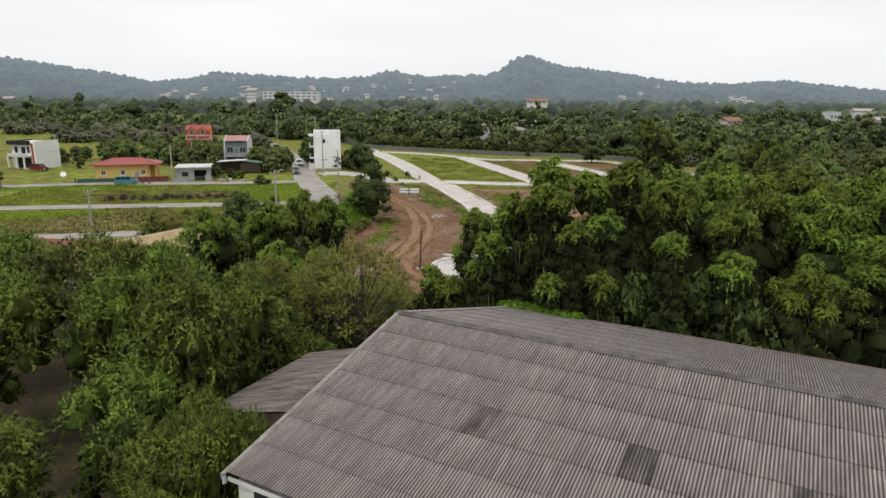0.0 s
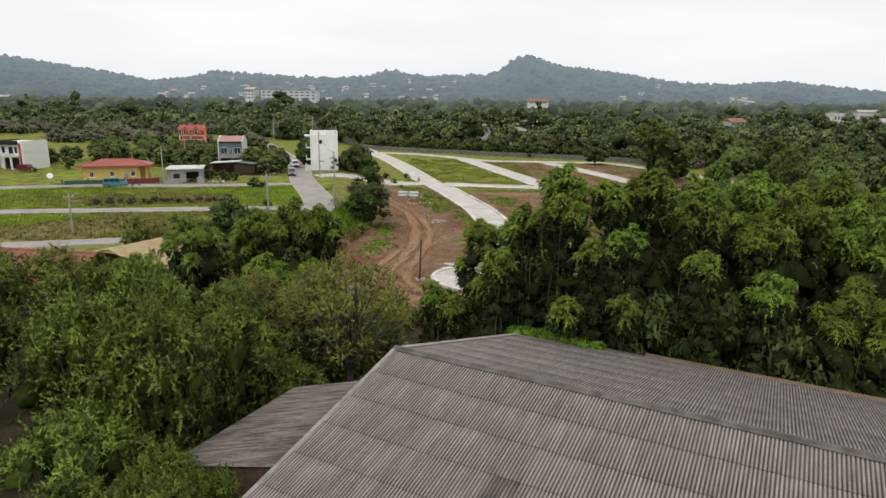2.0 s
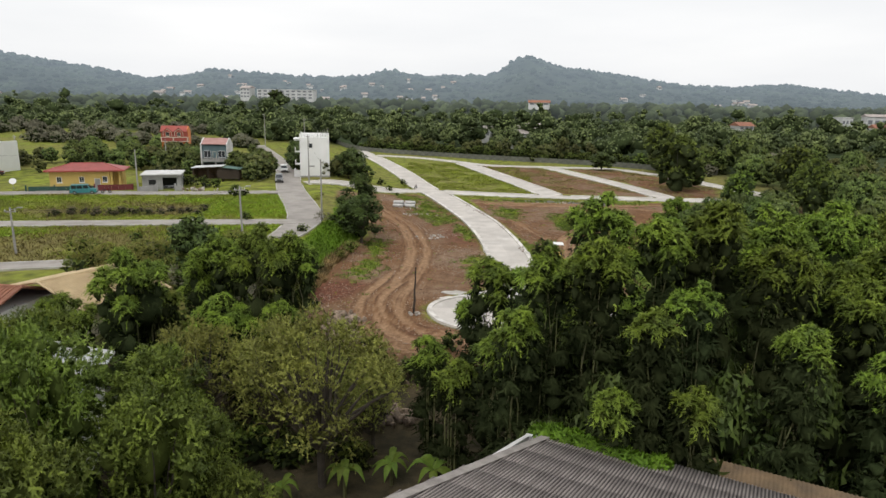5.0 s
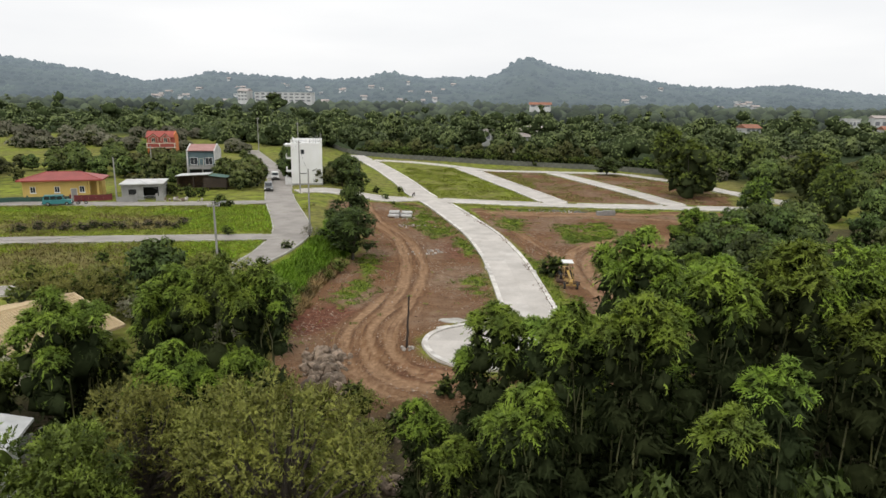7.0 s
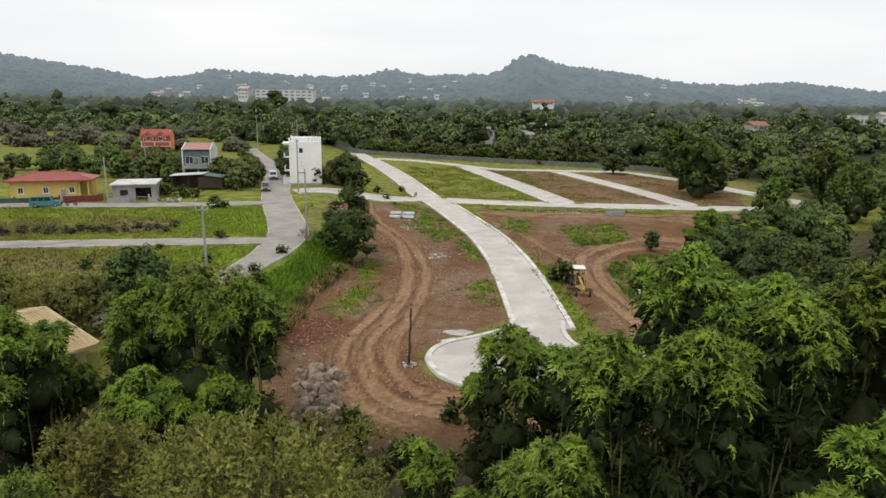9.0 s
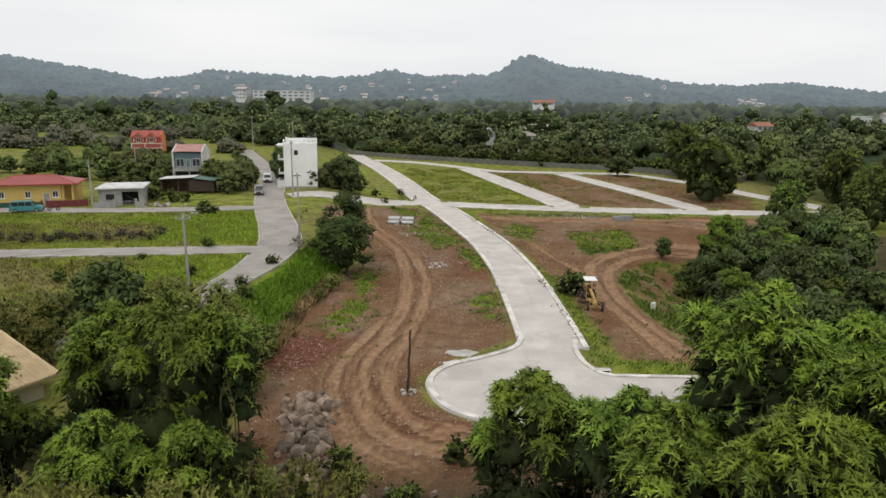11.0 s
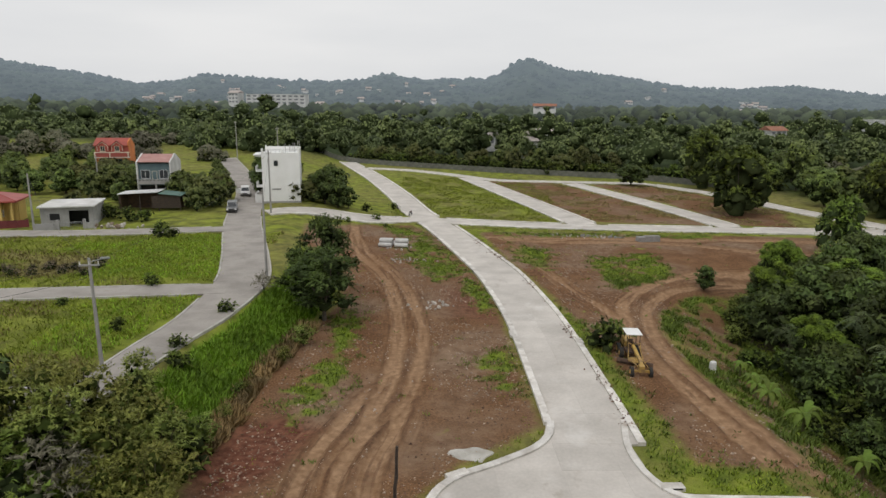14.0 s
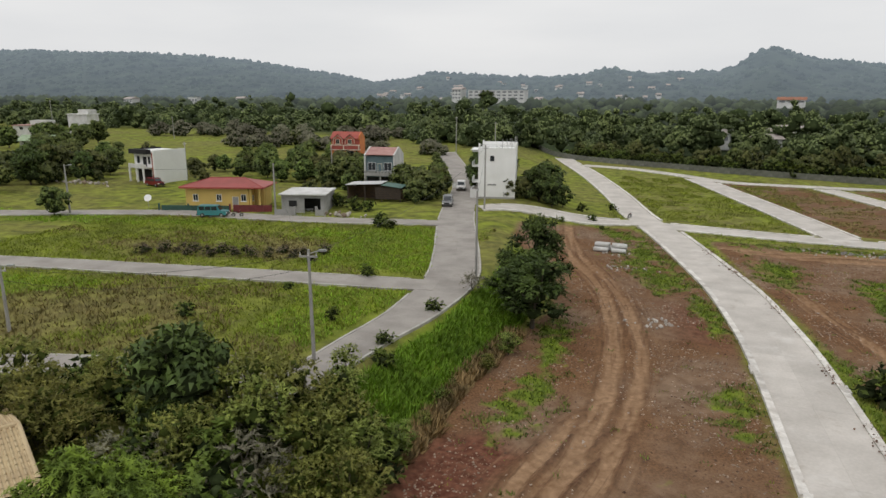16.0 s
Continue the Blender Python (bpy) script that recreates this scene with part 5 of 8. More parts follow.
for x, y, s, tall in ((59.3, 205, 1.3, 0.66), (44.5, 103.5, 0.75, 1.15), (42.6, 101.2, 0.6, 1.0), (47.5, 102, 0.8, 1.1), (36.5, 103.5, 0.45, 1.0), (39.5, 97, 0.6, 1.0)):
    K_DARK.put(x, y, s, tall=tall)
# bank hedge between street and field, and the thicket under the street's lower end
for i in range(13):
    y = 61 + i * 2.5
    x = float(np.interp(y, (60, 75, 95), (-14.0, -12.9, -9.5))) + rs.uniform(-0.7, 0.7)
    K_SHRUB.put(x, y, rs.uniform(0.2, 0.42))
for i in range(64):
    x, y = rs.uniform(-36, -13.5), rs.uniform(46.5, 64.5)
    if x < -19 and y > 61 or x < -21.5 and y < 52.5 or road_cover(np.array([x]), np.array([y]), 0.8)[0]:
        continue
    k = rs.random()
    if k < 0.13:
        K_PALE.put(x, y, rs.uniform(0.8, 1.3))
    elif k < 0.24:
        K_DARK.put(x, y, rs.uniform(0.42, 0.62))
    elif k < 0.66:
        K_BUSH.put(x, y, rs.uniform(0.75, 1.05))
    else:
        K_SHRUB.put(x, y, rs.uniform(0.7, 1.35))
for i in range(20):
    x, y = rs.uniform(-34, -19.5), rs.uniform(52.5, 60.5)
    (K_PALE if i % 8 == 0 else K_BUSH if i % 2 else K_SHRUB if i % 3 else K_DARK).put(x, y, rs.uniform(0.65, 1.05) * (0.5 if i % 4 and not i % 2 and not i % 3 else 1.0))
for x, y, s in ((-15.5, 61, 0.9), (-17, 63, 0.8), (-18.5, 60.5, 1.0), (-14.5, 59, 0.9), (-20, 58.5, 1.1), (-16.5, 58, 1.0), (-13.6, 63.5, 0.5), (-13.2, 67, 0.3),
                (-12.8, 71, 0.25), (-11.2, 77, 0.35), (-10.4, 81, 0.5), (-18.5, 66.2, 0.6), (-13.5, 56.5, 0.9), (-12.6, 53.5, 0.8)):
    K_BUSH.put(x, y, s)
for i in range(34):
    # woods east of the lots
    x, y = rs.uniform(62, 112), rs.uniform(84, 215)
    if x > np.interp(y, (84, 130, 140, 170, 215), (62, 80, 98, 93, 86)):
        if not (x > 112 and y > 150):
            (K_DARK if i % 3 == 0 else K_FAR).put(x, y, rs.uniform(0.8, 1.35), tall=rs.uniform(0.85, 1.25))
for x, y, s in ((-17.4, 81.6, 0.55), (-27.5, 90.2, 0.6), (-36.6, 115, 0.9), (-34.5, 114, 0.6), (-37.1, 73.6, 0.55), (-25, 77, 0.45), (17.4, 80.5, 1.15),
                (18.2, 82.2, 0.9), (-18.5, 73, 0.5), (-17.2, 70, 0.6), (-15, 62, 1.0), (-33, 83.5, 0.35), (-8.5, 146, 0.6), (-6.5, 139.5, 0.3),
                (-11, 153, 0.7), (-6, 160, 0.6), (-52.5, 131.5, 0.9), (-50, 129.5, 1.0), (-47, 128, 0.9), (-44, 127.6, 0.8), (-13.2, 139, 0.45)):
    K_SHRUB.put(x, y, s)
for x, y, s in ((-15.6, 88.5, 0.75), (-25.5, 61.5, 1.2), (-22.8, 58.2, 1.1), (-29, 59.5, 1.1), (-104, 158, 1.2)):
    K_PALE.put(x, y, s)
for i in range(22):
    x, y = rs.uniform(-5, 22), rs.uniform(36, 45.5)
    K_SHRUB.put(x, y, rs.uniform(0.4, 0.8))
for i in range(34):
    x = rs.uniform(-22, -3)
    K_SHRUB.put(x, rs.uniform(31, 47) if x < -11 else rs.uniform(29, 36), rs.uniform(0.6, 1.15))
for i in range(24):
    # brown brush along the far side of the lower cross street
    K_BRUSH.put(-58 + i * 0.95 + rs.uniform(-0.8, 0.8), float(np.interp(-58 + i * 0.95, (-72, -49, -30), (89.0, 92.6, 95.5))) + rs.uniform(-0.6, 3.5), rs.uniform(0.3, 0.55))
# scrub along the perimeter wall and the far edge of the lots
for i in range(60):
    t = i / 59
    x = -30 + 125 * t + rs.uniform(-2, 2)
    y = float(np.interp(x, (-30, 5, 40, 70, 95), (282, 258, 237, 226, 190))) + rs.uniform(-2, 6)
    K_SHRUB.put(x, y, rs.uniform(0.9, 2.0))
for i in range(64):
    x = -24 + 90 * ((i * 0.618) % 1)
    y = float(np.interp(x, (-30, 5, 40, 70), (282, 258, 237, 225))) + 2 + 16 * (i / 63)
    K_GROVE.put(x, y, rs.uniform(0.55, 1.6), tall=rs.uniform(0.65, 1.5))
for i in range(26):
    K_SCRUB.put(rs.uniform(-210, -95), rs.uniform(262, 292), rs.uniform(1.3, 2.4))
for x, y, top_z, w in ((-8.6, 40.2, 3.4, 1.8), (-6.0, 39.4, 3.6, 1.9), (-3.4, 40.0, 3.0, 1.7), (-10.6, 41.6, 4.4, 1.8)):
    put_top(K_BUSH, x, y, top_z, w)
for i in range(46):
    # scrub between the houses and the woods
    x, y = rs.uniform(-200, -42), rs.uniform(126, 262)
    if fbm(np.array([x]), np.array([y]), 30, 55)[0] > 0 and not road_cover(np.array([x]), np.array([y]), 2.0)[0] and not (-116 < x < -92 and 132 < y < 160) and not (-80 < x < -45 and y < 178):
        K_GROVE.put(x, y, rs.uniform(0.5, 1.2))


# growth round the houses by the street
for x0, x1, y0, y1, n, s0, s1 in ((-80, -54, 150, 166, 15, 0.9, 1.6), (-47.5, -37.5, 136, 154, 13, 0.8, 1.4), (-24.5, -15.5, 147.5, 159, 7, 0.8, 1.3), (-150, -116, 112, 160, 22, 1.0, 1.9),
                                 (-62, -50, 128, 140, 6, 0.5, 0.9), (-36, -32, 160, 190, 7, 1.0, 1.6), (-110, -84, 146, 176, 6, 0.6, 1.0)):
    for i in range(n):
        x, y = rs.uniform(x0, x1), rs.uniform(y0, y1)
        if not road_cover(np.array([x]), np.array([y]), 1.6)[0] and not (-110 < x < -96 and y < 152) and not (-56 < x < -46 and 148 < y < 160) and not (-55 < x < -40.5 and 126 < y < 144):
            K_GROVE.put(x, y, rs.uniform(s0, s1))
for i in range(80):
    x, y = rs.uniform(70, 150), rs.uniform(132, 236)
    if x > float(np.interp(y, (132, 150, 190, 236), (100, 92, 88, 70))) and not road_cover(np.array([x]), np.array([y]), 2.0)[0]:
        (K_GROVE, K_GROVE, K_SCRUB, K_FAR)[i % 4].put(x, y, rs.uniform(0.5, 1.0) if i % 4 == 3 else rs.uniform(0.8, 1.6))
for i in range(20):
    K_SCRUB.put(rs.uniform(-150, -60), rs.uniform(222, 242), rs.uniform(1.1, 1.9))


def make_banana(seed):
    """A banana plant: a soft stem and long split leaves that arch over."""
    rng = np.random.RandomState(seed)
    root = thing("banana_plant", Matrix(), "banana plant with long arching pale green leaves", "plant")
    bm = tubes(((0, 0, -0.3), (0.05, 0, 1.9), 0.14, 0.09))
    part("stem", bm, M_BAMBOO_CULM, root)
    for i in range(9):
        a, lift, ln = i * 0.74 + rng.uniform(-0.2, 0.2), rng.uniform(0.5, 1.3), rng.uniform(1.5, 2.2)
        bm = bmesh.new()
        rows = []
        for s in range(7):
            t = s / 6
            r, z = ln * t * 0.85, 1.85 + lift * math.sin(t * 2.3) * 1.0 - 0.9 * t * t
            w = 0.27 * math.sin(math.pi * min(1, 0.1 + t * 0.9)) + 0.015
            c, sn = math.cos(a), math.sin(a)
            rows.append([bm.verts.new((c * r - sn * w, sn * r + c * w, z - 0.10)), bm.verts.new((c * r, sn * r, z)),
                         bm.verts.new((c * r + sn * w, sn * r - c * w, z - 0.10))])
        for p, q in zip(rows[:-1], rows[1:]):
            for j in (0, 1):
                bm.faces.new((p[j], q[j], q[j + 1], p[j + 1]))
        part("leaf", bm, L_BANANA, root, smooth=True)
    return root


banana = make_banana(3)
banana.matrix_world = Matrix.Translation((29.4, 69.4, ground_z(29.4, 69.4)))
for x, y, s in ((28.6, 73.0, 0.9), (28.9, 75.4, 0.8), (29.8, 77.5, 0.8), (29.9, 80.2, 0.7), (30.4, 64.0, 0.8), (-4.5, 26.2, 0.9), (-1.8, 27.5, 0.8), (0.8, 26.5, 0.9), (2.0, 24.5, 0.8), (-8, 25, 0.7),
                (33.5, 60, 0.9), (-122, 116, 1.0), (-119, 113, 1.0), (45, 76, 1.5), (39, 80, 1.5)):
    b = copy_thing(banana, Matrix.Translation((x, y, ground_z(x, y))) @ Matrix.Rotation(x * 3.1, 4, "Z"))
    b.scale = (s, s, s)


def make_palm(seed):
    """A low palm with long feathered fronds."""
    rng = np.random.RandomState(seed)
    root = thing("palm", Matrix(), "palm with long arching grey-green fronds", "palm")
    part("trunk", tubes(((0, 0, -0.4), (0.1, 0.05, 1.7), 0.17, 0.13)), M_BARK, root)
    for i in range(15):
        a, ln, lift = i * 2.39996 % 6.283, rng.uniform(1.8, 2.8), rng.uniform(1.2, 2.8)
        p, q = [], []
        c, sn = math.cos(a), math.sin(a)
        for s in range(26):
            t = s / 25
            r, z = ln * t * 0.85, 1.7 + lift * math.sin(t * 2.1) - 1.2 * t * t
            for side in (1, -1):
                p.append((c * r, sn * r, z))
                q.append((c * 0.55 - side * sn, sn * 0.55 + side * c, -0.45))
        p, q = np.array(p), unit(np.array(q))
        b = unit(np.cross(q, np.array([[0, 0, 1.0]])))
        v, f = diamonds(p, q, b, 0.6 * np.sin(np.linspace(0.35, 2.9, 52)) + 0.1, 0.05)
        fr = new("frond", mesh_np("frond", v, f, L_PALM))
        fr.parent = root
    return root


palm = make_palm(8)
palm.matrix_world = Matrix.Translation((44, 84, ground_z(44, 84)))
for x, y, s in ((41.5, 80, 1.5), (45, 88, 1.5), (40, 74, 1.4), (47, 80, 1.7), (38, 86, 1.2), (-73, 158, 1.2)):
    b = copy_thing(palm, Matrix.Translation((x, y, ground_z(x, y))) @ Matrix.Rotation(x * 1.7, 4, "Z"))
    b.scale = (s, s, s)


# far woods: uncountable, one mesh for the nearer belt and one for the plain behind it
def wood_edge(x):
    return np.interp(x, (-420, -300, -200, -130, -90, -60, -30, 5, 40, 70, 95, 125, 170), (285, 300, 312, 300, 268, 252, 300, 280, 258, 245, 214, 240, 250))


rng = np.random.RandomState(21)
px, py = rng.uniform(-520, 460, 5200), rng.uniform(170, 480, 5200)
ok = (py > wood_edge(px) + rng.uniform(0, 14, 5200)) & (px > -1.35 * py - 20) & (px < 0.85 * py + 60)
px, py = px[ok], py[ok]
keep = rng.uniform(size=len(px)) < np.interp(py, (170, 330, 500), (1.0, 0.65, 0.5))
px, py = px[keep], py[keep]
sets, under = [], []
for x, y in zip(px, py):
    h = rng.uniform(5.5, 12.5) * (1.0 if rng.uniform() > 0.13 else 1.6)
    s = rng.choice((2.4, 3.2, 4.2, 5.2, 6.4, 7.6)) * rng.uniform(0.85, 1.1)
    front = y - wood_edge(x) < 40
    n, m_ = (340, 9) if front else (84, 3)
    zc = (3.0 if x < -60 else 0.5) + float(plain_rise(y))
    cl = []
    for j in range(m_):
        up = 1 - 1.4 * (j + rng.uniform(0.2, 0.8)) / m_ if front else rng.uniform(0.2, 1)
        a, r = j * 2.4 + rng.uniform(-0.5, 0.5), math.sqrt(max(0, 1 - up * up)) * s * rng.uniform(0.6, 1.0) * 0.8
        q = s * rng.uniform(0.30, 0.52) * (1 if front else 1.25)
        cl.append((x + r * math.cos(a), y + r * math.sin(a), zc + h * (0.56 + 0.42 * up * rng.uniform(0.8, 1)) - q * 0.5, q, q * rng.uniform(0.8, 1.2), q * 0.8))
    sets.append(leaf_cloud(rng, n, cl, 0.95, 0.8, 0.2, dome=0.5, shell=(0.84, 1.08), lay=0.85))
    # a dark solid in each crown paints the shade between its leaves
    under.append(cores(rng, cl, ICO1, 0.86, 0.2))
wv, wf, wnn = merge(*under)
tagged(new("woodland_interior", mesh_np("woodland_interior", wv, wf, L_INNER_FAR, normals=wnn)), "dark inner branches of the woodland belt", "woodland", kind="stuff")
wv, wf, wnn = merge(*sets)
wood = tagged(new("woodland", mesh_np("woodland", wv, wf, L_FOREST, normals=wnn)),
              "dense mixed green woodland belt behind the housing lots", "woodland", kind="stuff")

iv, ifc = ICO1
n = 5200
py = 470 + 900 * rng.uniform(size=n) ** 1.25
px = rng.uniform(-1, 1, n) * 1000 * (py / 900) - 180 * (py / 900)


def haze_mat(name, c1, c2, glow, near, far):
    """Distant backdrop foliage; haze is painted in as bluish emission from the backdrop itself."""
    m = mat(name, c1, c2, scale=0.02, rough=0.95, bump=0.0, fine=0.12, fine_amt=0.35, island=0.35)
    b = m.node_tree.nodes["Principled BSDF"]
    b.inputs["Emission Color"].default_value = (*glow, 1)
    # the painted haze glows stronger the farther the backdrop stands
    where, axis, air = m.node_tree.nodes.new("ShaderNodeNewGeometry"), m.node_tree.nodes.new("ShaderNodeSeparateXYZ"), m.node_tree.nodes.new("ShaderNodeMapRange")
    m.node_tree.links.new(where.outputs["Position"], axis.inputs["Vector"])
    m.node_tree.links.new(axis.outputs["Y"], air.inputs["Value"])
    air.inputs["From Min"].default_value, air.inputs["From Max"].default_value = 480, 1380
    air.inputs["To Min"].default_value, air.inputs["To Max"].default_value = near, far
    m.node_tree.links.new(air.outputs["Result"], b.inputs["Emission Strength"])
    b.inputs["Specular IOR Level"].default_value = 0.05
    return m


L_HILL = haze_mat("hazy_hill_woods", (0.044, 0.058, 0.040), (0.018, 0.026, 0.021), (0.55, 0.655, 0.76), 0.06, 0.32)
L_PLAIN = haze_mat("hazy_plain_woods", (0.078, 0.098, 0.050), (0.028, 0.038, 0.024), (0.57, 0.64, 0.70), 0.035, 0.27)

SKYLINE_X = (-1760, -1580, -1446, -1229, -1077, -932, -825, -768, -654, -586, -503, -467, -385, -303, -185, -125, -78, -30, 53, 125, 161, 178, 217, 244,
             293, 366, 439, 500, 562, 660, 783, 845, 994, 1300)
SKYLINE_Z = (147, 148, 140, 136, 127, 115, 101, 91, 75, 62, 69, 81, 79, 73, 72, 78, 90, 79, 79, 80, 93, 110, 124, 116,
             100, 93, 85, 75, 69, 67, 74, 68, 56, 48)


def hill(x, y):
    """Height of the hills; the skyline lies at about 1400 m."""
    xe = x * 1400 / np.maximum(y, 1)
    top = np.interp(xe, SKYLINE_X, SKYLINE_Z)
    rise = smooth01(y, 760, 1400) ** 1.2
    return 13 + (top - 17) * rise * (1 + 0.10 * fbm(x, y, 160, 31) * smooth01(-y, -1380, -1200)) - 60 * smooth01(y, 1430, 1800)


hx, hy = np.arange(-2300, 1700, 16.0), np.arange(700, 1760, 14.0)
HX, HY = np.meshgrid(hx, hy)
HZ = hill(HX, HY) + 1.0 * fbm(HX, HY, 14, 33)
hid = np.arange(HX.size).reshape(HX.shape)
hq = np.stack([hid[:-1, :-1].ravel(), hid[:-1, 1:].ravel(), hid[1:, 1:].ravel(), hid[1:, :-1].ravel()], 1)
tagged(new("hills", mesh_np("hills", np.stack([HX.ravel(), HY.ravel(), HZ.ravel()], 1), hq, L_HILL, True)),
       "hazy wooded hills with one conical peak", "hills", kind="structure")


def blobs(name, px, py, pz, size, material, label, jitter=0.13):
    k = len(px)
    v = iv[None] * size[:, None, None] * np.stack([rng.uniform(0.8, 1.3, k), rng.uniform(0.8, 1.3, k), rng.uniform(0.7, 1.1, k)], 1)[:, None, :]
    v = v * (1 + jitter * rng.normal(size=(k, len(iv), 1)))
    v = v + np.stack([px, py, pz], 1)[:, None, :]
    f = (ifc[None] + (np.arange(k) * len(iv))[:, None, None]).reshape(-1, 3)
    return tagged(new(name, mesh_np(name, v.reshape(-1, 3), f, material, True)), label, "woodland", kind="stuff")


near_far = py < 820
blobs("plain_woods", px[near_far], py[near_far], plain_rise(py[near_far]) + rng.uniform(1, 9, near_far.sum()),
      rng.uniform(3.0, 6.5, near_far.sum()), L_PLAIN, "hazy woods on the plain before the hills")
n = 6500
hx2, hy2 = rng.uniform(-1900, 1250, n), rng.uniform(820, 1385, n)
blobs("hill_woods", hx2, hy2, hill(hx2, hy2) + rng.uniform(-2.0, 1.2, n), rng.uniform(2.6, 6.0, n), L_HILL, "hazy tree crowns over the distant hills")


# grass: tufts on the bank, the verges and the lots
def grass(name, n, x0, x1, y0, y1, want, height, material, label, seed, blades=5, wide=0.16):
    """Tufts of several leaning blades each."""
    r = np.random.RandomState(seed)
    gxs, gys = r.uniform(x0, x1, n), r.uniform(y0, y1, n)
    good = want(gxs, gys) & ~road_cover(gxs, gys, 0.1)
    gxs, gys = gxs[good], gys[good]
    i = np.clip(np.searchsorted(gx, gxs) - 1, 0, nxg - 2)
    j = np.clip(np.searchsorted(gy, gys) - 1, 0, nyg - 2)
    gz = Z.reshape(GX.shape)[j, i]
    off = r.normal(0, wide * 0.7, (len(gxs) * blades, 2))
    p = np.repeat(np.stack([gxs, gys, gz - 0.03], 1), blades, 0) + np.concatenate([off, np.zeros((len(off), 1))], 1)
    a = unit(np.concatenate([r.normal(0, 0.35, (len(p), 2)) + off / wide * 0.3, np.ones((len(p), 1))], 1))
    b = unit(np.cross(a, r.normal(size=(len(p), 3))))
    h = height * np.repeat(r.uniform(0.5, 1.5, len(gxs)), blades) * r.uniform(0.7, 1.2, len(p))
    up = unit(np.concatenate([r.normal(0, 0.25, (len(p), 2)), np.ones((len(p), 1))], 1))
    v, f = diamonds(p, a, b, h, 0.06 + 0.16 * h, up)
    return tagged(new(name, mesh_np(name, v, f, material, normals=np.repeat(up, 3, 0))), label, "grass", kind="stuff")


def at_grid(values):
    g = values.reshape(GX.shape)
    return lambda x, y: g[np.clip(np.searchsorted(gy, y) - 1, 0, nyg - 1), np.clip(np.searchsorted(gx, x) - 1, 0, nxg - 1)]


soil_at, bank_at, dry_at, track_at = at_grid(soil), at_grid(bank), at_grid(dry), at_grid(track)
foot_x = lambda y: np.interp(y, (60, 95, 140), (-12, -9, -10))
grass("bank_grass", 15000, -23, -8, 58, 104, lambda x, y: (bank_at(x, y) > 0.2) & (soil_at(x, y) < 0.6), 0.42, L_BANK, "lush bright green grass on the bank", 1, 7, 0.22)
grass("verge_grass", 30000, -14, 60, 42, 142, lambda x, y: (soil_at(x, y) < 0.35) & (x > foot_x(y)), 0.24, L_GRASS, "green grass patches on bare lots", 2)
lush_at = at_grid(lush)
grass("patch_grass", 60000, -14, 50, 55, 142, lambda x, y: lush_at(x, y) + 0.45 * fbm(x, y, 1.4, 68) > 0.34, 0.22, L_PATCH, "clumps of green grass on the graded soil", 7, 4, 0.2)
grass("lime_grass", 22000, -112, -20, 62, 119, lambda x, y: lush_at(x, y) > 0.3, 0.30, L_LIME, "bright young grass on the lots by the street", 10, 5, 0.25)
grass("lot_grass", 12000, -6, 31, 146, 222, lambda x, y: fbm(x, y, 5, 64) > -0.2, 0.34, L_GRASS, "rough green grass on the far lots", 8, 4, 0.35)
grass("lot_straw", 26000, 20, 80, 140, 216, lambda x, y: (soil_at(x, y) > 0.5) & (fbm(x, y, 6, 66) + 0.6 * fbm(x, y, 1.5, 67) > 0.0), 0.28, L_DRYGRASS, "thin dead grass on the bare far lots", 11, 4, 0.3)
grass("bank_straw", 10000, -15.5, -8, 61, 86, lambda x, y: np.abs(x - np.interp(y, (60, 75, 95), (-13.7, -12.5, -9.3))) < 0.7 + 0.4 * fbm(x, y, 3, 65), 0.62, L_STRAW, "dry brown grass along the foot of the bank", 9, 5, 0.2)
weed = lambda x, y: fbm(x, y, 7, 61) + 0.7 * fbm(x, y, 1.6, 62)
grass("soil_weeds", 26000, -13, 34, 44, 140, lambda x, y: (weed(x, y) > 0.62) & (track_at(x, y) < 0.3) & (x > foot_x(y)), 0.13, L_GRASS, "sparse small weeds on bare soil", 5, 4, 0.14)
grass("gully_weeds", 13000, 24.2, 37, 48, 106, lambda x, y: (soil_at(x, y) < 0.55) & (fbm(x, y, 3, 63) > -0.35), 0.34, L_PATCH, "tall green weeds beside the haul track", 6, 6, 0.25)
grass("street_grass", 26000, -80, -18, 62, 118, lambda x, y: (dry_at(x, y) < 0.6) & (x < -20), 0.26, L_GRASS, "green grass on the lots by the street", 3, 5, 0.28)
grass("straw_grass", 15000, -80, -18, 62, 118, lambda x, y: (dry_at(x, y) > 0.38) & (x < -20), 0.34, L_DRYGRASS, "dry straw-coloured grass on vacant lots", 4, 5, 0.25)


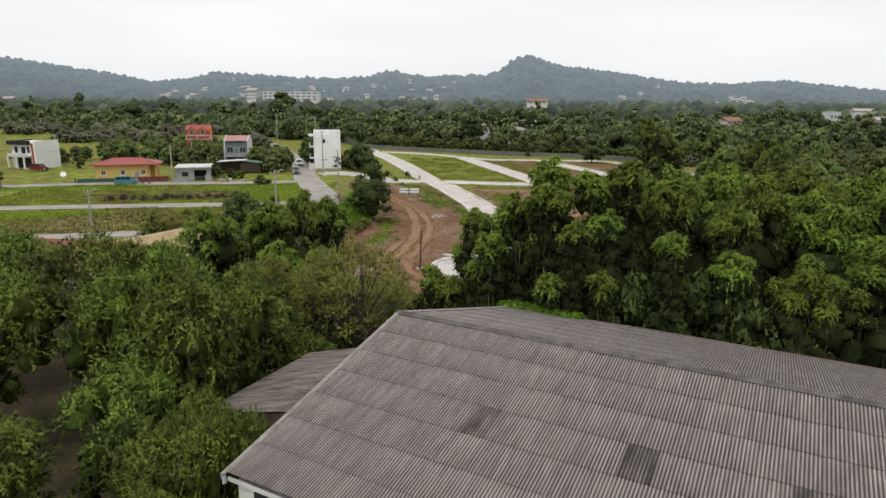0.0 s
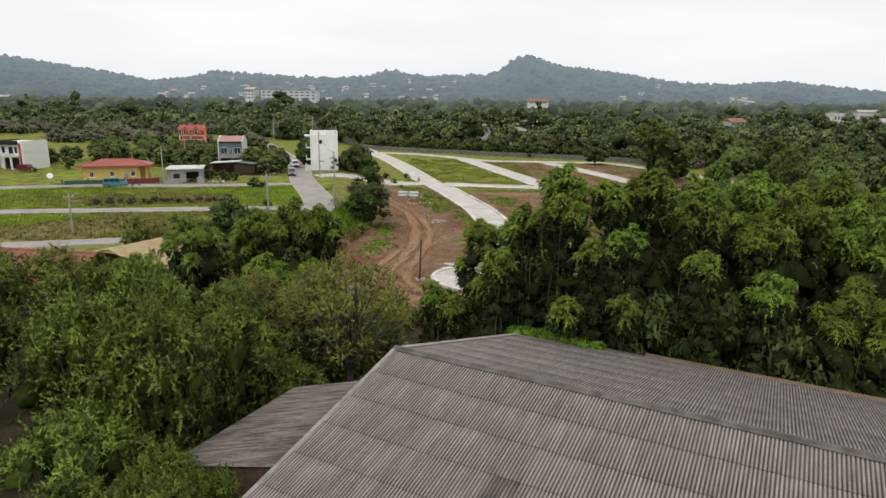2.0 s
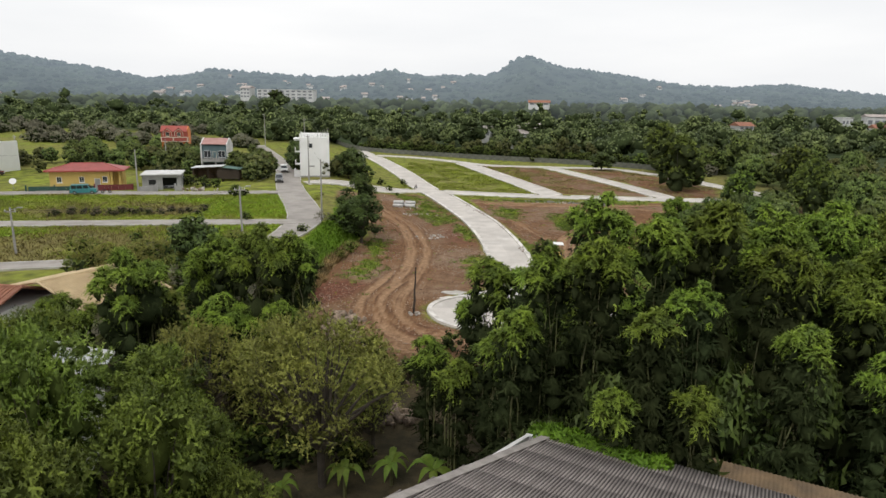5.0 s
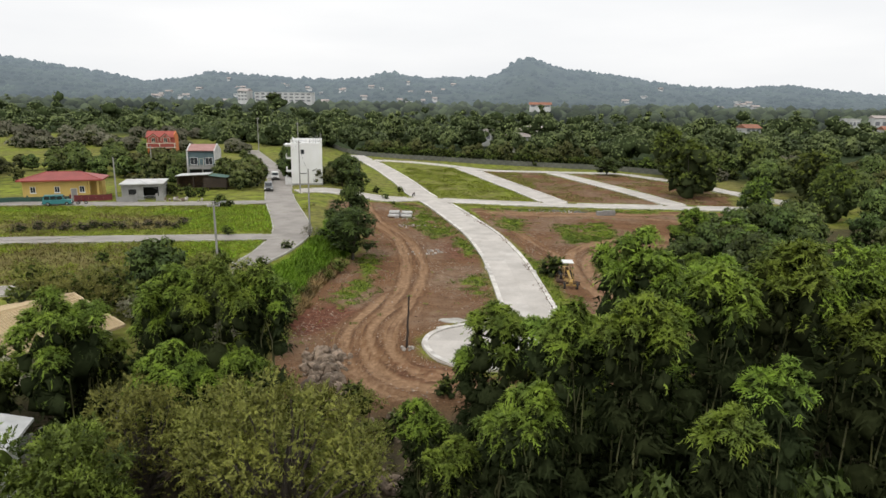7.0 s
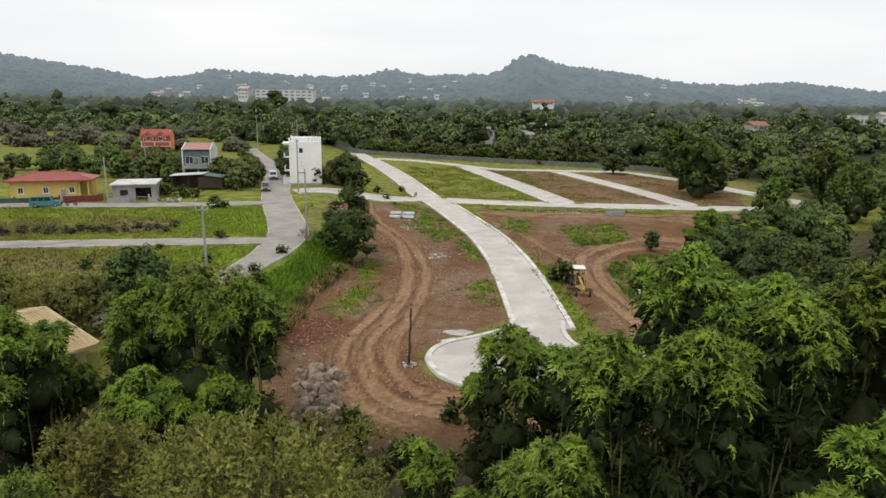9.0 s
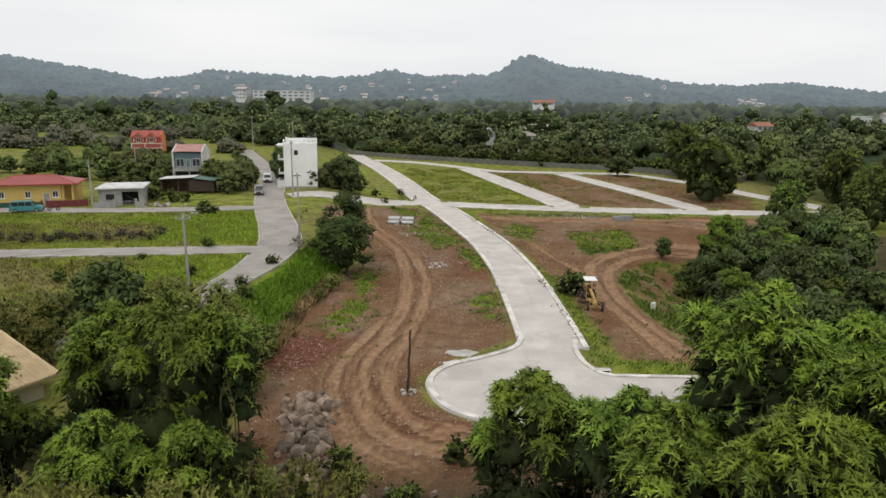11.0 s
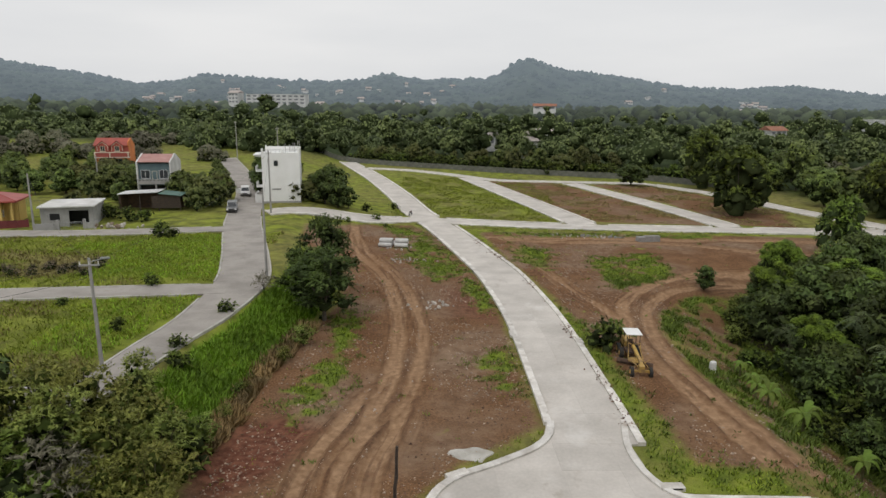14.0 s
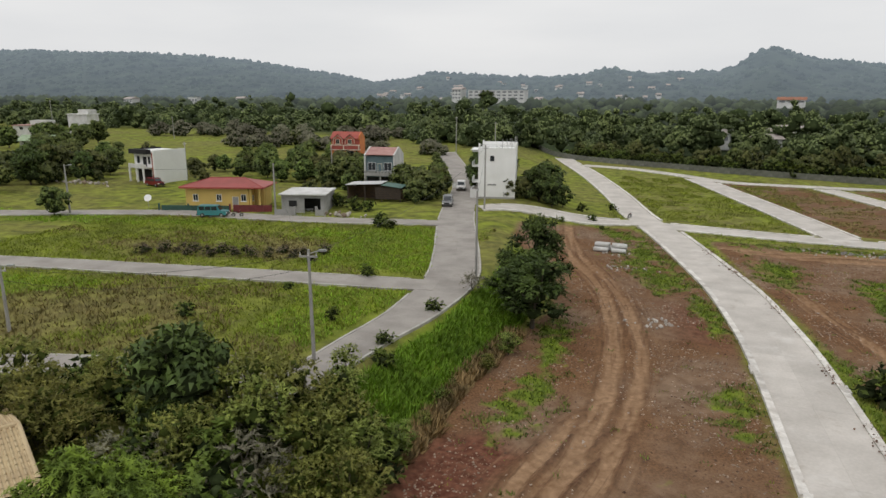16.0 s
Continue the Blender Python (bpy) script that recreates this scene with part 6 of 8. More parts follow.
# loose stones and clods on the graded soil
def litter_stones(name, n, x0, x1, y0, y1, want, s0, s1, material, label, seed):
    r = np.random.RandomState(seed)
    xs_, ys_ = r.uniform(x0, x1, n), r.uniform(y0, y1, n)
    good = want(xs_, ys_) & ~road_cover(xs_, ys_, 0.1)
    xs_, ys_ = xs_[good], ys_[good]
    i = np.clip(np.searchsorted(gx, xs_) - 1, 0, nxg - 2)
    j = np.clip(np.searchsorted(gy, ys_) - 1, 0, nyg - 2)
    zs_ = Z.reshape(GX.shape)[j, i]
    k = len(xs_)
    octa = np.array([(1, 0, 0), (-1, 0, 0), (0, 1, 0), (0, -1, 0), (0, 0, 0.8), (0, 0, -0.8)], float)
    of = np.array([(0, 2, 4), (2, 1, 4), (1, 3, 4), (3, 0, 4)])
    size = s0 + (s1 - s0) * r.uniform(size=k) ** 3
    an = r.uniform(0, 6.28, k)
    v = octa[None] * size[:, None, None] * r.uniform(0.6, 1.4, (k, 6, 3))
    c, sn = np.cos(an)[:, None], np.sin(an)[:, None]
    v = np.stack([v[..., 0] * c - v[..., 1] * sn, v[..., 0] * sn + v[..., 1] * c, v[..., 2]], 2) + np.stack([xs_, ys_, zs_], 1)[:, None]
    f = (of[None] + (np.arange(k) * 6)[:, None, None]).reshape(-1, 3)
    return tagged(new(name, mesh_np(name, v.reshape(-1, 3), f, material)), label, "stones", kind="stuff")


M_PEBBLE = mat("pale_pebble", (0.40, 0.315, 0.240), (0.22, 0.160, 0.115), 2.0, 0.95, 0.0, 8, 0.2, island=0.4)
M_CLOD = mat("soil_clod", (0.190, 0.112, 0.070), (0.115, 0.062, 0.040), 2.0, 1.0, 0.0, 8, 0.3, island=0.4)
on_soil = lambda x, y: (soil_at(x, y) > 0.5) & (x > foot_x(y))
litter_stones("pebbles", 60000, -13, 33, 44, 140, lambda x, y: on_soil(x, y) & (fbm(x, y, 8, 71) + 0.6 * fbm(x, y, 2, 74) > -0.05) & (track_at(x, y) < 0.5), 0.02, 0.11, M_PEBBLE, "scattered pale pebbles on the bare soil", 1)
litter_stones("soil_clods", 26000, -13, 33, 44, 140, lambda x, y: on_soil(x, y) & (track_at(x, y) < 0.3), 0.03, 0.12, M_CLOD, "crumbled brown soil clods", 2)


# ---- warehouse with corrugated roof ----
def corrugated(width, length, waves, amp, per=4):
    """A corrugated sheet: width along x, length along -y, with its own thickness at the edges."""
    xs = np.linspace(0, width, waves * per + 1)
    zs = amp * np.cos(np.linspace(0, 2 * math.pi * waves, waves * per + 1))
    k = len(xs)
    rows = [(0.0, 0.0), (-length, 0.0), (-length, -0.03), (0.0, -0.03)]
    v = np.concatenate([np.column_stack([xs, np.full(k, y), zs + dz]) for y, dz in rows])
    f = [(a * k + i, a * k + i + 1, ((a + 1) % 4) * k + i + 1, ((a + 1) % 4) * k + i) for a in (0, 1, 2) for i in range(k - 1)]
    return v, np.array(f)


TURN = radians(-30.5)
WH = Matrix.Translation((-1.5, 8.65, 0)) @ Matrix.Rotation(TURN, 4, "Z")
RIDGE_Z, SLOPE, HALF, LONG = 9.68, math.atan(0.235), 12.5, 34.0
warehouse = thing("warehouse", WH, "long warehouse with weathered grey corrugated fibre-cement roof", "warehouse")
wall_h = RIDGE_Z - HALF * 0.235 - 0.25
bm = boxes((0.35, LONG, -HALF + 0.4, -HALF + 0.6, -3, wall_h), (0.35, LONG, HALF - 0.6, HALF - 0.4, -3, wall_h),
           (LONG - 0.2, LONG, -HALF + 0.6, HALF - 0.6, -3, wall_h))
part("side_wall", bm, M_OFFWHITE, warehouse)
bm = prism(bmesh.new(), [(-HALF + 0.6, -3), (HALF - 0.6, -3), (HALF - 0.6, wall_h), (0, RIDGE_Z - 0.3), (-HALF + 0.6, wall_h)], 0.35, 0.55, "x")
part("gable_wall", bm, M_OFFWHITE, warehouse)
for i in range(5):
    x = 1.2 + i * 6.5
    # a near-black panel on the wall paints the shade of an opening
    part("clerestory_opening", boxes((x, x + 4.6, -HALF + 0.36, -HALF + 0.41, wall_h - 1.5, wall_h - 0.25)), M_DARK, warehouse)
part("fascia", boxes((-0.06, 0.0, -HALF * 1.0, -HALF + 0.15, wall_h - 0.1, wall_h + 0.24), (0, LONG, -HALF + 0.2, -HALF + 0.26, wall_h - 0.05, wall_h + 0.12)),
     M_OFFWHITE, warehouse)
SHEET_W, PITCH, COURSE = 1.05, 0.15, 1.786
SHEET_WAVES = 9
WAVE = SHEET_W / 8
sv, sf = corrugated(WAVE * 9, COURSE + 0.14, SHEET_WAVES, 0.027, 6)


def with_valleys(me_, amp, count):
    a = me_.attributes.new("valley", "FLOAT", "POINT")
    # valley dirt and shade; the cut edge's shadow line is painted on too
    wave = np.clip((-np.round(np.cos(np.linspace(0, 2 * math.pi * SHEET_WAVES, SHEET_WAVES * 6 + 1)), 6) + 0.5) / 1.2, 0, 1)
    a.data.foreach_set("value", np.tile(np.concatenate([wave, wave, np.ones(2 * len(wave))]), count).astype(np.float32))
    return me_


sheet_me = with_valleys(mesh_np("roof_sheet", sv, sf, M_ROOF, True), 0.03, 1)
sheet_dark = with_valleys(mesh_np("roof_sheet_dark", sv, sf, M_ROOF_DARK, True), 0.03, 1)
DARK_S = {(7, 3), (13, 3), (18, 3)}
HALF_DARK = random.Random(12)
rest_v, rest_f, count = [], [], 0
for side in (-1, 1):
    for c in range(7):
        for k in range(33):
            lean = WAVE * round(0.14 * c * COURSE / WAVE) if side == 1 else 0.0
            x = k * SHEET_W + lean - 0.05
            if x > LONG:
                continue
            yy, zz = c * COURSE, RIDGE_Z + 0.03 - c * COURSE * math.sin(SLOPE)
            jit = HALF_DARK.uniform(-0.003, 0.003) + 0.006 * (k % 2)
            m = (Matrix.Translation((x, 0, RIDGE_Z)) @ Matrix.Rotation(SLOPE if side == -1 else -SLOPE, 4, "X"))
            if side == -1:
                m = m @ Matrix.Translation((0, -c * COURSE, 0.02 + jit)) @ Matrix.Rotation(radians(-1.2), 4, "X")
            else:
                m = m @ Matrix.Translation((WAVE * 9, c * COURSE, 0.02 + jit)) @ Matrix.Rotation(math.pi, 4, "Z") @ Matrix.Rotation(radians(-0.25), 4, "X")
            if k < 21:
                dark = side == -1 and (k, c) in DARK_S
                ob = new("roof_sheet", sheet_dark if dark else sheet_me)
                ob.parent = warehouse
                ob.matrix_local = m
                count += 1
            else:
                mm = np.array(m)
                rest_v.append(sv @ mm[:3, :3].T + mm[:3, 3])
                rest_f.append(sf + len(sv) * len(rest_f))
rest = tagged(new("roof_sheets", with_valleys(mesh_np("roof_sheets", np.concatenate(rest_v), np.concatenate(rest_f), M_ROOF, True), 0.03, len(rest_v))), kind="stuff")
rest.parent = warehouse
for k in range(29):
    bm = bmesh.new()
    x0, x1 = k * 1.2 - 0.12, k * 1.2 + 1.16
    prof = [(-0.24, -0.02), (-0.11, 0.03), (-0.08, 0.08), (0, 0.105), (0.08, 0.08), (0.11, 0.03), (0.24, -0.02), (0.24, -0.04), (0, 0.07), (-0.24, -0.04)]
    prism(bm, [(a, RIDGE_Z + 0.055 + z + 0.006 * (k % 2)) for a, z in prof], x0, x1, "x")
    part("ridge_cap", bm, M_RIDGE, warehouse)
for side in (-1, 1):
    # flat barge strip along each half of the west gable
    e0, e1 = (0.0, RIDGE_Z), (0.14 * HALF if side == 1 else 0.0, RIDGE_Z - HALF * 0.235)
    bm = bmesh.new()
    ring = []
    for (x0, z0), yy in ((e0, 0.0), (e1, side * HALF)):
        ring.append([bm.verts.new((x0 + dx, yy, z0 + dz)) for dx, dz in ((-0.13, -0.16), (-0.13, 0.10), (0.26 if side == 1 else 0.06, 0.10), (0.26 if side == 1 else 0.06, 0.07), (-0.09, 0.05), (-0.09, -0.16))])
    for q in range(6):
        bm.faces.new((ring[0][q], ring[0][(q + 1) % 6], ring[1][(q + 1) % 6], ring[1][q]))
    bm.faces.new(ring[0])
    bm.faces.new(ring[1][::-1])
    bmesh.ops.recalc_face_normals(bm, faces=bm.faces[:])
    part("barge_board", bm, M_ROOF_PLAIN, warehouse)

# creeper over the north-west eave
rng = np.random.RandomState(5)
cl = [(1.3 + 5.0 * t, HALF - 0.9 - 0.2 * t + rng.uniform(-0.25, 0.3), RIDGE_Z - (HALF - 0.9) * 0.235 + 0.12, 0.55, 0.5, 0.25) for t in np.linspace(0, 1, 12)]
v, f, nn = leaf_cloud(rng, 3200, cl, 0.20, 0.16, 0.1)
vine = tagged(new("creeper", mesh_np("creeper", v, f, L_VINE, normals=nn)), "bright green creeper spilling over the roof eave", "creeper")
vine.matrix_world = WH
# low lean-to roof with fallen leaves, beyond the north eave
lean = thing("lean_to", WH, "low brown leaf-littered lean-to roof below the eave", "shed")
v, f = corrugated(27.0, 3.6, 150, 0.022)
M_LITTER = mat("leaf_littered_sheet", (0.22, 0.15, 0.085), (0.13, 0.095, 0.06), 0.9, 0.95, 0.4, 10, 0.3)
ob = new("roof", mesh_np("lean_roof", v, f, M_LITTER, True))
ob.parent = lean
ob.matrix_local = Matrix.Translation((6.5, HALF + 3.4, 5.6)) @ Matrix.Rotation(radians(6), 4, "X")
part("wall", boxes((6.8, 33.2, HALF + 3.0, HALF + 3.15, -3, 5.5)), M_CEMENT, lean)

# annexe west of the warehouse, mono-pitch roof falling west
annexe = thing("annexe", Matrix(), "low annexe with dark weathered corrugated roof under trees", "shed")
NE, NW, SW, SE = Vector((-2.6, 14.4, 5.55)), Vector((-7.6, 14.3, 5.05)), Vector((-11.9, 6.8, 4.8)), Vector((-6.6, 5.6, 5.45))
va, nf = [], 300
for i in range(nf + 1):
    t = i / nf
    e, w = NE.lerp(SE, t), NW.lerp(SW, t)
    dz = 0.03 * math.cos(2 * math.pi * t * nf / 4)
    va += [(e.x, e.y, e.z + dz), (w.x, w.y, w.z + dz)]
fa = [(2 * i, 2 * i + 1, 2 * i + 3, 2 * i + 2) for i in range(nf)]
an_roof = new("roof", mesh_np("annexe_roof", va, np.array(fa), M_RUST_ROOF, True))
an_roof.parent = annexe
sol = an_roof.modifiers.new("thickness", "SOLIDIFY")
sol.thickness = 0.015
bm = bmesh.new()
for a, b in ((NE, NW), (NW, SW), (SW, SE)):
    ins = lambda p: Vector((p.x * 0.96 - 0.33, p.y * 0.96 + 0.35, p.z - 0.15))
    p, q = ins(a), ins(b)
    vs = [bm.verts.new(c) for c in ((p.x, p.y, -3), (q.x, q.y, -3), q, p)]
    bm.faces.new(vs)
wl_ob = part("wall", bm, M_RUSTY, annexe)
s2 = wl_ob.modifiers.new("thickness", "SOLIDIFY")
s2.thickness = 0.15


# ---- houses ----
def window(parent, x, z, w, h, frame_mat=None, pane_mat=None, face="S", at=0.0, bars=1, sill=False):
    """A window on a wall face: S at y=at looks to -y, E at x=at looks to +x, W to -x."""
    frame_mat, pane_mat = frame_mat or M_WHITE, pane_mat or M_GLASS
    def spec(a0, a1, d0, d1, z0, z1):
        if face == "S":
            return (a0, a1, at - d1, at - d0, z0, z1)
        return (at + d0, at + d1, a0, a1, z0, z1) if face == "E" else (at - d1, at - d0, a0, a1, z0, z1)
    t = 0.07
    sp = [spec(x - w / 2, x - w / 2 + t, 0.004, 0.07, z, z + h), spec(x + w / 2 - t, x + w / 2, 0.004, 0.07, z, z + h),
          spec(x - w / 2 + t, x + w / 2 - t, 0.004, 0.07, z + h - t, z + h), spec(x - w / 2 + t, x + w / 2 - t, 0.004, 0.07, z, z + t)]
    for i in range(bars):
        c = x - w / 2 + w * (i + 1) / (bars + 1)
        sp.append(spec(c - 0.025, c + 0.025, 0.004, 0.055, z + t, z + h - t))
    fr = part("window", boxes(*sp), frame_mat, parent)
    part("pane", boxes(spec(x - w / 2 + 0.03, x + w / 2 - 0.03, 0.003, 0.03, z + 0.03, z + h - 0.03)), pane_mat, fr)
    if sill:
        part("sill", boxes(spec(x - w / 2 - 0.1, x + w / 2 + 0.1, 0.003, 0.16, z - 0.1, z - 0.002)), frame_mat, fr)
    return fr


def door(parent, x, z, w, h, material, face="S", at=0.0):
    def spec(a0, a1, d0, d1, z0, z1):
        if face == "S":
            return (a0, a1, at - d1, at - d0, z0, z1)
        return (at + d0, at + d1, a0, a1, z0, z1) if face == "E" else (at - d1, at - d0, a0, a1, z0, z1)
    d = part("door", boxes(spec(x - w / 2, x + w / 2, 0.004, 0.06, z, z + h)), material, parent)
    part("frame", boxes(spec(x - w / 2 - 0.08, x - w / 2, 0.003, 0.09, z, z + h + 0.08), spec(x + w / 2, x + w / 2 + 0.08, 0.003, 0.09, z, z + h + 0.08),
                        spec(x - w / 2, x + w / 2, 0.003, 0.09, z + h, z + h + 0.08)), M_CREAMTRIM, d)
    return d


def at(x, y, rz, dz=0.0, size=1.0):
    return Matrix.Translation((x, y, float(level(x, y)) + dz)) @ Matrix.Rotation(radians(rz), 4, "Z") @ Matrix.Diagonal((size, size, size, 1))


# tall white block house, still unfinished on top
h1 = thing("white_block_house", at(-26.7, 147.9, 9, 0.2), "narrow three-storey white house with roof deck and balconies", "house")
part("wall", boxes((-3.5, 3.5, 0, 9.5, -1.2, 9.0)), M_WHITE, h1)
part("plinth", boxes((-3.56, 3.56, -0.05, 9.55, -1.5, 0.15)), M_CEMENT, h1)
part("parapet", boxes((-3.5, 3.5, 0, 0.18, 9.0, 9.35), (3.32, 3.5, 0.18, 9.5, 9.0, 10.0), (-3.5, 3.32, 9.32, 9.5, 9.0, 10.0), (-3.5, -3.32, 0.18, 9.32, 9.0, 9.2)),
     M_WHITE, h1)
for x, y in ((-3.36, 0.14), (0.3, 0.14), (3.36, 0.14), (-3.36, 9.36)):
    part("roof_post", boxes((x - 0.16, x + 0.16, y - 0.13, y + 0.2, 9.35, 10.2)), M_WHITE, h1)
bm = bmesh.new()
for z in (9.65, 9.95):
    tube(bm, (-3.2, 0.15, z), (3.2, 0.15, z), 0.03, n=6)
for i in range(9):
    tube(bm, (-3.0 + i * 0.72, 0.15, 9.35), (-3.0 + i * 0.72, 0.15, 9.95), 0.02, n=5)
part("railing", bm, M_STEEL, h1)
for x, y, hh in ((0.8, 3.0, 1.9), (1.5, 6.0, 1.6), (2.6, 2.2, 2.1), (3.1, 5.0, 2.4), (3.3, 8.0, 2.2), (2.0, 8.6, 1.7)):
    part("starter_bar", tubes(((x, y, 9.0), (x, y, 9.0 + hh), 0.05)), M_CEMENT, h1)
for z in (2.9, 5.9, 8.7):
    b = part("balcony", boxes((-4.7, -3.504, 0.6, 4.2, z - 0.15, z)), M_WHITE, h1)
    part("balcony_front", boxes((-4.7, -4.58, 0.6, 4.2, z + 0.004, z + (0.85 if z < 8 else 0.2))), M_WHITE, b)
    if z < 8:
        window(h1, 2.4, z + 0.1, 2.2, 2.0, M_WHITE, M_GLASS, "W", -3.5)
part("awning", boxes((-5.0, -3.504, 0.2, 6.5, 8.85, 9.0)), M_WHITE, h1)
window(h1, -0.9, 6.9, 0.75, 1.0, M_DARK, M_GLASS, "S", 0, 0)
window(h1, -0.9, 2.35, 1.6, 0.24, M_CEMENT, M_GLASS, "S", 0, 0)
part("gate_wall", boxes((-5.0, -3.56, 0.2, 0.4, -0.6, 1.5), (-5.0, -4.8, 0.4, 6.0, -0.6, 1.5)), M_OFFWHITE, h1)

# yellow bungalow with red hipped roof, porch and painted fence
h2 = thing("yellow_bungalow", at(-67.9, 121.6, 16, 0.0), "yellow bungalow with red hipped roof and porch", "house")
part("wall", boxes((-6.6, 4.2, 0, 6.4, -0.6, 3.75)), M_YELLOW, h2)
part("porch_wall", boxes((4.2, 6.2, 2.8, 6.4, -0.6, 3.75)), M_YELLOW, h2)
for x, y in ((6.0, 0.1), (4.5, 0.1), (6.0, 2.3)):
    part("porch_column", boxes((x - 0.17, x + 0.17, y - 0.17, y + 0.17, -0.3, 3.7), (x - 0.24, x + 0.24, y - 0.24, y + 0.24, -0.3, 0.25)), M_YELLOW, h2)
part("porch_floor", boxes((4.2, 6.4, -0.2, 2.8, -0.6, 0.05)), M_CEMENT, h2)
bm = bmesh.new()
e, z0, z1 = 0.75, 3.75, 4.95
x0, x1, y0, y1 = -6.6 - e, 6.2 + e, -e, 6.4 + e
pts = [bm.verts.new(p) for p in ((x0, y0, z0), (x1, y0, z0), (x1, y1, z0), (x0, y1, z0), (x0 + 4.2, (y0 + y1) / 2, z1), (x1 - 4.2, (y0 + y1) / 2, z1))]
for f in ((0, 1, 5, 4), (1, 2, 5), (2, 3, 4, 5), (3, 0, 4), (3, 2, 1, 0)):
    bm.faces.new([pts[i] for i in f])
roof2 = part("roof", bm, M_REDROOF, h2)
part("fascia", boxes((x0, x1, y0 - 0.05, y0, z0 - 0.22, z0 + 0.02), (x1, x1 + 0.05, y0, y1, z0 - 0.22, z0 + 0.02), (x0 - 0.05, x0, y0, y1, z0 - 0.22, z0 + 0.02)),
     M_REDTRIM, roof2)
bm = bmesh.new()
for i in range(38):
    x = x0 + 0.3 + i * (x1 - x0 - 0.6) / 37
    run = min(1.0, (x - x0) / 4.2, (x1 - x) / 4.2)
    tube(bm, (x, y0, z0 + 0.02), (x, y0 + run * (y1 - y0) / 2, z0 + run * (z1 - z0) + 0.02), 0.025, n=4)
part("roof_rib", bm, M_REDROOF, roof2)
for a, b in (((x0, y0, z0), (x0 + 4.2, (y0 + y1) / 2, z1)), ((x1, y0, z0), (x1 - 4.2, (y0 + y1) / 2, z1)), ((x0 + 4.2, (y0 + y1) / 2, z1), (x1 - 4.2, (y0 + y1) / 2, z1))):
    part("ridge_roll", tubes((Vector(a) + Vector((0, 0, 0.03)), Vector(b) + Vector((0, 0, 0.03)), 0.08)), M_REDROOF, roof2)
for x in (-4.9, -0.9, 3.3):
    window(h2, x, 1.35, 0.9, 1.15, M_WHITE, M_GLASS, "S", 0, 1, True)
door(h2, 1.9, 0.0, 0.95, 2.05, M_CEMENT, "S", 0)
window(h2, 2.0, 1.0, 0.8, 1.1, M_WHITE, M_GLASS, "E", 4.2, 1, False)
fence = thing("painted_fence", at(-68.3, 121.3, 16), "low dark green and maroon painted boundary wall", "fence")
for i in range(7):
    x = -9.3 + i * 1.64
    part("green_panel", boxes((x, x + 1.6, -2.3, -2.18, -0.6, 0.95)), M_GREENF, fence)
for i in range(5):
    x = 2.75 + i * 1.25
    part("maroon_panel", boxes((x, x + 1.22, -2.3, -2.18, -0.6, 1.1)), M_MAROON, fence)
for x in (-9.7, -4.8, 2.2, 9.1):
    part("fence_post", boxes((x - 0.12, x + 0.12, -2.36, -2.12, -0.6, 1.25)), M_MAROON if x > 0 else M_GREENF, fence)
dish = thing("satellite_dish", at(-79.8, 117.2, 20), "white round satellite dish on a post", "dish")
part("post", tubes(((0, 0, -0.3), (0, 0, 1.7), 0.04)), M_STEEL, dish)
bm = bmesh.new()
bmesh.ops.create_cone(bm, cap_ends=True, segments=20, radius1=0.15, radius2=0.62, depth=0.16)
bmesh.ops.rotate(bm, cent=(0, 0, 0), matrix=Matrix.Rotation(radians(62), 3, "X"), verts=bm.verts)
bmesh.ops.translate(bm, vec=(0, 0, 1.9), verts=bm.verts)
part("bowl", bm, M_WHITE, dish)

# bare concrete bungalow under construction
h3 = thing("unfinished_bungalow", at(-53.6, 122.8, 15, 0.0), "unfinished grey cement bungalow with flat roof", "house")
part("wall", boxes((-3.6, 0.2, 0, 0.2, -0.5, 2.9), (2.9, 3.6, 0, 0.2, -0.5, 2.9), (0.2, 2.9, 0, 0.2, 2.35, 2.9), (3.4, 3.6, 0.2, 7.6, -0.5, 2.9),
                   (-3.6, -3.4, 0.2, 7.6, -0.5, 2.9), (-3.4, 3.4, 7.4, 7.6, -0.5, 2.9)), M_CEMENT, h3)
# near-black panel added behind the gap, its colour standing in for indoor shade
part("room_shade", boxes((-3.35, 3.35, 2.2, 2.3, -0.4, 2.85)), M_DARK, h3)
part("roof_slab", boxes((-3.9, 3.9, -0.5, 7.9, 2.904, 3.1)), M_OFFWHITE, h3)
window(h3, -1.7, 0.9, 1.5, 1.15, M_CEMENT, M_DARK, "S", 0, 0)
for s_ in ((-3.9, -0.6, -3.1, -2.95, -0.5, 1.0), (2.9, 4.1, -3.1, -2.95, -0.5, 1.0), (4.0, 4.1, -2.95, 0, -0.5, 0.9)):
    part("yard_wall", boxes(s_), M_CEMENT, h3)
for x in (-0.6, 2.9):
    part("gate_post", boxes((x - 0.18, x + 0.18, -3.2, -2.85, -0.5, 1.5)), M_CEMENT, h3)
bm = bmesh.new()
for i in range(15):
    tube(bm, (-0.35 + i * 0.22, -3.02, -0.1), (-0.35 + i * 0.22, -3.02, 1.15), 0.02, n=5)
for z in (0.0, 1.1):
    tube(bm, (-0.4, -3.02, z), (2.7, -3.02, z), 0.025, n=5)
part("gate", bm, M_STEEL, h3)

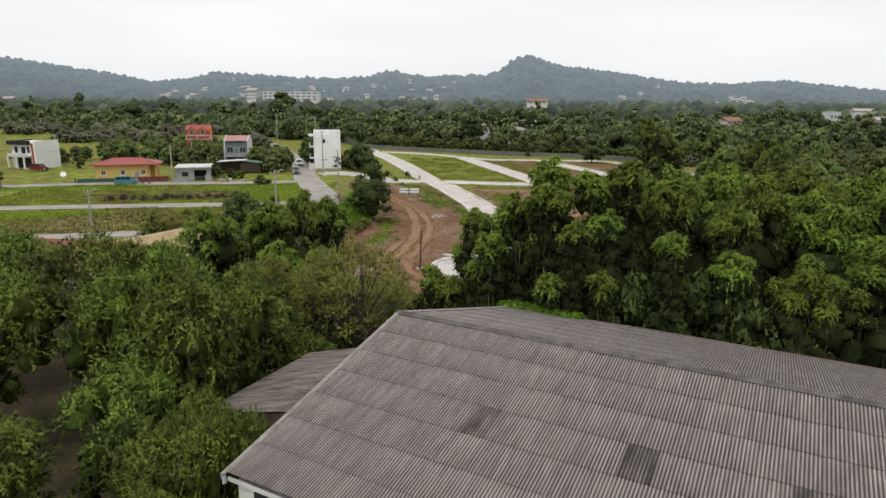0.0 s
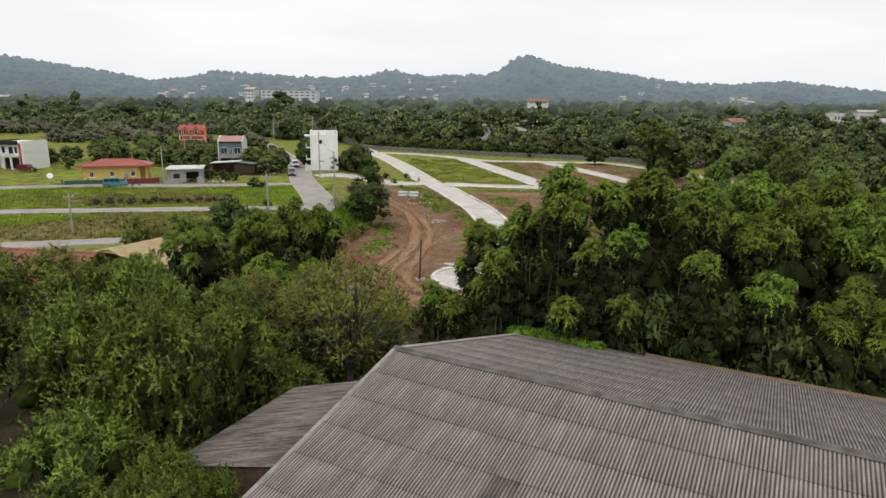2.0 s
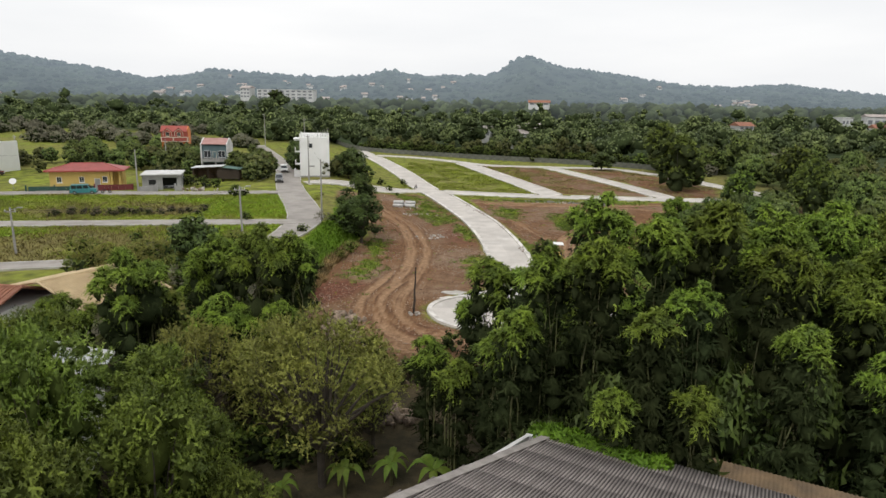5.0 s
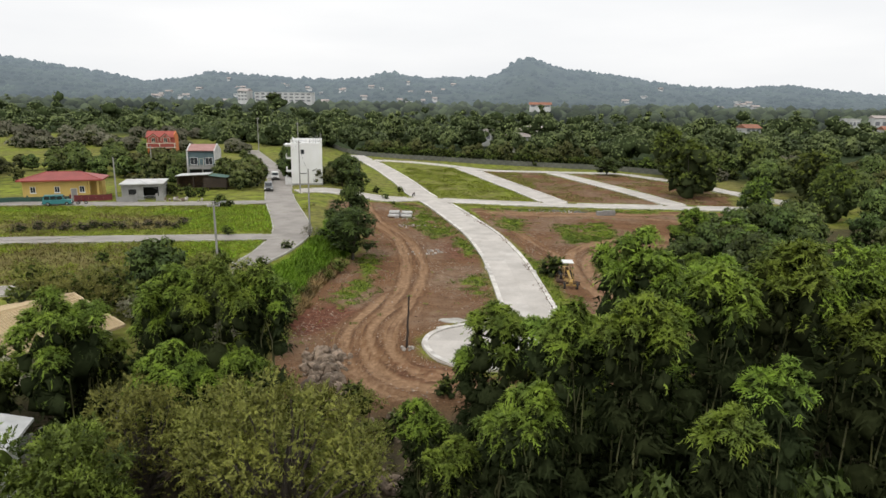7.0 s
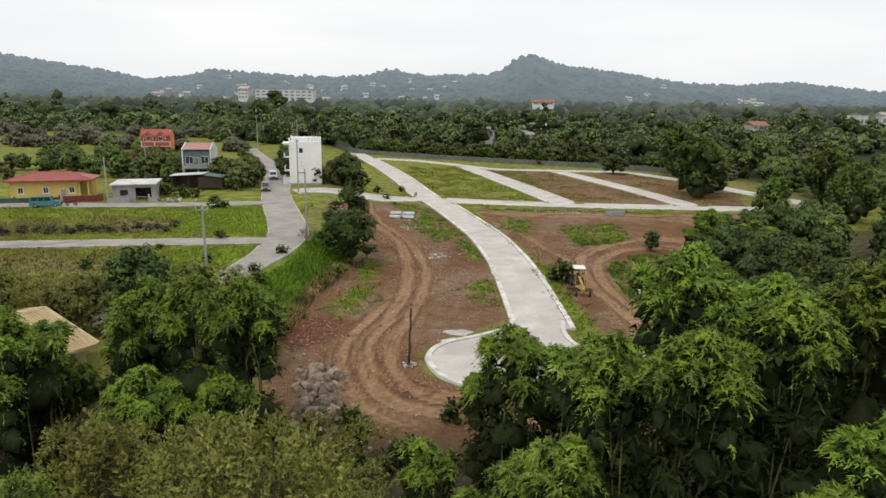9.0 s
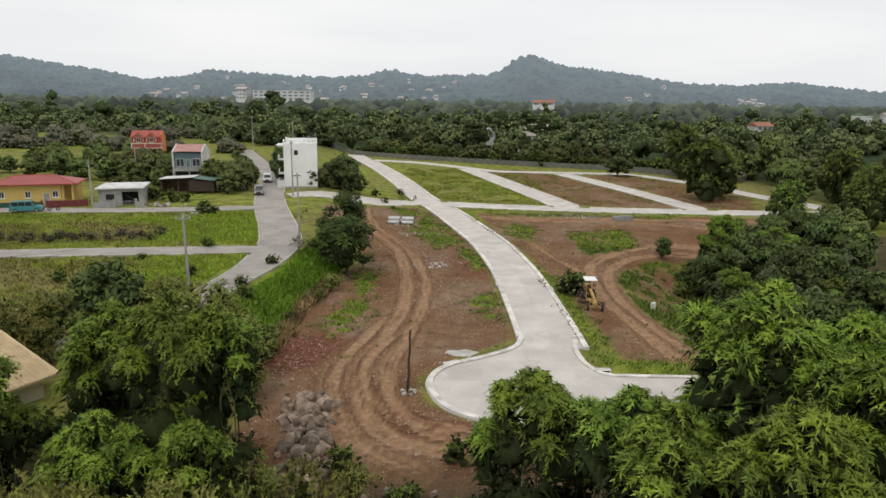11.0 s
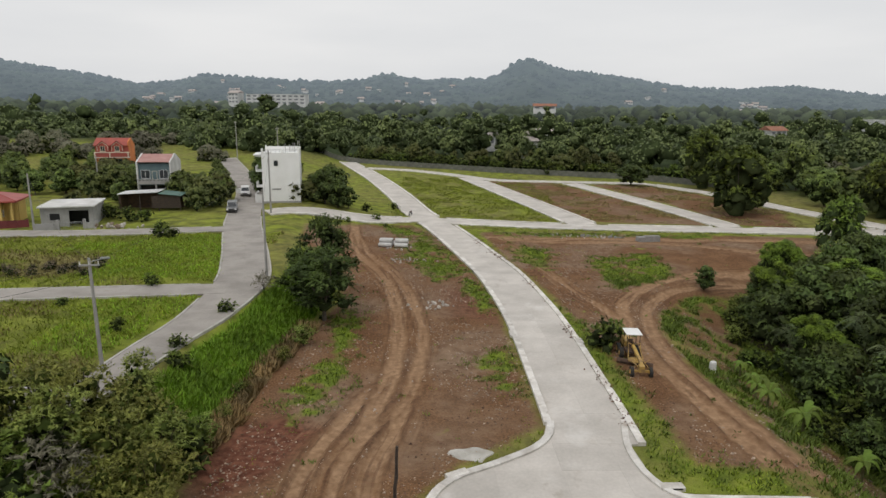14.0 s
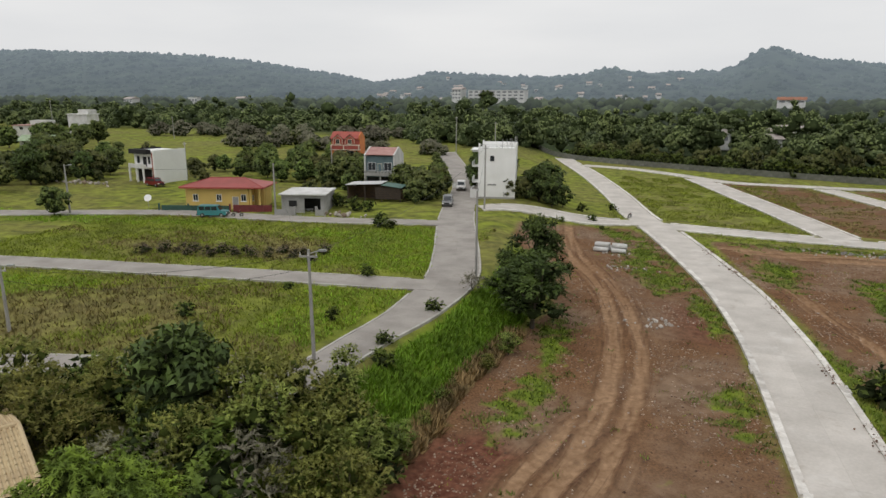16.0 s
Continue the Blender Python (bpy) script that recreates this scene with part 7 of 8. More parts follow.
# two-storey house, faded red roof
h4 = thing("grey_blue_house", at(-51.6, 150.6, 7, -0.1, 0.88), "two-storey grey-blue house with faded red roof and white side walls", "house")
part("wall", boxes((-3.3, 3.3, 0, 8.2, 0.0, 8.0)), M_BLUEWALL, h4)
for x0 in (-3.6, 3.302):
    bm = prism(bmesh.new(), [(-0.6, 2.4 if x0 < 0 else 0.0), (8.3, 0.0), (8.3, 8.2), (3.9, 10.0), (-0.6, 8.4)], x0, x0 + 0.3, "x")
    part("party_wall", bm, M_OFFWHITE, h4)
for sgn, a, b in ((1, (-0.55, 8.3), (3.9, 9.75)), (-1, (8.25, 8.1), (3.9, 9.75))):
    bm = prism(bmesh.new(), [(a[0], a[1]), (b[0], b[1]), (b[0], b[1] + 0.1), (a[0], a[1] + 0.1)], -3.29, 3.29, "x")
    part("roof", bm, M_PINKROOF, h4)
part("balcony", boxes((-3.3, 3.3, -1.3, -0.004, 3.6, 3.8), (-3.3, 3.3, -1.3, -1.18, 3.8, 4.7)), M_CEMENT, h4)
for i in range(8):
    # dark box on the uncut front, coloured as a slot's shade
    part("balcony_slot", boxes((-3.0 + i * 0.75, -2.6 + i * 0.75, -1.32, -1.304, 4.4, 4.52)), M_DARK, h4)
window(h4, -1.9, 4.7, 1.9, 1.9, M_WHITE, M_GLASS, "S", 0, 1)
window(h4, 1.9, 4.7, 1.9, 1.9, M_WHITE, M_GLASS, "S", 0, 1)
door(h4, 0.0, 4.0, 0.9, 2.3, M_BLUEWALL, "S", 0)
# the open ground floor's shade is a dark panel on the wall
part("ground_floor_opening", boxes((-3.0, 3.0, -0.06, -0.004, 0.2, 3.2)), M_DARK, h4)
for x in (-3.1, 0.4, 3.1):
    part("column", boxes((x - 0.15, x + 0.15, -1.3, -1.0, 0, 3.6)), M_CEMENT, h4)

# orange house with twin gabled dormers
h5 = thing("orange_house", at(-67.6, 168.0, 14, 1.9, 0.84), "bright orange two-storey house with twin red gabled dormers", "house")
part("wall", boxes((-4.0, 4.0, 0, 8.0, 0.0, 8.2)), M_ORANGE, h5)
bm = prism(bmesh.new(), [(0.0, 8.2), (8.0, 8.2), (8.0, 8.4), (3.6, 10.2), (0.0, 9.3)], 3.7, 4.0, "x")
part("gable", bm, M_ORANGE, h5)
bm = prism(bmesh.new(), [(-0.5, 8.3), (3.6, 10.0), (8.3, 8.1), (8.3, 8.25), (3.6, 10.2), (-0.5, 8.5)], -4.3, 3.69, "x")
part("roof", bm, M_REDTRIM, h5)
for x in (-2.1, 1.3):
    bm = prism(bmesh.new(), [(x - 1.3, 7.0), (x + 1.3, 7.0), (x + 1.3, 8.4), (x, 9.4), (x - 1.3, 8.4)], -0.6, 3.0)
    d = part("dormer", bm, M_REDTRIM, h5)
    for s in (-1, 1):
        part("dormer_trim", tubes(((x + s * 1.28, -0.63, 8.3), (x, -0.63, 9.3), 0.07), ((x + s * 1.26, -0.63, 7.0), (x + s * 1.26, -0.63, 8.3), 0.06), n=5), M_CREAMTRIM, d)
    for s in (-1, 1):
        bm = prism(bmesh.new(), [(x + s * 1.55, 8.2), (x, 9.5), (x, 9.75), (x + s * 1.55, 8.45)], -0.8, 3.2)
        part("dormer_roof", bm, M_REDTRIM, d)
    window(h5, x, 7.0, 1.1, 1.3, M_CREAMTRIM, M_GLASS, "S", -0.6, 1, True)
part("front_panel", boxes((-3.9, 3.9, -0.05, -0.004, 6.724, 8.15)), M_REDTRIM, h5)
for x in (-3.9, -0.4, 3.9):
    part("pilaster", boxes((x - 0.12, x + 0.12, -1.27, -1.204, 5.5, 6.6)), M_CREAMTRIM, h5)
part("balcony_band", boxes((-4.1, 4.1, -1.2, -0.004, 5.5, 6.6)), M_REDTRIM, h5)
part("cornice", boxes((-4.15, 4.15, -1.26, -0.004, 6.604, 6.72), (-4.15, 4.15, -1.26, -0.004, 5.3, 5.496)), M_CREAMTRIM, h5)
for x in (-2.2, 1.2):
    window(h5, x, 3.4, 2.2, 1.6, M_CREAMTRIM, M_GLASS, "S", 0, 1)
part("ground_band", boxes((-4.05, 4.05, -0.05, -0.006, 2.7, 3.0)), M_REDTRIM, h5)

# white and black modern house
h6 = thing("white_modern_house", at(-104.4, 144.5, -13, 0.3, 0.93), "two-storey white house with black roof band and red brick strip", "house")
part("wall", boxes((-4.2, 3.9, 0, 7.6, -0.5, 7.0)), M_WHITE, h6)
part("side_wall", boxes((3.904, 4.3, -0.9, 7.8, -0.5, 7.3)), M_WHITE, h6)
part("roof_band", boxes((-4.4, 2.2, -1.2, -0.004, 6.3, 7.35), (-4.4, -4.204, 0, 7.6, 6.5, 7.35)), M_DARK, h6)
for i in range(15):
    z = 0.3 + i * 0.42
    part("brick_course", boxes((2.5, 3.7, -0.22, -0.004, z, z + 0.38)), M_REDTRIM, h6)
part("balcony", boxes((-4.4, 2.3, -1.6, -0.004, 3.0, 3.25), (-4.4, 2.3, -1.6, -1.54, 3.25, 4.0)), M_OFFWHITE, h6)
# dark panel coloured like the shade in a doorway
part("door_opening", boxes((-0.9, 0.4, -0.05, -0.004, 3.3, 5.6)), M_DARK, h6)
window(h6, -2.6, 4.0, 0.9, 1.7, M_DARK, M_GLASS, "S", 0, 0)
window(h6, 1.4, 4.0, 0.7, 1.7, M_DARK, M_GLASS, "S", 0, 0)
# the carport's inner shade, painted as a dark panel
part("carport_opening", boxes((-3.0, 2.0, -0.05, -0.004, -0.2, 2.7)), M_DARK, h6)
for x in (-4.2, -1.4, 0.9):
    part("column", boxes((x - 0.2, x + 0.2, -1.6, -1.3, -0.4, 3.0)), M_WHITE, h6)

# sheet-roofed store sheds beside the street
s1 = thing("tin_roofed_shed", at(-47.8, 137.0, 6, 0.5), "low dark shed with pale tin and green sheet roof", "shed")
part("roof", prism(bmesh.new(), [(-4.6, 2.5), (2.2, 2.85), (2.2, 2.93), (-4.6, 2.58)], -0.5, 4.2), M_TIN, s1)
part("green_roof", prism(bmesh.new(), [(2.2, 2.6), (6.0, 2.2), (6.0, 2.28), (2.2, 2.68)], -0.6, 4.0), M_GREENTIN, s1)
part("wall", boxes((-4.3, 5.8, 3.6, 3.75, -0.4, 2.3), (-4.3, -4.15, 0, 3.6, -0.4, 2.3)), M_RUSTY, s1)
for i in range(6):
    part("board", boxes((1.0, 5.8, -0.3, -0.25, 0.1 + i * 0.36, 0.38 + i * 0.36)), M_POSTWOOD, s1)
for x in (-4.3, -1.0, 2.2, 5.7):
    part("post", boxes((x - 0.07, x + 0.07, -0.25, -0.11, -0.4, 2.45)), M_POSTWOOD, s1)

# west houses beyond the field, half hidden by trees
for (x, y, rz, w, d, hh, lab) in ((-229, 222, 20, 12, 9, 6.0, "two-storey pale house behind trees"), (-227, 243, 12, 8.5, 8, 9.6, "square white three-storey house far off")):
    hh_ob = thing("white_house", at(x, y, rz, 0.0), lab, "house")
    part("wall", boxes((-w / 2, w / 2, 0, d, -0.5, hh)), M_OFFWHITE, hh_ob)
    part("roof", boxes((-w / 2 - 0.4, w / 2 + 0.4, -0.4, d + 0.4, hh + 0.004, hh + 0.25)), M_PINKROOF if hh < 8 else M_WHITE, hh_ob)
    for k in range(2):
        for xx in (-w / 4, w / 4):
            window(hh_ob, xx, 1.2 + k * 3.2, 1.4, 1.3, M_WHITE, M_GLASS, "S", 0, 1)
    part("deck_wall", boxes((0, w / 2, 1, d - 1, hh + 0.254, hh + 2.0)), M_OFFWHITE, hh_ob)
g6 = thing("green_roofed_house", at(-196, 196, 25), "low house with pale green roof among trees", "house")
part("wall", boxes((-5, 5, 0, 6, -0.5, 2.8)), M_CEMENT, g6)
part("roof", prism(bmesh.new(), [(-0.6, 2.7), (3.0, 4.4), (6.6, 2.7), (6.6, 2.85), (3.0, 4.6), (-0.6, 2.85)], -5.5, 5.5, "x"), mat("pale_green_roof", (0.32, 0.40, 0.26), (0.25, 0.32, 0.2)), g6)


# tile-roofed houses below the street's lower end
def tile_roof(parent, half_w, half_l, z0, z1, material, rows=16, cols=34):
    """A gable roof along y in courses of half-round tiles."""
    for s in (-1, 1):
        bm = prism(bmesh.new(), [(s * half_w, z0), (0, z1), (0, z1 - 0.14), (s * half_w, z0 - 0.14)], -half_l, half_l)
        r = part("roof_slope", bm, material, parent)
        bm = bmesh.new()
        for j in range(cols):
            y = -half_l + (j + 0.5) * 2 * half_l / cols
            for k in range(rows):
                t0, t1 = k / rows, (k + 1) / rows
                a = Vector((s * half_w * (1 - t0), y, z0 + (z1 - z0) * t0 + 0.035))
                b = Vector((s * half_w * (1 - t1), y, z0 + (z1 - z0) * t1 + 0.005))
                tube(bm, a, b, 0.07, 0.06, 6, cap=False)
        tl = part("roof_tiles", bm, material, r, smooth=True)
        tl["kind"] = "stuff"
    part("ridge", tubes(((0, -half_l - 0.05, z1 + 0.02), (0, half_l + 0.05, z1 + 0.02), 0.13)), material, parent)
    for y in (-half_l, half_l):
        for s in (-1, 1):
            part("verge", tubes(((s * half_w, y, z0 + 0.03), (0, y, z1 + 0.03), 0.11)), material, parent)


cream = thing("cream_roofed_house", Matrix.Translation((-30.1, 47.5, 0.2)) @ Matrix.Rotation(radians(-31), 4, "Z"),
              "small house with cream tiled gable roof among trees", "house")
part("wall", boxes((-5.6, 5.6, -3.4, 3.4, -2, 3.9)), M_CREAMTRIM, cream)
tile_roof(cream, 6.4, 4.0, 4.4, 5.9, M_CREAM)
terra = thing("terracotta_roofed_house", Matrix.Translation((-39.5, 44.5, 0.0)) @ Matrix.Rotation(radians(80), 4, "Z"),
              "white house with dull orange tiled roof behind trees", "house")
part("wall", boxes((-4.6, 4.6, -6, 6, -2, 4.2)), M_WHITE, terra)
tile_roof(terra, 5.3, 6.6, 4.1, 5.9, M_TILE)
for x in (-3, 0, 3):
    window(terra, x, 1.4, 1.2, 1.3, M_WHITE, M_GLASS, "W", -4.6, 1)
white_low = thing("white_walled_house", Matrix.Translation((-23.5, 27.5, -1.5)) @ Matrix.Rotation(radians(12), 4, "Z"), "white-walled house half hidden in the trees", "house")
part("wall", boxes((-3.5, 3.5, -3, 3, -1, 6.6)), M_WHITE, white_low)
part("roof", prism(bmesh.new(), [(-4.2, 6.4), (0, 7.6), (4.2, 6.4), (4.2, 6.55), (0, 7.75), (-4.2, 6.55)], -3.6, 3.6), M_TIN, white_low)
for x in (-1.8, 1.4):
    window(white_low, x, 3.6, 1.2, 1.3, M_CEMENT, M_GLASS, "S", -3, 1)

# low garden wall by the trees
gw = thing("creek_wall", Matrix.Translation((-21.5, 39.0, 0)) @ Matrix.Rotation(radians(38), 4, "Z"), "low grey concrete wall beside the creek", "wall")
part("wall", boxes((-5, 5, -0.1, 0.1, -2.0, 1.2)), M_CEMENT, gw)
for x in (-5, -2.5, 0, 2.5, 5):
    part("pier", boxes((x - 0.14, x + 0.14, -0.16, 0.16, -2.0, 1.4)), M_CEMENT, gw)


# ---- poles and cables ----
def utility_pole(name, x, y, height, label, arm=1.4, lamp=False, r=0.14, turn=0, lean=0.0):
    p = thing(name, Matrix.Translation((x, y, ground_z(x, y))) @ Matrix.Rotation(radians(turn), 4, "Z") @ Matrix.Rotation(radians(lean), 4, "Y"),
              label, "utility pole")
    part("shaft", tubes(((0, 0, -0.4), (0, 0, height), r, r * 0.62), n=10), M_POLE, p)
    if arm:
        part("crossarm", boxes((-arm / 2, arm / 2, -0.12, -0.02, height - 0.55, height - 0.43)), M_POLE, p)
        for k in (-0.45, 0, 0.45):
            part("insulator", tubes(((arm * k, -0.07, height - 0.42), (arm * k, -0.07, height - 0.22), 0.05, 0.03)), M_OFFWHITE, p)
    if lamp:
        part("lamp_arm", tubes(((0, 0, height - 0.3), (0.9, 0, height - 0.05), 0.03)), M_STEEL, p)
        part("lamp_head", boxes((0.75, 1.3, -0.1, 0.1, height - 0.1, height + 0.02)), M_STEEL, p)
    return p


POLES = ((-22.0, 68.4, 8.3, 1.3, True, -0.5), (-16.2, 92.0, 9.5, 0.0, False, 0), (-26.0, 135.7, 11.0, 0.9, False, 0), (-57.4, 120.5, 8.2, 0.0, False, 0), (-88.5, 109.5, 8.0, 0.0, True, 0),
         (-101.2, 153.5, 8.2, 0.8, False, 0), (-66.5, 158.5, 7.6, 0.0, False, 0), (-47.8, 66.0, 5.6, 1.2, True, 0), (-185, 250, 9.0, 0.8, False, 0),
         (-60, 235, 12.0, 0.9, False, 0), (-38, 196, 12.5, 0.9, False, 0), (-262, 262, 15.0, 1.0, False, 0))
for x, y, hh, arm, lamp, ln in POLES:
    utility_pole("utility_pole", x, y, hh, "slender grey concrete utility pole with crossarm" if arm else "slender bare grey concrete pole", arm, lamp,
                 r=0.15 if y < 100 else 0.17, turn=8, lean=ln)


def cable(name, a, b, sag, r=0.012):
    cu = bpy.data.curves.new(name, "CURVE")
    cu.dimensions, cu.bevel_depth, cu.bevel_resolution = "3D", r, 1
    sp = cu.splines.new("POLY")
    sp.points.add(16)
    for i in range(17):
        t = i / 16
        p = Vector(a).lerp(Vector(b), t)
        sp.points[i].co = (p.x, p.y, p.z - sag * 4 * t * (1 - t), 1)
    cu.materials.append(M_WIRE)
    ob = new(name, cu)
    return tagged(ob, "thin dark overhead cable between poles", "cable", "overhead cables")


top = lambda i, dz=0.0: (POLES[i][0], POLES[i][1], ground_z(POLES[i][0], POLES[i][1]) + POLES[i][2] + dz)
for i, j, dz, sag in ((0, 7, -0.3, 0.9), (0, 7, -1.3, 1.1), (0, 3, -0.3, 1.6), (0, 2, -0.3, 1.8), (3, 4, -0.3, 0.6), (1, 2, -0.3, 0.8)):
    cable("overhead_cable", top(i, dz), top(j, dz), sag)


# ---- vehicles ----
def wheel(parent, x, y, r, w, rim=None):
    bm = tubes(((x, y - w / 2, r), (x, y + w / 2, r), r), n=16)
    t = part("wheel", bm, M_RUBBER, parent)
    part("rim", tubes(((x, y - w / 2 - 0.01, r), (x, y + w / 2 + 0.01, r), r * 0.55), n=12), rim or M_STEEL, t)
    return t


def make_car(name, m, paint, label, length=4.5, width=1.75, hood=1.1, boot=0.05, height=1.85, deck=1.0):
    """A boxy car along x, front at +x: lower body, glazed cabin, lamps and wheels."""
    c = thing(name, m, label, "car")
    hl, hw = length / 2, width / 2
    out = [(-hl, 0.32), (hl, 0.32), (hl, deck - 0.18), (hl - 0.08, deck - 0.04), (hl - hood, deck + 0.05), (-hl + 0.04, deck + 0.05), (-hl, deck - 0.1)]
    bm = prism(bmesh.new(), out, -hw, hw)
    bmesh.ops.bevel(bm, geom=bm.edges[:], offset=0.05, segments=2, affect="EDGES")
    part("body", bm, paint, c, smooth=False)
    cab = [(-hl + boot, deck), (hl - hood, deck), (hl - hood - 0.55, height), (-hl + boot + 0.18, height)]
    bm = prism(bmesh.new(), cab, -hw + 0.08, hw - 0.08)
    bmesh.ops.bevel(bm, geom=bm.edges[:], offset=0.06, segments=2, affect="EDGES")
    cabin = part("cabin", bm, paint, c)
    side = [(-hl + boot + 0.22, deck + 0.12), (hl - hood - 0.2, deck + 0.12), (hl - hood - 0.6, height - 0.12), (-hl + boot + 0.28, height - 0.12)]
    for s in (-1, 1):
        y0 = s * (hw - 0.08)
        a, b = side[0][0], side[1][0]
        for k in range(3):
            x0, x1 = a + (b - a - 0.25) * k / 3 + 0.06, a + (b - a - 0.25) * (k + 1) / 3 - 0.04
            bm = prism(bmesh.new(), [(x0, deck + 0.12), (x1, deck + 0.12), (min(x1, side[2][0] + 0.1), height - 0.14), (x0, height - 0.14)],
                       min(y0, y0 + s * 0.012), max(y0, y0 + s * 0.012))
            part("side_window", bm, M_GLASS, cabin)
    xw0, xw1 = hl - hood, hl - hood - 0.55
    bm = prism(bmesh.new(), [(xw0 - 0.05 + 0.02, deck + 0.12), (xw0 - 0.03 + 0.02, deck + 0.12), (xw1 + 0.12 + 0.02, height - 0.12), (xw1 + 0.1 + 0.02, height - 0.12)], -hw + 0.2, hw - 0.2)
    part("windscreen", bm, M_GLASS, cabin)
    part("bumper", boxes((hl - 0.04, hl + 0.1, -hw + 0.03, hw - 0.03, 0.36, 0.56), (-hl - 0.1, -hl + 0.04, -hw + 0.03, hw - 0.03, 0.36, 0.56), bevel=0.02), M_RUBBER, c)
    part("grille", boxes((hl - 0.02, hl + 0.015, -hw * 0.5, hw * 0.5, 0.6, 0.8)), M_DARK, c)
    for s in (-1, 1):
        part("headlight", boxes((hl - 0.03, hl + 0.02, s * hw * 0.78 - 0.14, s * hw * 0.78 + 0.14, 0.62, 0.8)), M_WHITE, c)
        part("tail_light", boxes((-hl - 0.015, -hl + 0.03, s * hw * 0.86 - 0.08, s * hw * 0.86 + 0.08, 0.65, 0.9)), M_REDTRIM, c)
        for x in (-hl + 0.85, hl - 0.8):
            wheel(c, x, s * (hw - 0.08), 0.34, 0.2)
    return c


make_car("van", at(-65.0, 114.6, 18, 0.05), M_CAR_TEAL, "teal station-wagon van parked by the painted fence", 4.6, 1.7, 0.95, 0.05, 1.85)
make_car("car", at(-98.6, 140.2, -16, 0.05), M_CAR_RED, "dark red people carrier beside the white house", 4.6, 1.75, 0.95, 0.05, 1.75)
make_car("jeep", at(-33.0, 137.0, -78, 0.05), M_CAR_GREY, "silver-grey boxy jeep parked facing down the street", 3.9, 1.7, 1.15, 0.05, 1.85)
suv = make_car("suv", at(-36.2, 157.0, -76, 0.05), M_CAR_WHITE, "white sport utility car with its door open", 4.7, 1.8, 1.1, 0.05, 1.85)
part("open_door", boxes((0.2, 0.3, -1.75, -0.86, 0.5, 1.5)), M_CAR_WHITE, suv)


def motorcycle(m, label):
    k = thing("motorcycle", m, label, "motorcycle")
    for x in (-0.62, 0.62):
        t = part("wheel", tubes(((x, -0.05, 0.3), (x, 0.05, 0.3), 0.3), n=14), M_RUBBER, k)
        part("rim", tubes(((x, -0.055, 0.3), (x, 0.055, 0.3), 0.18), n=10), M_STEEL, t)
    part("frame", tubes(((-0.62, 0, 0.3), (-0.1, 0, 0.55), 0.04), ((-0.1, 0, 0.55), (0.45, 0, 0.75), 0.06), ((0.62, 0, 0.3), (0.42, 0, 0.95), 0.035)), M_DARK, k)
    part("seat", boxes((-0.65, 0.05, -0.11, 0.11, 0.7, 0.8), bevel=0.03), M_RUBBER, k)
    part("tank", boxes((0.05, 0.4, -0.12, 0.12, 0.62, 0.85), bevel=0.05), M_CAR_RED, k)
    part("handlebar", tubes(((0.4, -0.32, 1.0), (0.4, 0.32, 1.0), 0.02)), M_STEEL, k)
    return k


motorcycle(at(-61.4, 115.8, 25, 0.05), "dark motorcycle parked behind the van")
motorcycle(at(-2.2, 152.2, 70, 0.05), "dark motorcycle standing at the road corner")


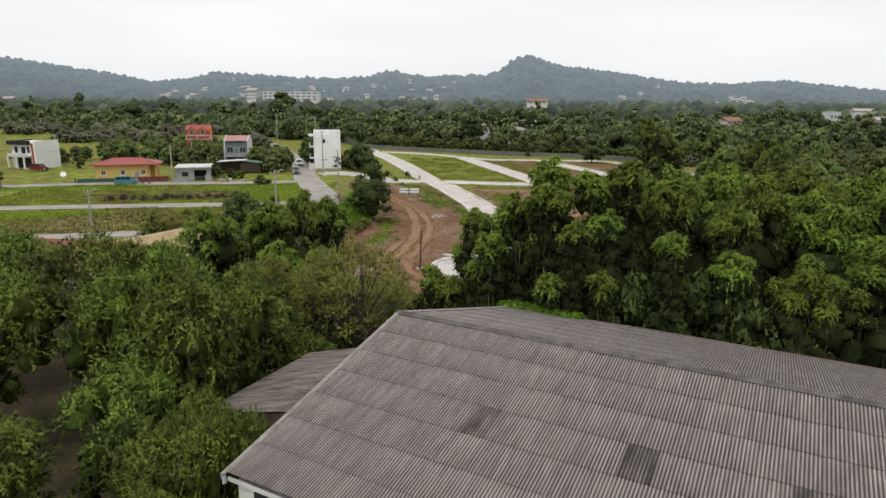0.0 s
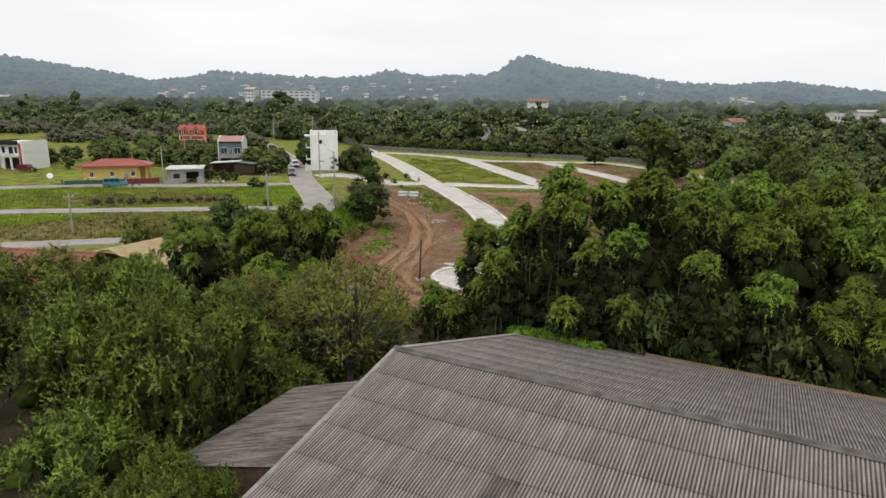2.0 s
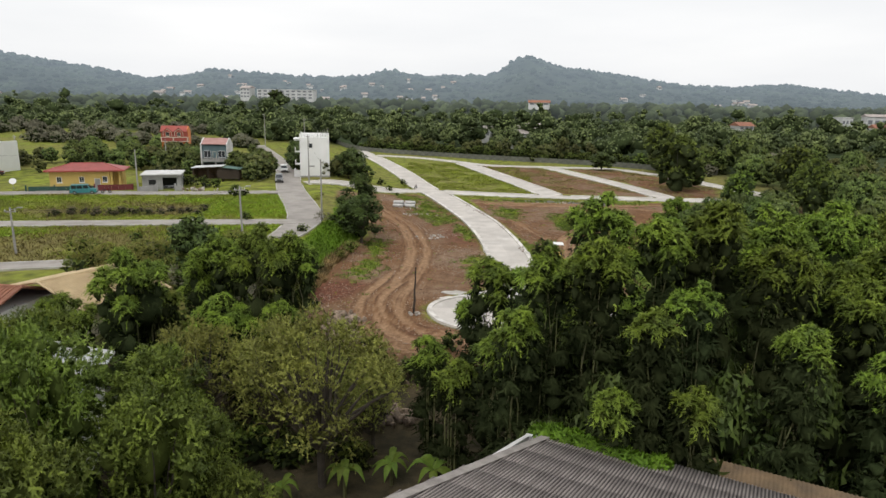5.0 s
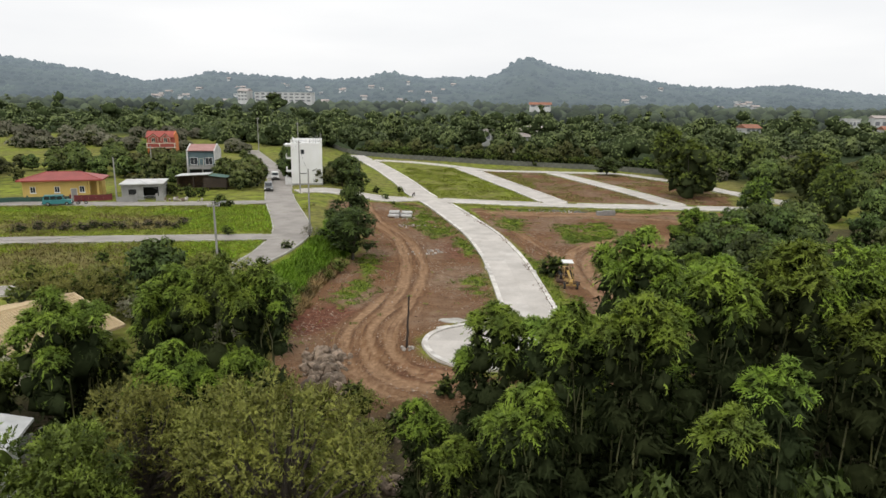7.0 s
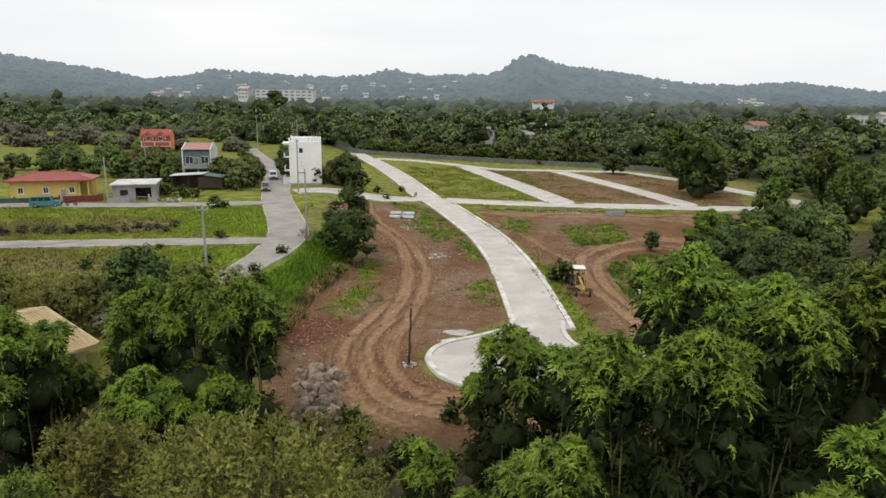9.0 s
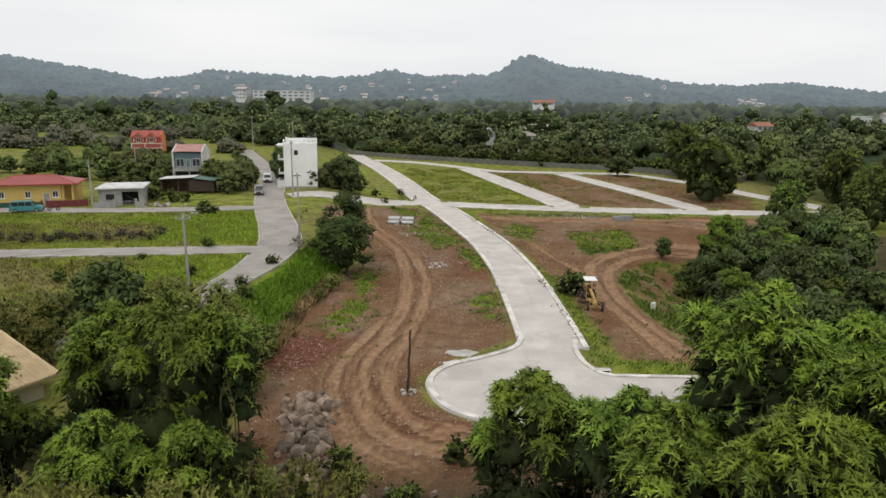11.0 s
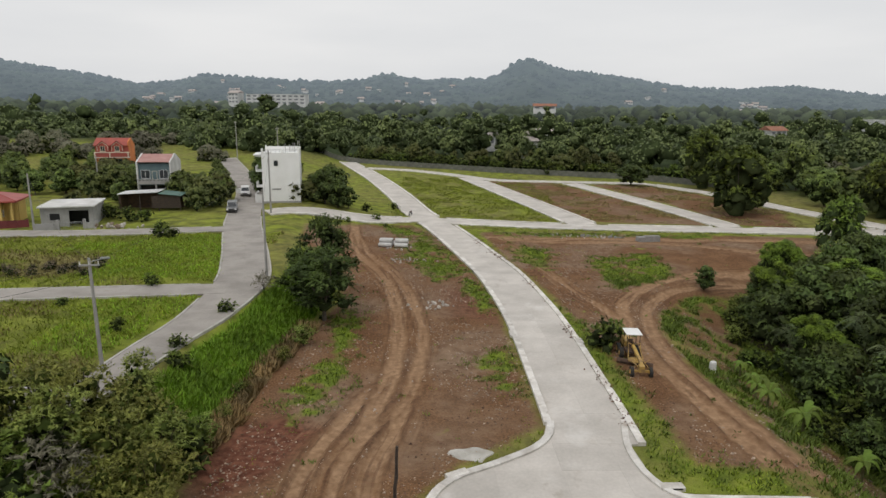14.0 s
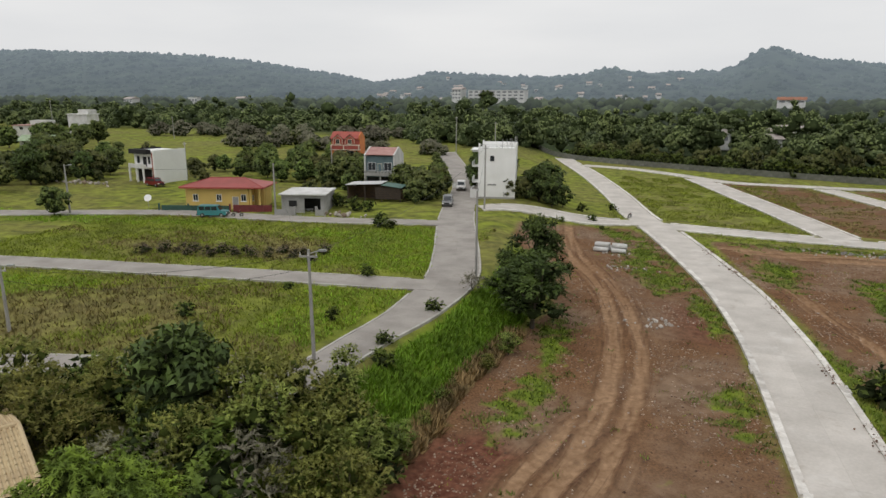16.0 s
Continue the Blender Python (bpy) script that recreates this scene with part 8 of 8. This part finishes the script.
# motor grader, small, front towards the turning bulb
def make_grader(m):
    """Frame beam, front axle, blade on a circle, open cab with white canopy, engine and tandem wheels."""
    g = thing("motor_grader", m, "worn yellow motor grader with white canopy on the dirt", "grader")
    beam = [(0.9, 1.55), (1.2, 1.95), (4.6, 1.55), (5.35, 1.2), (5.35, 0.75), (5.0, 0.8), (4.4, 1.25), (1.2, 1.65)]
    bm = prism(bmesh.new(), beam, -0.16, 0.16)
    bmesh.ops.bevel(bm, geom=bm.edges[:], offset=0.03, segments=1, affect="EDGES")
    part("frame_beam", bm, M_GRADER, g)
    part("front_axle", boxes((4.95, 5.2, -0.85, 0.85, 0.5, 0.72), (4.85, 5.45, -0.28, 0.28, 0.55, 1.25), bevel=0.03), M_GRADER, g)
    for s in (-1, 1):
        t = part("front_wheel", tubes(((5.08, s * 0.78, 0.52), (5.08, s * 1.08, 0.52), 0.52), n=18), M_RUBBER, g)
        part("rim", tubes(((5.08, s * 0.76, 0.52), (5.08, s * 1.1, 0.52), 0.26), n=12), M_GRADER, t)
        for x in (-1.35, 0.05):
            t = part("rear_wheel", tubes(((x, s * 0.72, 0.56), (x, s * 1.12, 0.56), 0.56), n=18), M_RUBBER, g)
            part("rim", tubes(((x, s * 0.7, 0.56), (x, s * 1.14, 0.56), 0.28), n=12), M_GRADER, t)
        part("tandem_case", boxes((-1.6, 0.3, s * 0.62 - 0.09, s * 0.62 + 0.09, 0.42, 0.72), bevel=0.04), M_GRADER, g)
    part("engine_hood", boxes((-2.3, -0.3, -0.48, 0.48, 0.85, 1.75), bevel=0.06), M_GRADER, g)
    part("radiator_grille", boxes((-2.34, -2.304, -0.38, 0.38, 0.95, 1.6)), M_DARK, g)
    part("exhaust", tubes(((-1.3, 0.2, 1.7), (-1.3, 0.2, 2.45), 0.05)), M_RUSTY, g)
    part("cab_floor", boxes((-0.3, 1.3, -0.6, 0.6, 0.95, 1.12), (-0.1, 0.35, -0.25, 0.25, 1.12, 1.62), (-0.12, -0.02, -0.25, 0.25, 1.62, 2.1), bevel=0.02), M_RUSTY, g)
    for x in (-0.25, 1.25):
        for s in (-1, 1):
            part("canopy_post", tubes(((x, s * 0.62, 1.0), (x, s * 0.66, 3.05), 0.04), n=6), M_DARK, g)
    bm = boxes((-0.55, 1.55, -0.85, 0.85, 3.05, 3.17), bevel=0.05)
    part("canopy", bm, M_WHITE, g, "white sheet canopy")
    part("steering_column", tubes(((0.95, 0, 1.1), (0.75, 0, 1.95), 0.04), ((0.7, -0.22, 1.97), (0.7, 0.22, 1.97), 0.025)), M_DARK, g)
    for s in (-1, 1):
        part("lift_rod", tubes(((1.5, s * 0.55, 1.9), (2.6, s * 0.75, 0.95), 0.05), n=6), M_GRADER, g)
        part("lift_rod", tubes(((1.3, s * 0.2, 2.0), (1.6, s * 0.6, 2.25), 0.05), n=6), M_GRADER, g)
        part("lift_rod", tubes(((1.6, s * 0.6, 2.3), (2.2, s * 0.65, 1.0), 0.035), n=6), M_GRADER, g)
        part("lift_rod", tubes(((5.05, 0, 0.8), (2.6, s * 0.5, 0.75), 0.06), n=6), M_GRADER, g)
        part("lift_rod", tubes(((4.3, s * 0.2, 1.6), (5.1, s * 0.75, 0.9), 0.03), n=6), M_GRADER, g)
        part("lift_rod", tubes(((4.7, s * 0.3, 1.3), (4.85, s * 0.85, 1.75), 0.03), n=6), M_GRADER, g)
    bm = bmesh.new()
    bmesh.ops.create_cone(bm, cap_ends=True, segments=24, radius1=0.72, radius2=0.72, depth=0.12, matrix=Matrix.Translation((2.5, 0, 0.72)))
    part("turn_circle", bm, M_GRADER, g)
    prof = [(0.0, 0.10), (0.10, 0.16), (0.16, 0.36), (0.10, 0.60), (-0.02, 0.68), (0.03, 0.58), (0.09, 0.36), (0.04, 0.18)]
    bm = prism(bmesh.new(), prof, -1.85, 1.85)
    bmesh.ops.rotate(bm, cent=(0, 0, 0), matrix=Matrix.Rotation(radians(-24), 3, "Z"), verts=bm.verts)
    bmesh.ops.translate(bm, vec=(2.45, 0, 0), verts=bm.verts)
    part("blade", bm, M_RUSTY, g)
    return g


gz0 = ground_z(18.6, 76.5)
make_grader(Matrix.Translation((18.75, 78.3, gz0)) @ Matrix.Rotation(radians(-95), 4, "Z") @ Matrix.Diagonal((0.82, 0.82, 0.82, 1)))

# ---- loose things ----
post = thing("burnt_post", Matrix.Translation((-0.9, 54.7, ground_z(-0.9, 54.7))) @ Matrix.Rotation(radians(1.5), 4, "Y"), "dark weathered timber post set in stones", "post")
bm = bmesh.new()
rp = random.Random(4)
prev, pr = Vector((0, 0, -0.3)), 0.13
for i in range(1, 10):
    p = Vector((rp.uniform(-0.04, 0.04), rp.uniform(-0.04, 0.04), -0.3 + i * 0.58))
    r = 0.13 - 0.007 * i + rp.uniform(-0.012, 0.012)
    tube(bm, prev, p, pr, r, 8, cap=(i == 9))
    prev, pr = p, r
part("shaft", bm, M_POSTWOOD, post)


def rock_mesh(seed, material):
    bm = bmesh.new()
    bmesh.ops.create_icosphere(bm, subdivisions=2, radius=1.0)
    r = random.Random(seed)
    planes = [(Vector((r.gauss(0, 1), r.gauss(0, 1), r.gauss(0, 1))).normalized(), r.uniform(0.58, 0.86)) for _ in range(10)]
    off = Vector((r.uniform(0, 50), r.uniform(0, 50), r.uniform(0, 50)))
    for v in bm.verts:
        for n_, d_ in planes:
            s = v.co.dot(n_) - d_
            if s > 0:
                v.co -= n_ * s * 0.9
        v.co *= 1 + 0.10 * noise.noise(v.co * 1.7 + off)
    me_ = bpy.data.meshes.new("rock")
    bm.to_mesh(me_)
    bm.free()
    me_.materials.append(material)
    return me_


rocks = [rock_mesh(i, M_ROCK) for i in range(8)]
pebbles = [rock_mesh(20 + i, M_STONE) for i in range(4)]


def pile(name, label, meshes, spots, category, piece="stone"):
    p = thing(name, Matrix(), label, category)
    r = random.Random(len(spots) + 3)
    for x, y, z, s in spots:
        ob = new(piece, meshes[r.randrange(len(meshes))])
        ob.parent = p
        ob.matrix_local = Matrix.LocRotScale((x, y, z), Euler((r.uniform(0, 6), r.uniform(0, 6), r.uniform(0, 6))),
                                             (s * r.uniform(0.8, 1.25), s * r.uniform(0.75, 1.1), s * r.uniform(0.6, 0.9)))
    return p


rr = random.Random(77)
spots = []
for i in range(150):
    t = rr.random()
    cx, cy = -8.1 + 1.9 * t, 53.8 - 11.8 * t
    ox = rr.gauss(0, 0.95)
    x, y = cx + ox, cy + rr.uniform(-0.6, 0.6)
    hgt = max(0.0, 0.8 - abs(ox) * 0.55) * rr.random()
    spots.append((x, y, ground_z(x, y) + hgt + 0.05, rr.choice((0.22, 0.3, 0.38, 0.46, 0.56, 0.75))))
pile("boulder_heap", "heap of grey quarried boulders beside the track", rocks, spots, "rock pile", "boulder")
spots = []
for i in range(70):
    x, y = rr.uniform(-9.0, -0.5), rr.uniform(34.0, 37.5)
    spots.append((x, y, ground_z(x, y) + rr.uniform(0, 0.5), rr.choice((0.25, 0.35, 0.5))))
for i in range(50):
    x, y = rr.uniform(-6.5, 1.0), rr.uniform(40, 42.5)
    spots.append((x, y, ground_z(x, y) + rr.uniform(0, 0.25), rr.choice((0.12, 0.2, 0.3))))
pile("rubble_bank", "pale rubble and boulders tipped along the creek bank", rocks, spots, "rock pile", "boulder")
for cx, cy, n_, sx, lab in ((-46.4, 121.6, 26, 1.6, "low heap of broken block rubble beside the unfinished house"), (-113.5, 136.5, 40, 3.2, "scattered building debris by the white house")):
    spots = []
    for i in range(n_):
        x, y = cx + rr.gauss(0, sx), cy + rr.gauss(0, 0.8)
        spots.append((x, y, ground_z(x, y) + rr.uniform(0.05, 0.45), rr.choice((0.2, 0.3, 0.42))))
    pile("rubble_heap", lab, pebbles + rocks[:2], spots, "rubble")
pile("post_stones", "small stones packed round the post's foot", pebbles, [(-0.9 + 0.5 * math.cos(a * 1.3), 54.5 + 0.4 * math.sin(a * 1.3) - 0.2, ground_z(-0.9, 54.4) + 0.06, 0.16 + 0.05 * (a % 3))
                                                               for a in range(9)], "stones")
spots = []
for cx, cy, n_, sp in ((1.6, 93, 26, 1.6), (-0.8, 113.5, 22, 1.6), (-3.2, 121, 10, 1.0), (24, 131.8, 18, 2.0), (31, 131.6, 16, 2.4)):
    for i in range(n_):
        x, y = cx + rr.gauss(0, sp), cy + rr.gauss(0, sp * 0.5)
        spots.append((x, y, ground_z(x, y) + 0.05, rr.uniform(0.10, 0.26)))
pile("broken_stone", "scattered pale broken stone and concrete on bare soil", pebbles, spots, "rubble")
# loose stones all over the bare field
r = np.random.RandomState(9)
sx, sy = r.uniform(-14, 30, 6000), r.uniform(44, 134, 6000)
okk = (soil_at(sx, sy) > 0.6) & (fbm(sx, sy, 6, 72) + 0.5 * fbm(sx, sy, 1.5, 73) > 0.35) & ~road_cover(sx, sy, 0.2)
sx, sy = sx[okk], sy[okk]
ss = r.uniform(0.03, 0.10, len(sx)) * np.where(r.uniform(size=len(sx)) < 0.06, 2.0, 1.0)
octv = np.array([(1, 0, 0), (-1, 0, 0), (0, 1, 0), (0, -1, 0), (0, 0, 0.8), (0, 0, -0.8)], float)
octf = np.array([(0, 2, 4), (2, 1, 4), (1, 3, 4), (3, 0, 4), (2, 0, 5), (1, 2, 5), (3, 1, 5), (0, 3, 5)])
sz = np.array([ground_z(a, b) for a, b in zip(sx, sy)])
vv = octv[None] * ss[:, None, None] * (1 + 0.35 * r.normal(size=(len(sx), 6, 1))) + np.stack([sx, sy, sz], 1)[:, None, :]
ff = (octf[None] + (np.arange(len(sx)) * 6)[:, None, None]).reshape(-1, 3)
tagged(new("field_stones", mesh_np("field_stones", vv.reshape(-1, 3), ff, mat("field_stone", (0.36, 0.30, 0.25), (0.24, 0.18, 0.14), 2, 0.95, 0.2, island=0.3))),
       "small pale stones strewn over the bare soil", "stones", kind="stuff")

# crumbled soil and stone along the road's east kerb
r = np.random.RandomState(19)
way = ROADS["main_road"]["pts"]
way = way[(way[:, 1] > 66) & (way[:, 1] < 132)]
side_line = offset_line(way, -1.0) - way
pick = r.randint(0, len(way), 1500)
pick = pick[fbm(way[pick, 0] * 0 + pick * 1.5, pick * 0.0, 6, 75) + r.uniform(-0.4, 0.4, len(pick)) > 0.15]
kx = way[pick] + side_line[pick] * (2.85 + 0.35 * r.normal(size=(len(pick), 1))) + r.uniform(-0.7, 0.7, (len(pick), 2)) * (0.15, 1)
ks = r.uniform(0.03, 0.11, len(pick))
kv = octv[None] * ks[:, None, None] * (1 + 0.35 * r.normal(size=(len(pick), 6, 1))) + np.column_stack([kx, level(kx[:, 0], kx[:, 1]) + 0.16])[:, None, :]
tagged(new("kerb_debris", mesh_np("kerb_debris", kv.reshape(-1, 3), (octf[None] + (np.arange(len(pick)) * 6)[:, None, None]).reshape(-1, 3), M_CLOD)),
       "crumbled brown soil lying along the kerb", "soil", kind="stuff")

# culvert pipes
pipes = thing("culvert_pipe_stack", Matrix.Translation((-4.2, 123.2, ground_z(-4.2, 123.2))) @ Matrix.Rotation(radians(-8), 4, "Z"), "stack of pale concrete culvert pipes lying on soil", "pipes")
for lvl_i, (n_, z) in enumerate(((4, 0.32), (2, 0.86))):
    for i in range(n_):
        y = (i - (n_ - 1) / 2) * 0.66
        for x in (-1.15 + 0.25 * math.sin(3 * i), 1.15 + 0.3 * math.sin(2 * i + 1)):
            if (i + int(x > 0) + lvl_i) % 5 == 4:
                continue
            bm = bmesh.new()
            k = 16
            ring = []
            for xx, rad in ((x - 1.0, 0.31), (x + 1.0, 0.31), (x + 1.0, 0.24), (x - 1.0, 0.24)):
                ring.append([bm.verts.new((xx, y + rad * math.cos(2 * math.pi * q / k), z + rad * math.sin(2 * math.pi * q / k))) for q in range(k)])
            for a in range(4):
                for q in range(k):
                    bm.faces.new((ring[a][q], ring[a][(q + 1) % k], ring[(a + 1) % 4][(q + 1) % k], ring[(a + 1) % 4][q]))
            part("pipe", bm, M_PIPE, pipes)

# pallet of hollow blocks
bl = thing("hollow_block_stack", Matrix.Translation((37.8, 128.6, ground_z(37.8, 128.6))) @ Matrix.Rotation(radians(4), 4, "Z"), "neat stack of grey hollow blocks on bare ground", "blocks")
bm = boxes((0, 0.40, 0, 0.2, 0, 0.19), bevel=0.01)
block_me = bpy.data.meshes.new("block")
bm.to_mesh(block_me)
bm.free()
block_me.materials.append(M_BLOCK)
for ix in range(9):
    for iy in range(6):
        for iz in range(5):
            if iz == 4 and (ix < 3 or iy > 3):
                continue
            if 0 < ix < 8 and 0 < iy < 5 and iz < 3:
                continue
            ob = new("block", block_me)
            ob.parent = bl
            ob.location = (-1.9 + ix * 0.415 + 0.008 * (iz % 2), -0.7 + iy * 0.215, iz * 0.197)
for x, y, lab in ((33.5, 130.6, "low"), (29, 131.4, "low")):
    b2 = thing("block_row", Matrix.Translation((x, y, ground_z(x, y))), "low scattered row of pale hollow blocks", "blocks")
    for i in range(9):
        ob = new("block", block_me)
        ob.parent = b2
        ob.matrix_local = Matrix.Translation((-1.8 + (i % 6) * 0.5, (i % 2) * 0.3, 0.197 * (i // 6))) @ Matrix.Rotation(0.3 * math.sin(i * 2.1), 4, "Z")

# white plastic drum
dr = thing("drum", Matrix.Translation((25.9, 77.4, ground_z(25.9, 77.4))), "pale plastic drum standing in the weeds", "drum")
bm = bmesh.new()
prev = None
for z, rad in ((0, 0.27), (0.06, 0.29), (0.3, 0.29), (0.33, 0.305), (0.36, 0.29), (0.62, 0.29), (0.65, 0.305), (0.68, 0.29), (0.9, 0.29), (0.95, 0.25)):
    ring = [bm.verts.new((rad * math.cos(2 * math.pi * q / 18), rad * math.sin(2 * math.pi * q / 18), z)) for q in range(18)]
    if prev:
        for q in range(18):
            bm.faces.new((prev[q], prev[(q + 1) % 18], ring[(q + 1) % 18], ring[q]))
    prev = ring
bm.faces.new(prev)
part("body", bm, M_OFFWHITE, dr)
part("lid", tubes(((0, 0, 0.955), (0, 0, 1.0), 0.26), n=18), M_OFFWHITE, dr)

# poured spill of concrete by the kerb and drain openings
sp_ob = thing("concrete_spill", Matrix.Translation((3.6, 62.3, ground_z(3.6, 62.3))), "flat grey spill of waste concrete on soil", "concrete")
bm = bmesh.new()
ring = [bm.verts.new(((1.3 + 0.25 * math.sin(3 * a)) * math.cos(a), (0.75 + 0.12 * math.cos(5 * a)) * math.sin(a), 0.035)) for a in [2 * math.pi * q / 22 for q in range(22)]]
low = [bm.verts.new((v.co.x * 1.12, v.co.y * 1.12, -0.12)) for v in ring]
bm.faces.new(ring)
for q in range(22):
    bm.faces.new((low[q], low[(q + 1) % 22], ring[(q + 1) % 22], ring[q]))
part("slab", bm, M_GUTTER, sp_ob)
for x, y, a in ((2.6, 60.0, 28), (15.0, 58.6, 0), (9.15, 84, 90), (15.2, 82, 90)):
    d = thing("drain_inlet", Matrix.Translation((x, y, 0)) @ Matrix.Rotation(radians(a), 4, "Z"), "dark kerb drain inlet with concrete lip", "drain")
    part("lip", boxes((-0.7, 0.7, -0.3, 0.3, -0.1, 0.185), bevel=0.02), M_KERB, d)
    # dark sheet on the lip paints the shade in the slot
    part("slot", boxes((-0.55, 0.55, -0.306, -0.301, 0.05, 0.15)), M_DARK, d)

# perimeter wall of hollow blocks behind the lots
wall_pts = catmull([(-46, 300), (-28.6, 274), (5.4, 251), (40.7, 232), (68.3, 219), (92, 190)], 3.0)
M_OLDBLOCK = mat("mossy_hollow_block", (0.17, 0.17, 0.15), (0.09, 0.095, 0.075), 0.5, 0.95, 0.3, 8, 0.2, rand=0.1)
pw = thing("perimeter_wall", Matrix(), "long grey hollow-block boundary wall", "wall")
for a, b in zip(wall_pts[:-1], wall_pts[1:]):
    d = Vector((b[0] - a[0], b[1] - a[1], 0))
    zz = float(level(*a))
    bm = boxes((0, d.length - 0.03, -0.08, 0.08, -0.4, 1.7), (-0.16, 0.16, -0.15, 0.15, -0.4, 1.85))
    ob = part("panel", bm, M_OLDBLOCK, pw)
    ob.matrix_local = Matrix.Translation((a[0], a[1], zz)) @ Matrix.Rotation(math.atan2(d.y, d.x), 4, "Z")


# ---- far town ----
M_FARWALL = mat("far_white_wall", (0.66, 0.66, 0.65), (0.54, 0.54, 0.53), 0.3, 0.9, 0.0)
M_FARGLASS = mat("far_window", (0.20, 0.21, 0.225), (0.16, 0.17, 0.185), 0.3, 0.6, 0.0)
M_FARROOF = mat("far_roof", (0.44, 0.38, 0.35), (0.36, 0.32, 0.30), 0.3, 0.9, 0.0)


def far_house(name, x, y, z, w, d, h, floors, label, roof="flat", bays=3):
    e = thing(name, Matrix.Translation((x, y, z)) @ Matrix.Rotation(0.25 * math.sin(x), 4, "Z"), label, "building", "far town")
    part("wall", boxes((-w / 2, w / 2, 0, d, -3, h)), M_FARWALL, e)
    if roof == "flat":
        part("roof", boxes((-w / 2 - 0.3, w / 2 + 0.3, -0.3, d + 0.3, h + 0.004, h + 0.4)), M_FARWALL, e)
    else:
        part("roof", prism(bmesh.new(), [(-0.8, h), (d / 2, h + d * 0.22), (d + 0.8, h)], -w / 2 - 0.6, w / 2 + 0.6, "x"), M_FARROOF, e)
    for fl in range(floors):
        for bx_ in range(bays):
            xx = -w / 2 + w * (bx_ + 0.5) / bays
            zz = fl * h / floors + 0.9
            part("window", boxes((xx - w / bays * 0.3, xx + w / bays * 0.3, -0.12, -0.004, zz, zz + h / floors * 0.45)), M_FARGLASS, e)
    return e


far_house("school_block", -139, 640, 21.5, 58, 10, 9, 3, "long white three-storey school block far off", "flat", 10)
far_house("white_tower_house", -178, 640, 22.0, 10, 11, 9.5, 3, "white gabled block beside the far school", "gable", 3)
far_house("white_far_house", -15.5, 600, 19.5, 6, 6, 4.2, 2, "small white two-storey house above the trees", "flat", 2)
put_top(K_DARK, -141, 612, 31.0, 8.0)
rt = random.Random(31)
for i in range(76):
    xx = rt.uniform(-430, 60) if i < 60 else rt.uniform(300, 640)
    yy = rt.uniform(740, 1180)
    w, hgt = rt.uniform(4.0, 10), rt.uniform(2.0, 3.6)
    far_house("far_house", xx, yy, float(hill(np.array(xx), np.array(yy))) + rt.uniform(0.3, 3.2), w, 9, hgt, 1, "small pale hillside house in the haze", rt.choice(("flat", "gable", "gable")), 3)
for xx, yy, zz, w, hgt, rf in ((45, 300, 3, 9, 4.5, "gable"), (52, 318, 4, 8, 5, "gable"), (30, 330, 4, 8, 4, "gable"), (60, 345, 5, 10, 4.5, "gable"),
                               (255, 330, 8, 9, 5, "gable"), (290, 430, 11, 9, 5, "flat"), (318, 440, 11, 14, 6, "gable"), (215, 250, 6, 11, 4, "gable"),
                               (225, 265, 4, 9, 4, "gable"), (-460, 520, 17, 12, 4, "gable"), (-420, 560, 18, 9, 4.5, "flat"), (-395, 600, 18, 8, 4, "gable")):
    far_house("village_house", xx, yy, zz, w, 8, hgt, 1, "pale village house among distant trees", rf, 3)
for xx, yy, zz, w in ((92, 520, 20.0, 17), (170, 330, 9.5, 8), (262, 352, 9.0, 12)):
    warm = far_house("village_house", xx, yy, zz, w, 9, 2.6, 1, "low village house with terracotta roof among distant trees", "gable", 3)
    for p in warm.children:
        if p.name.startswith("roof"):
            p.data.materials[0] = M_TILE
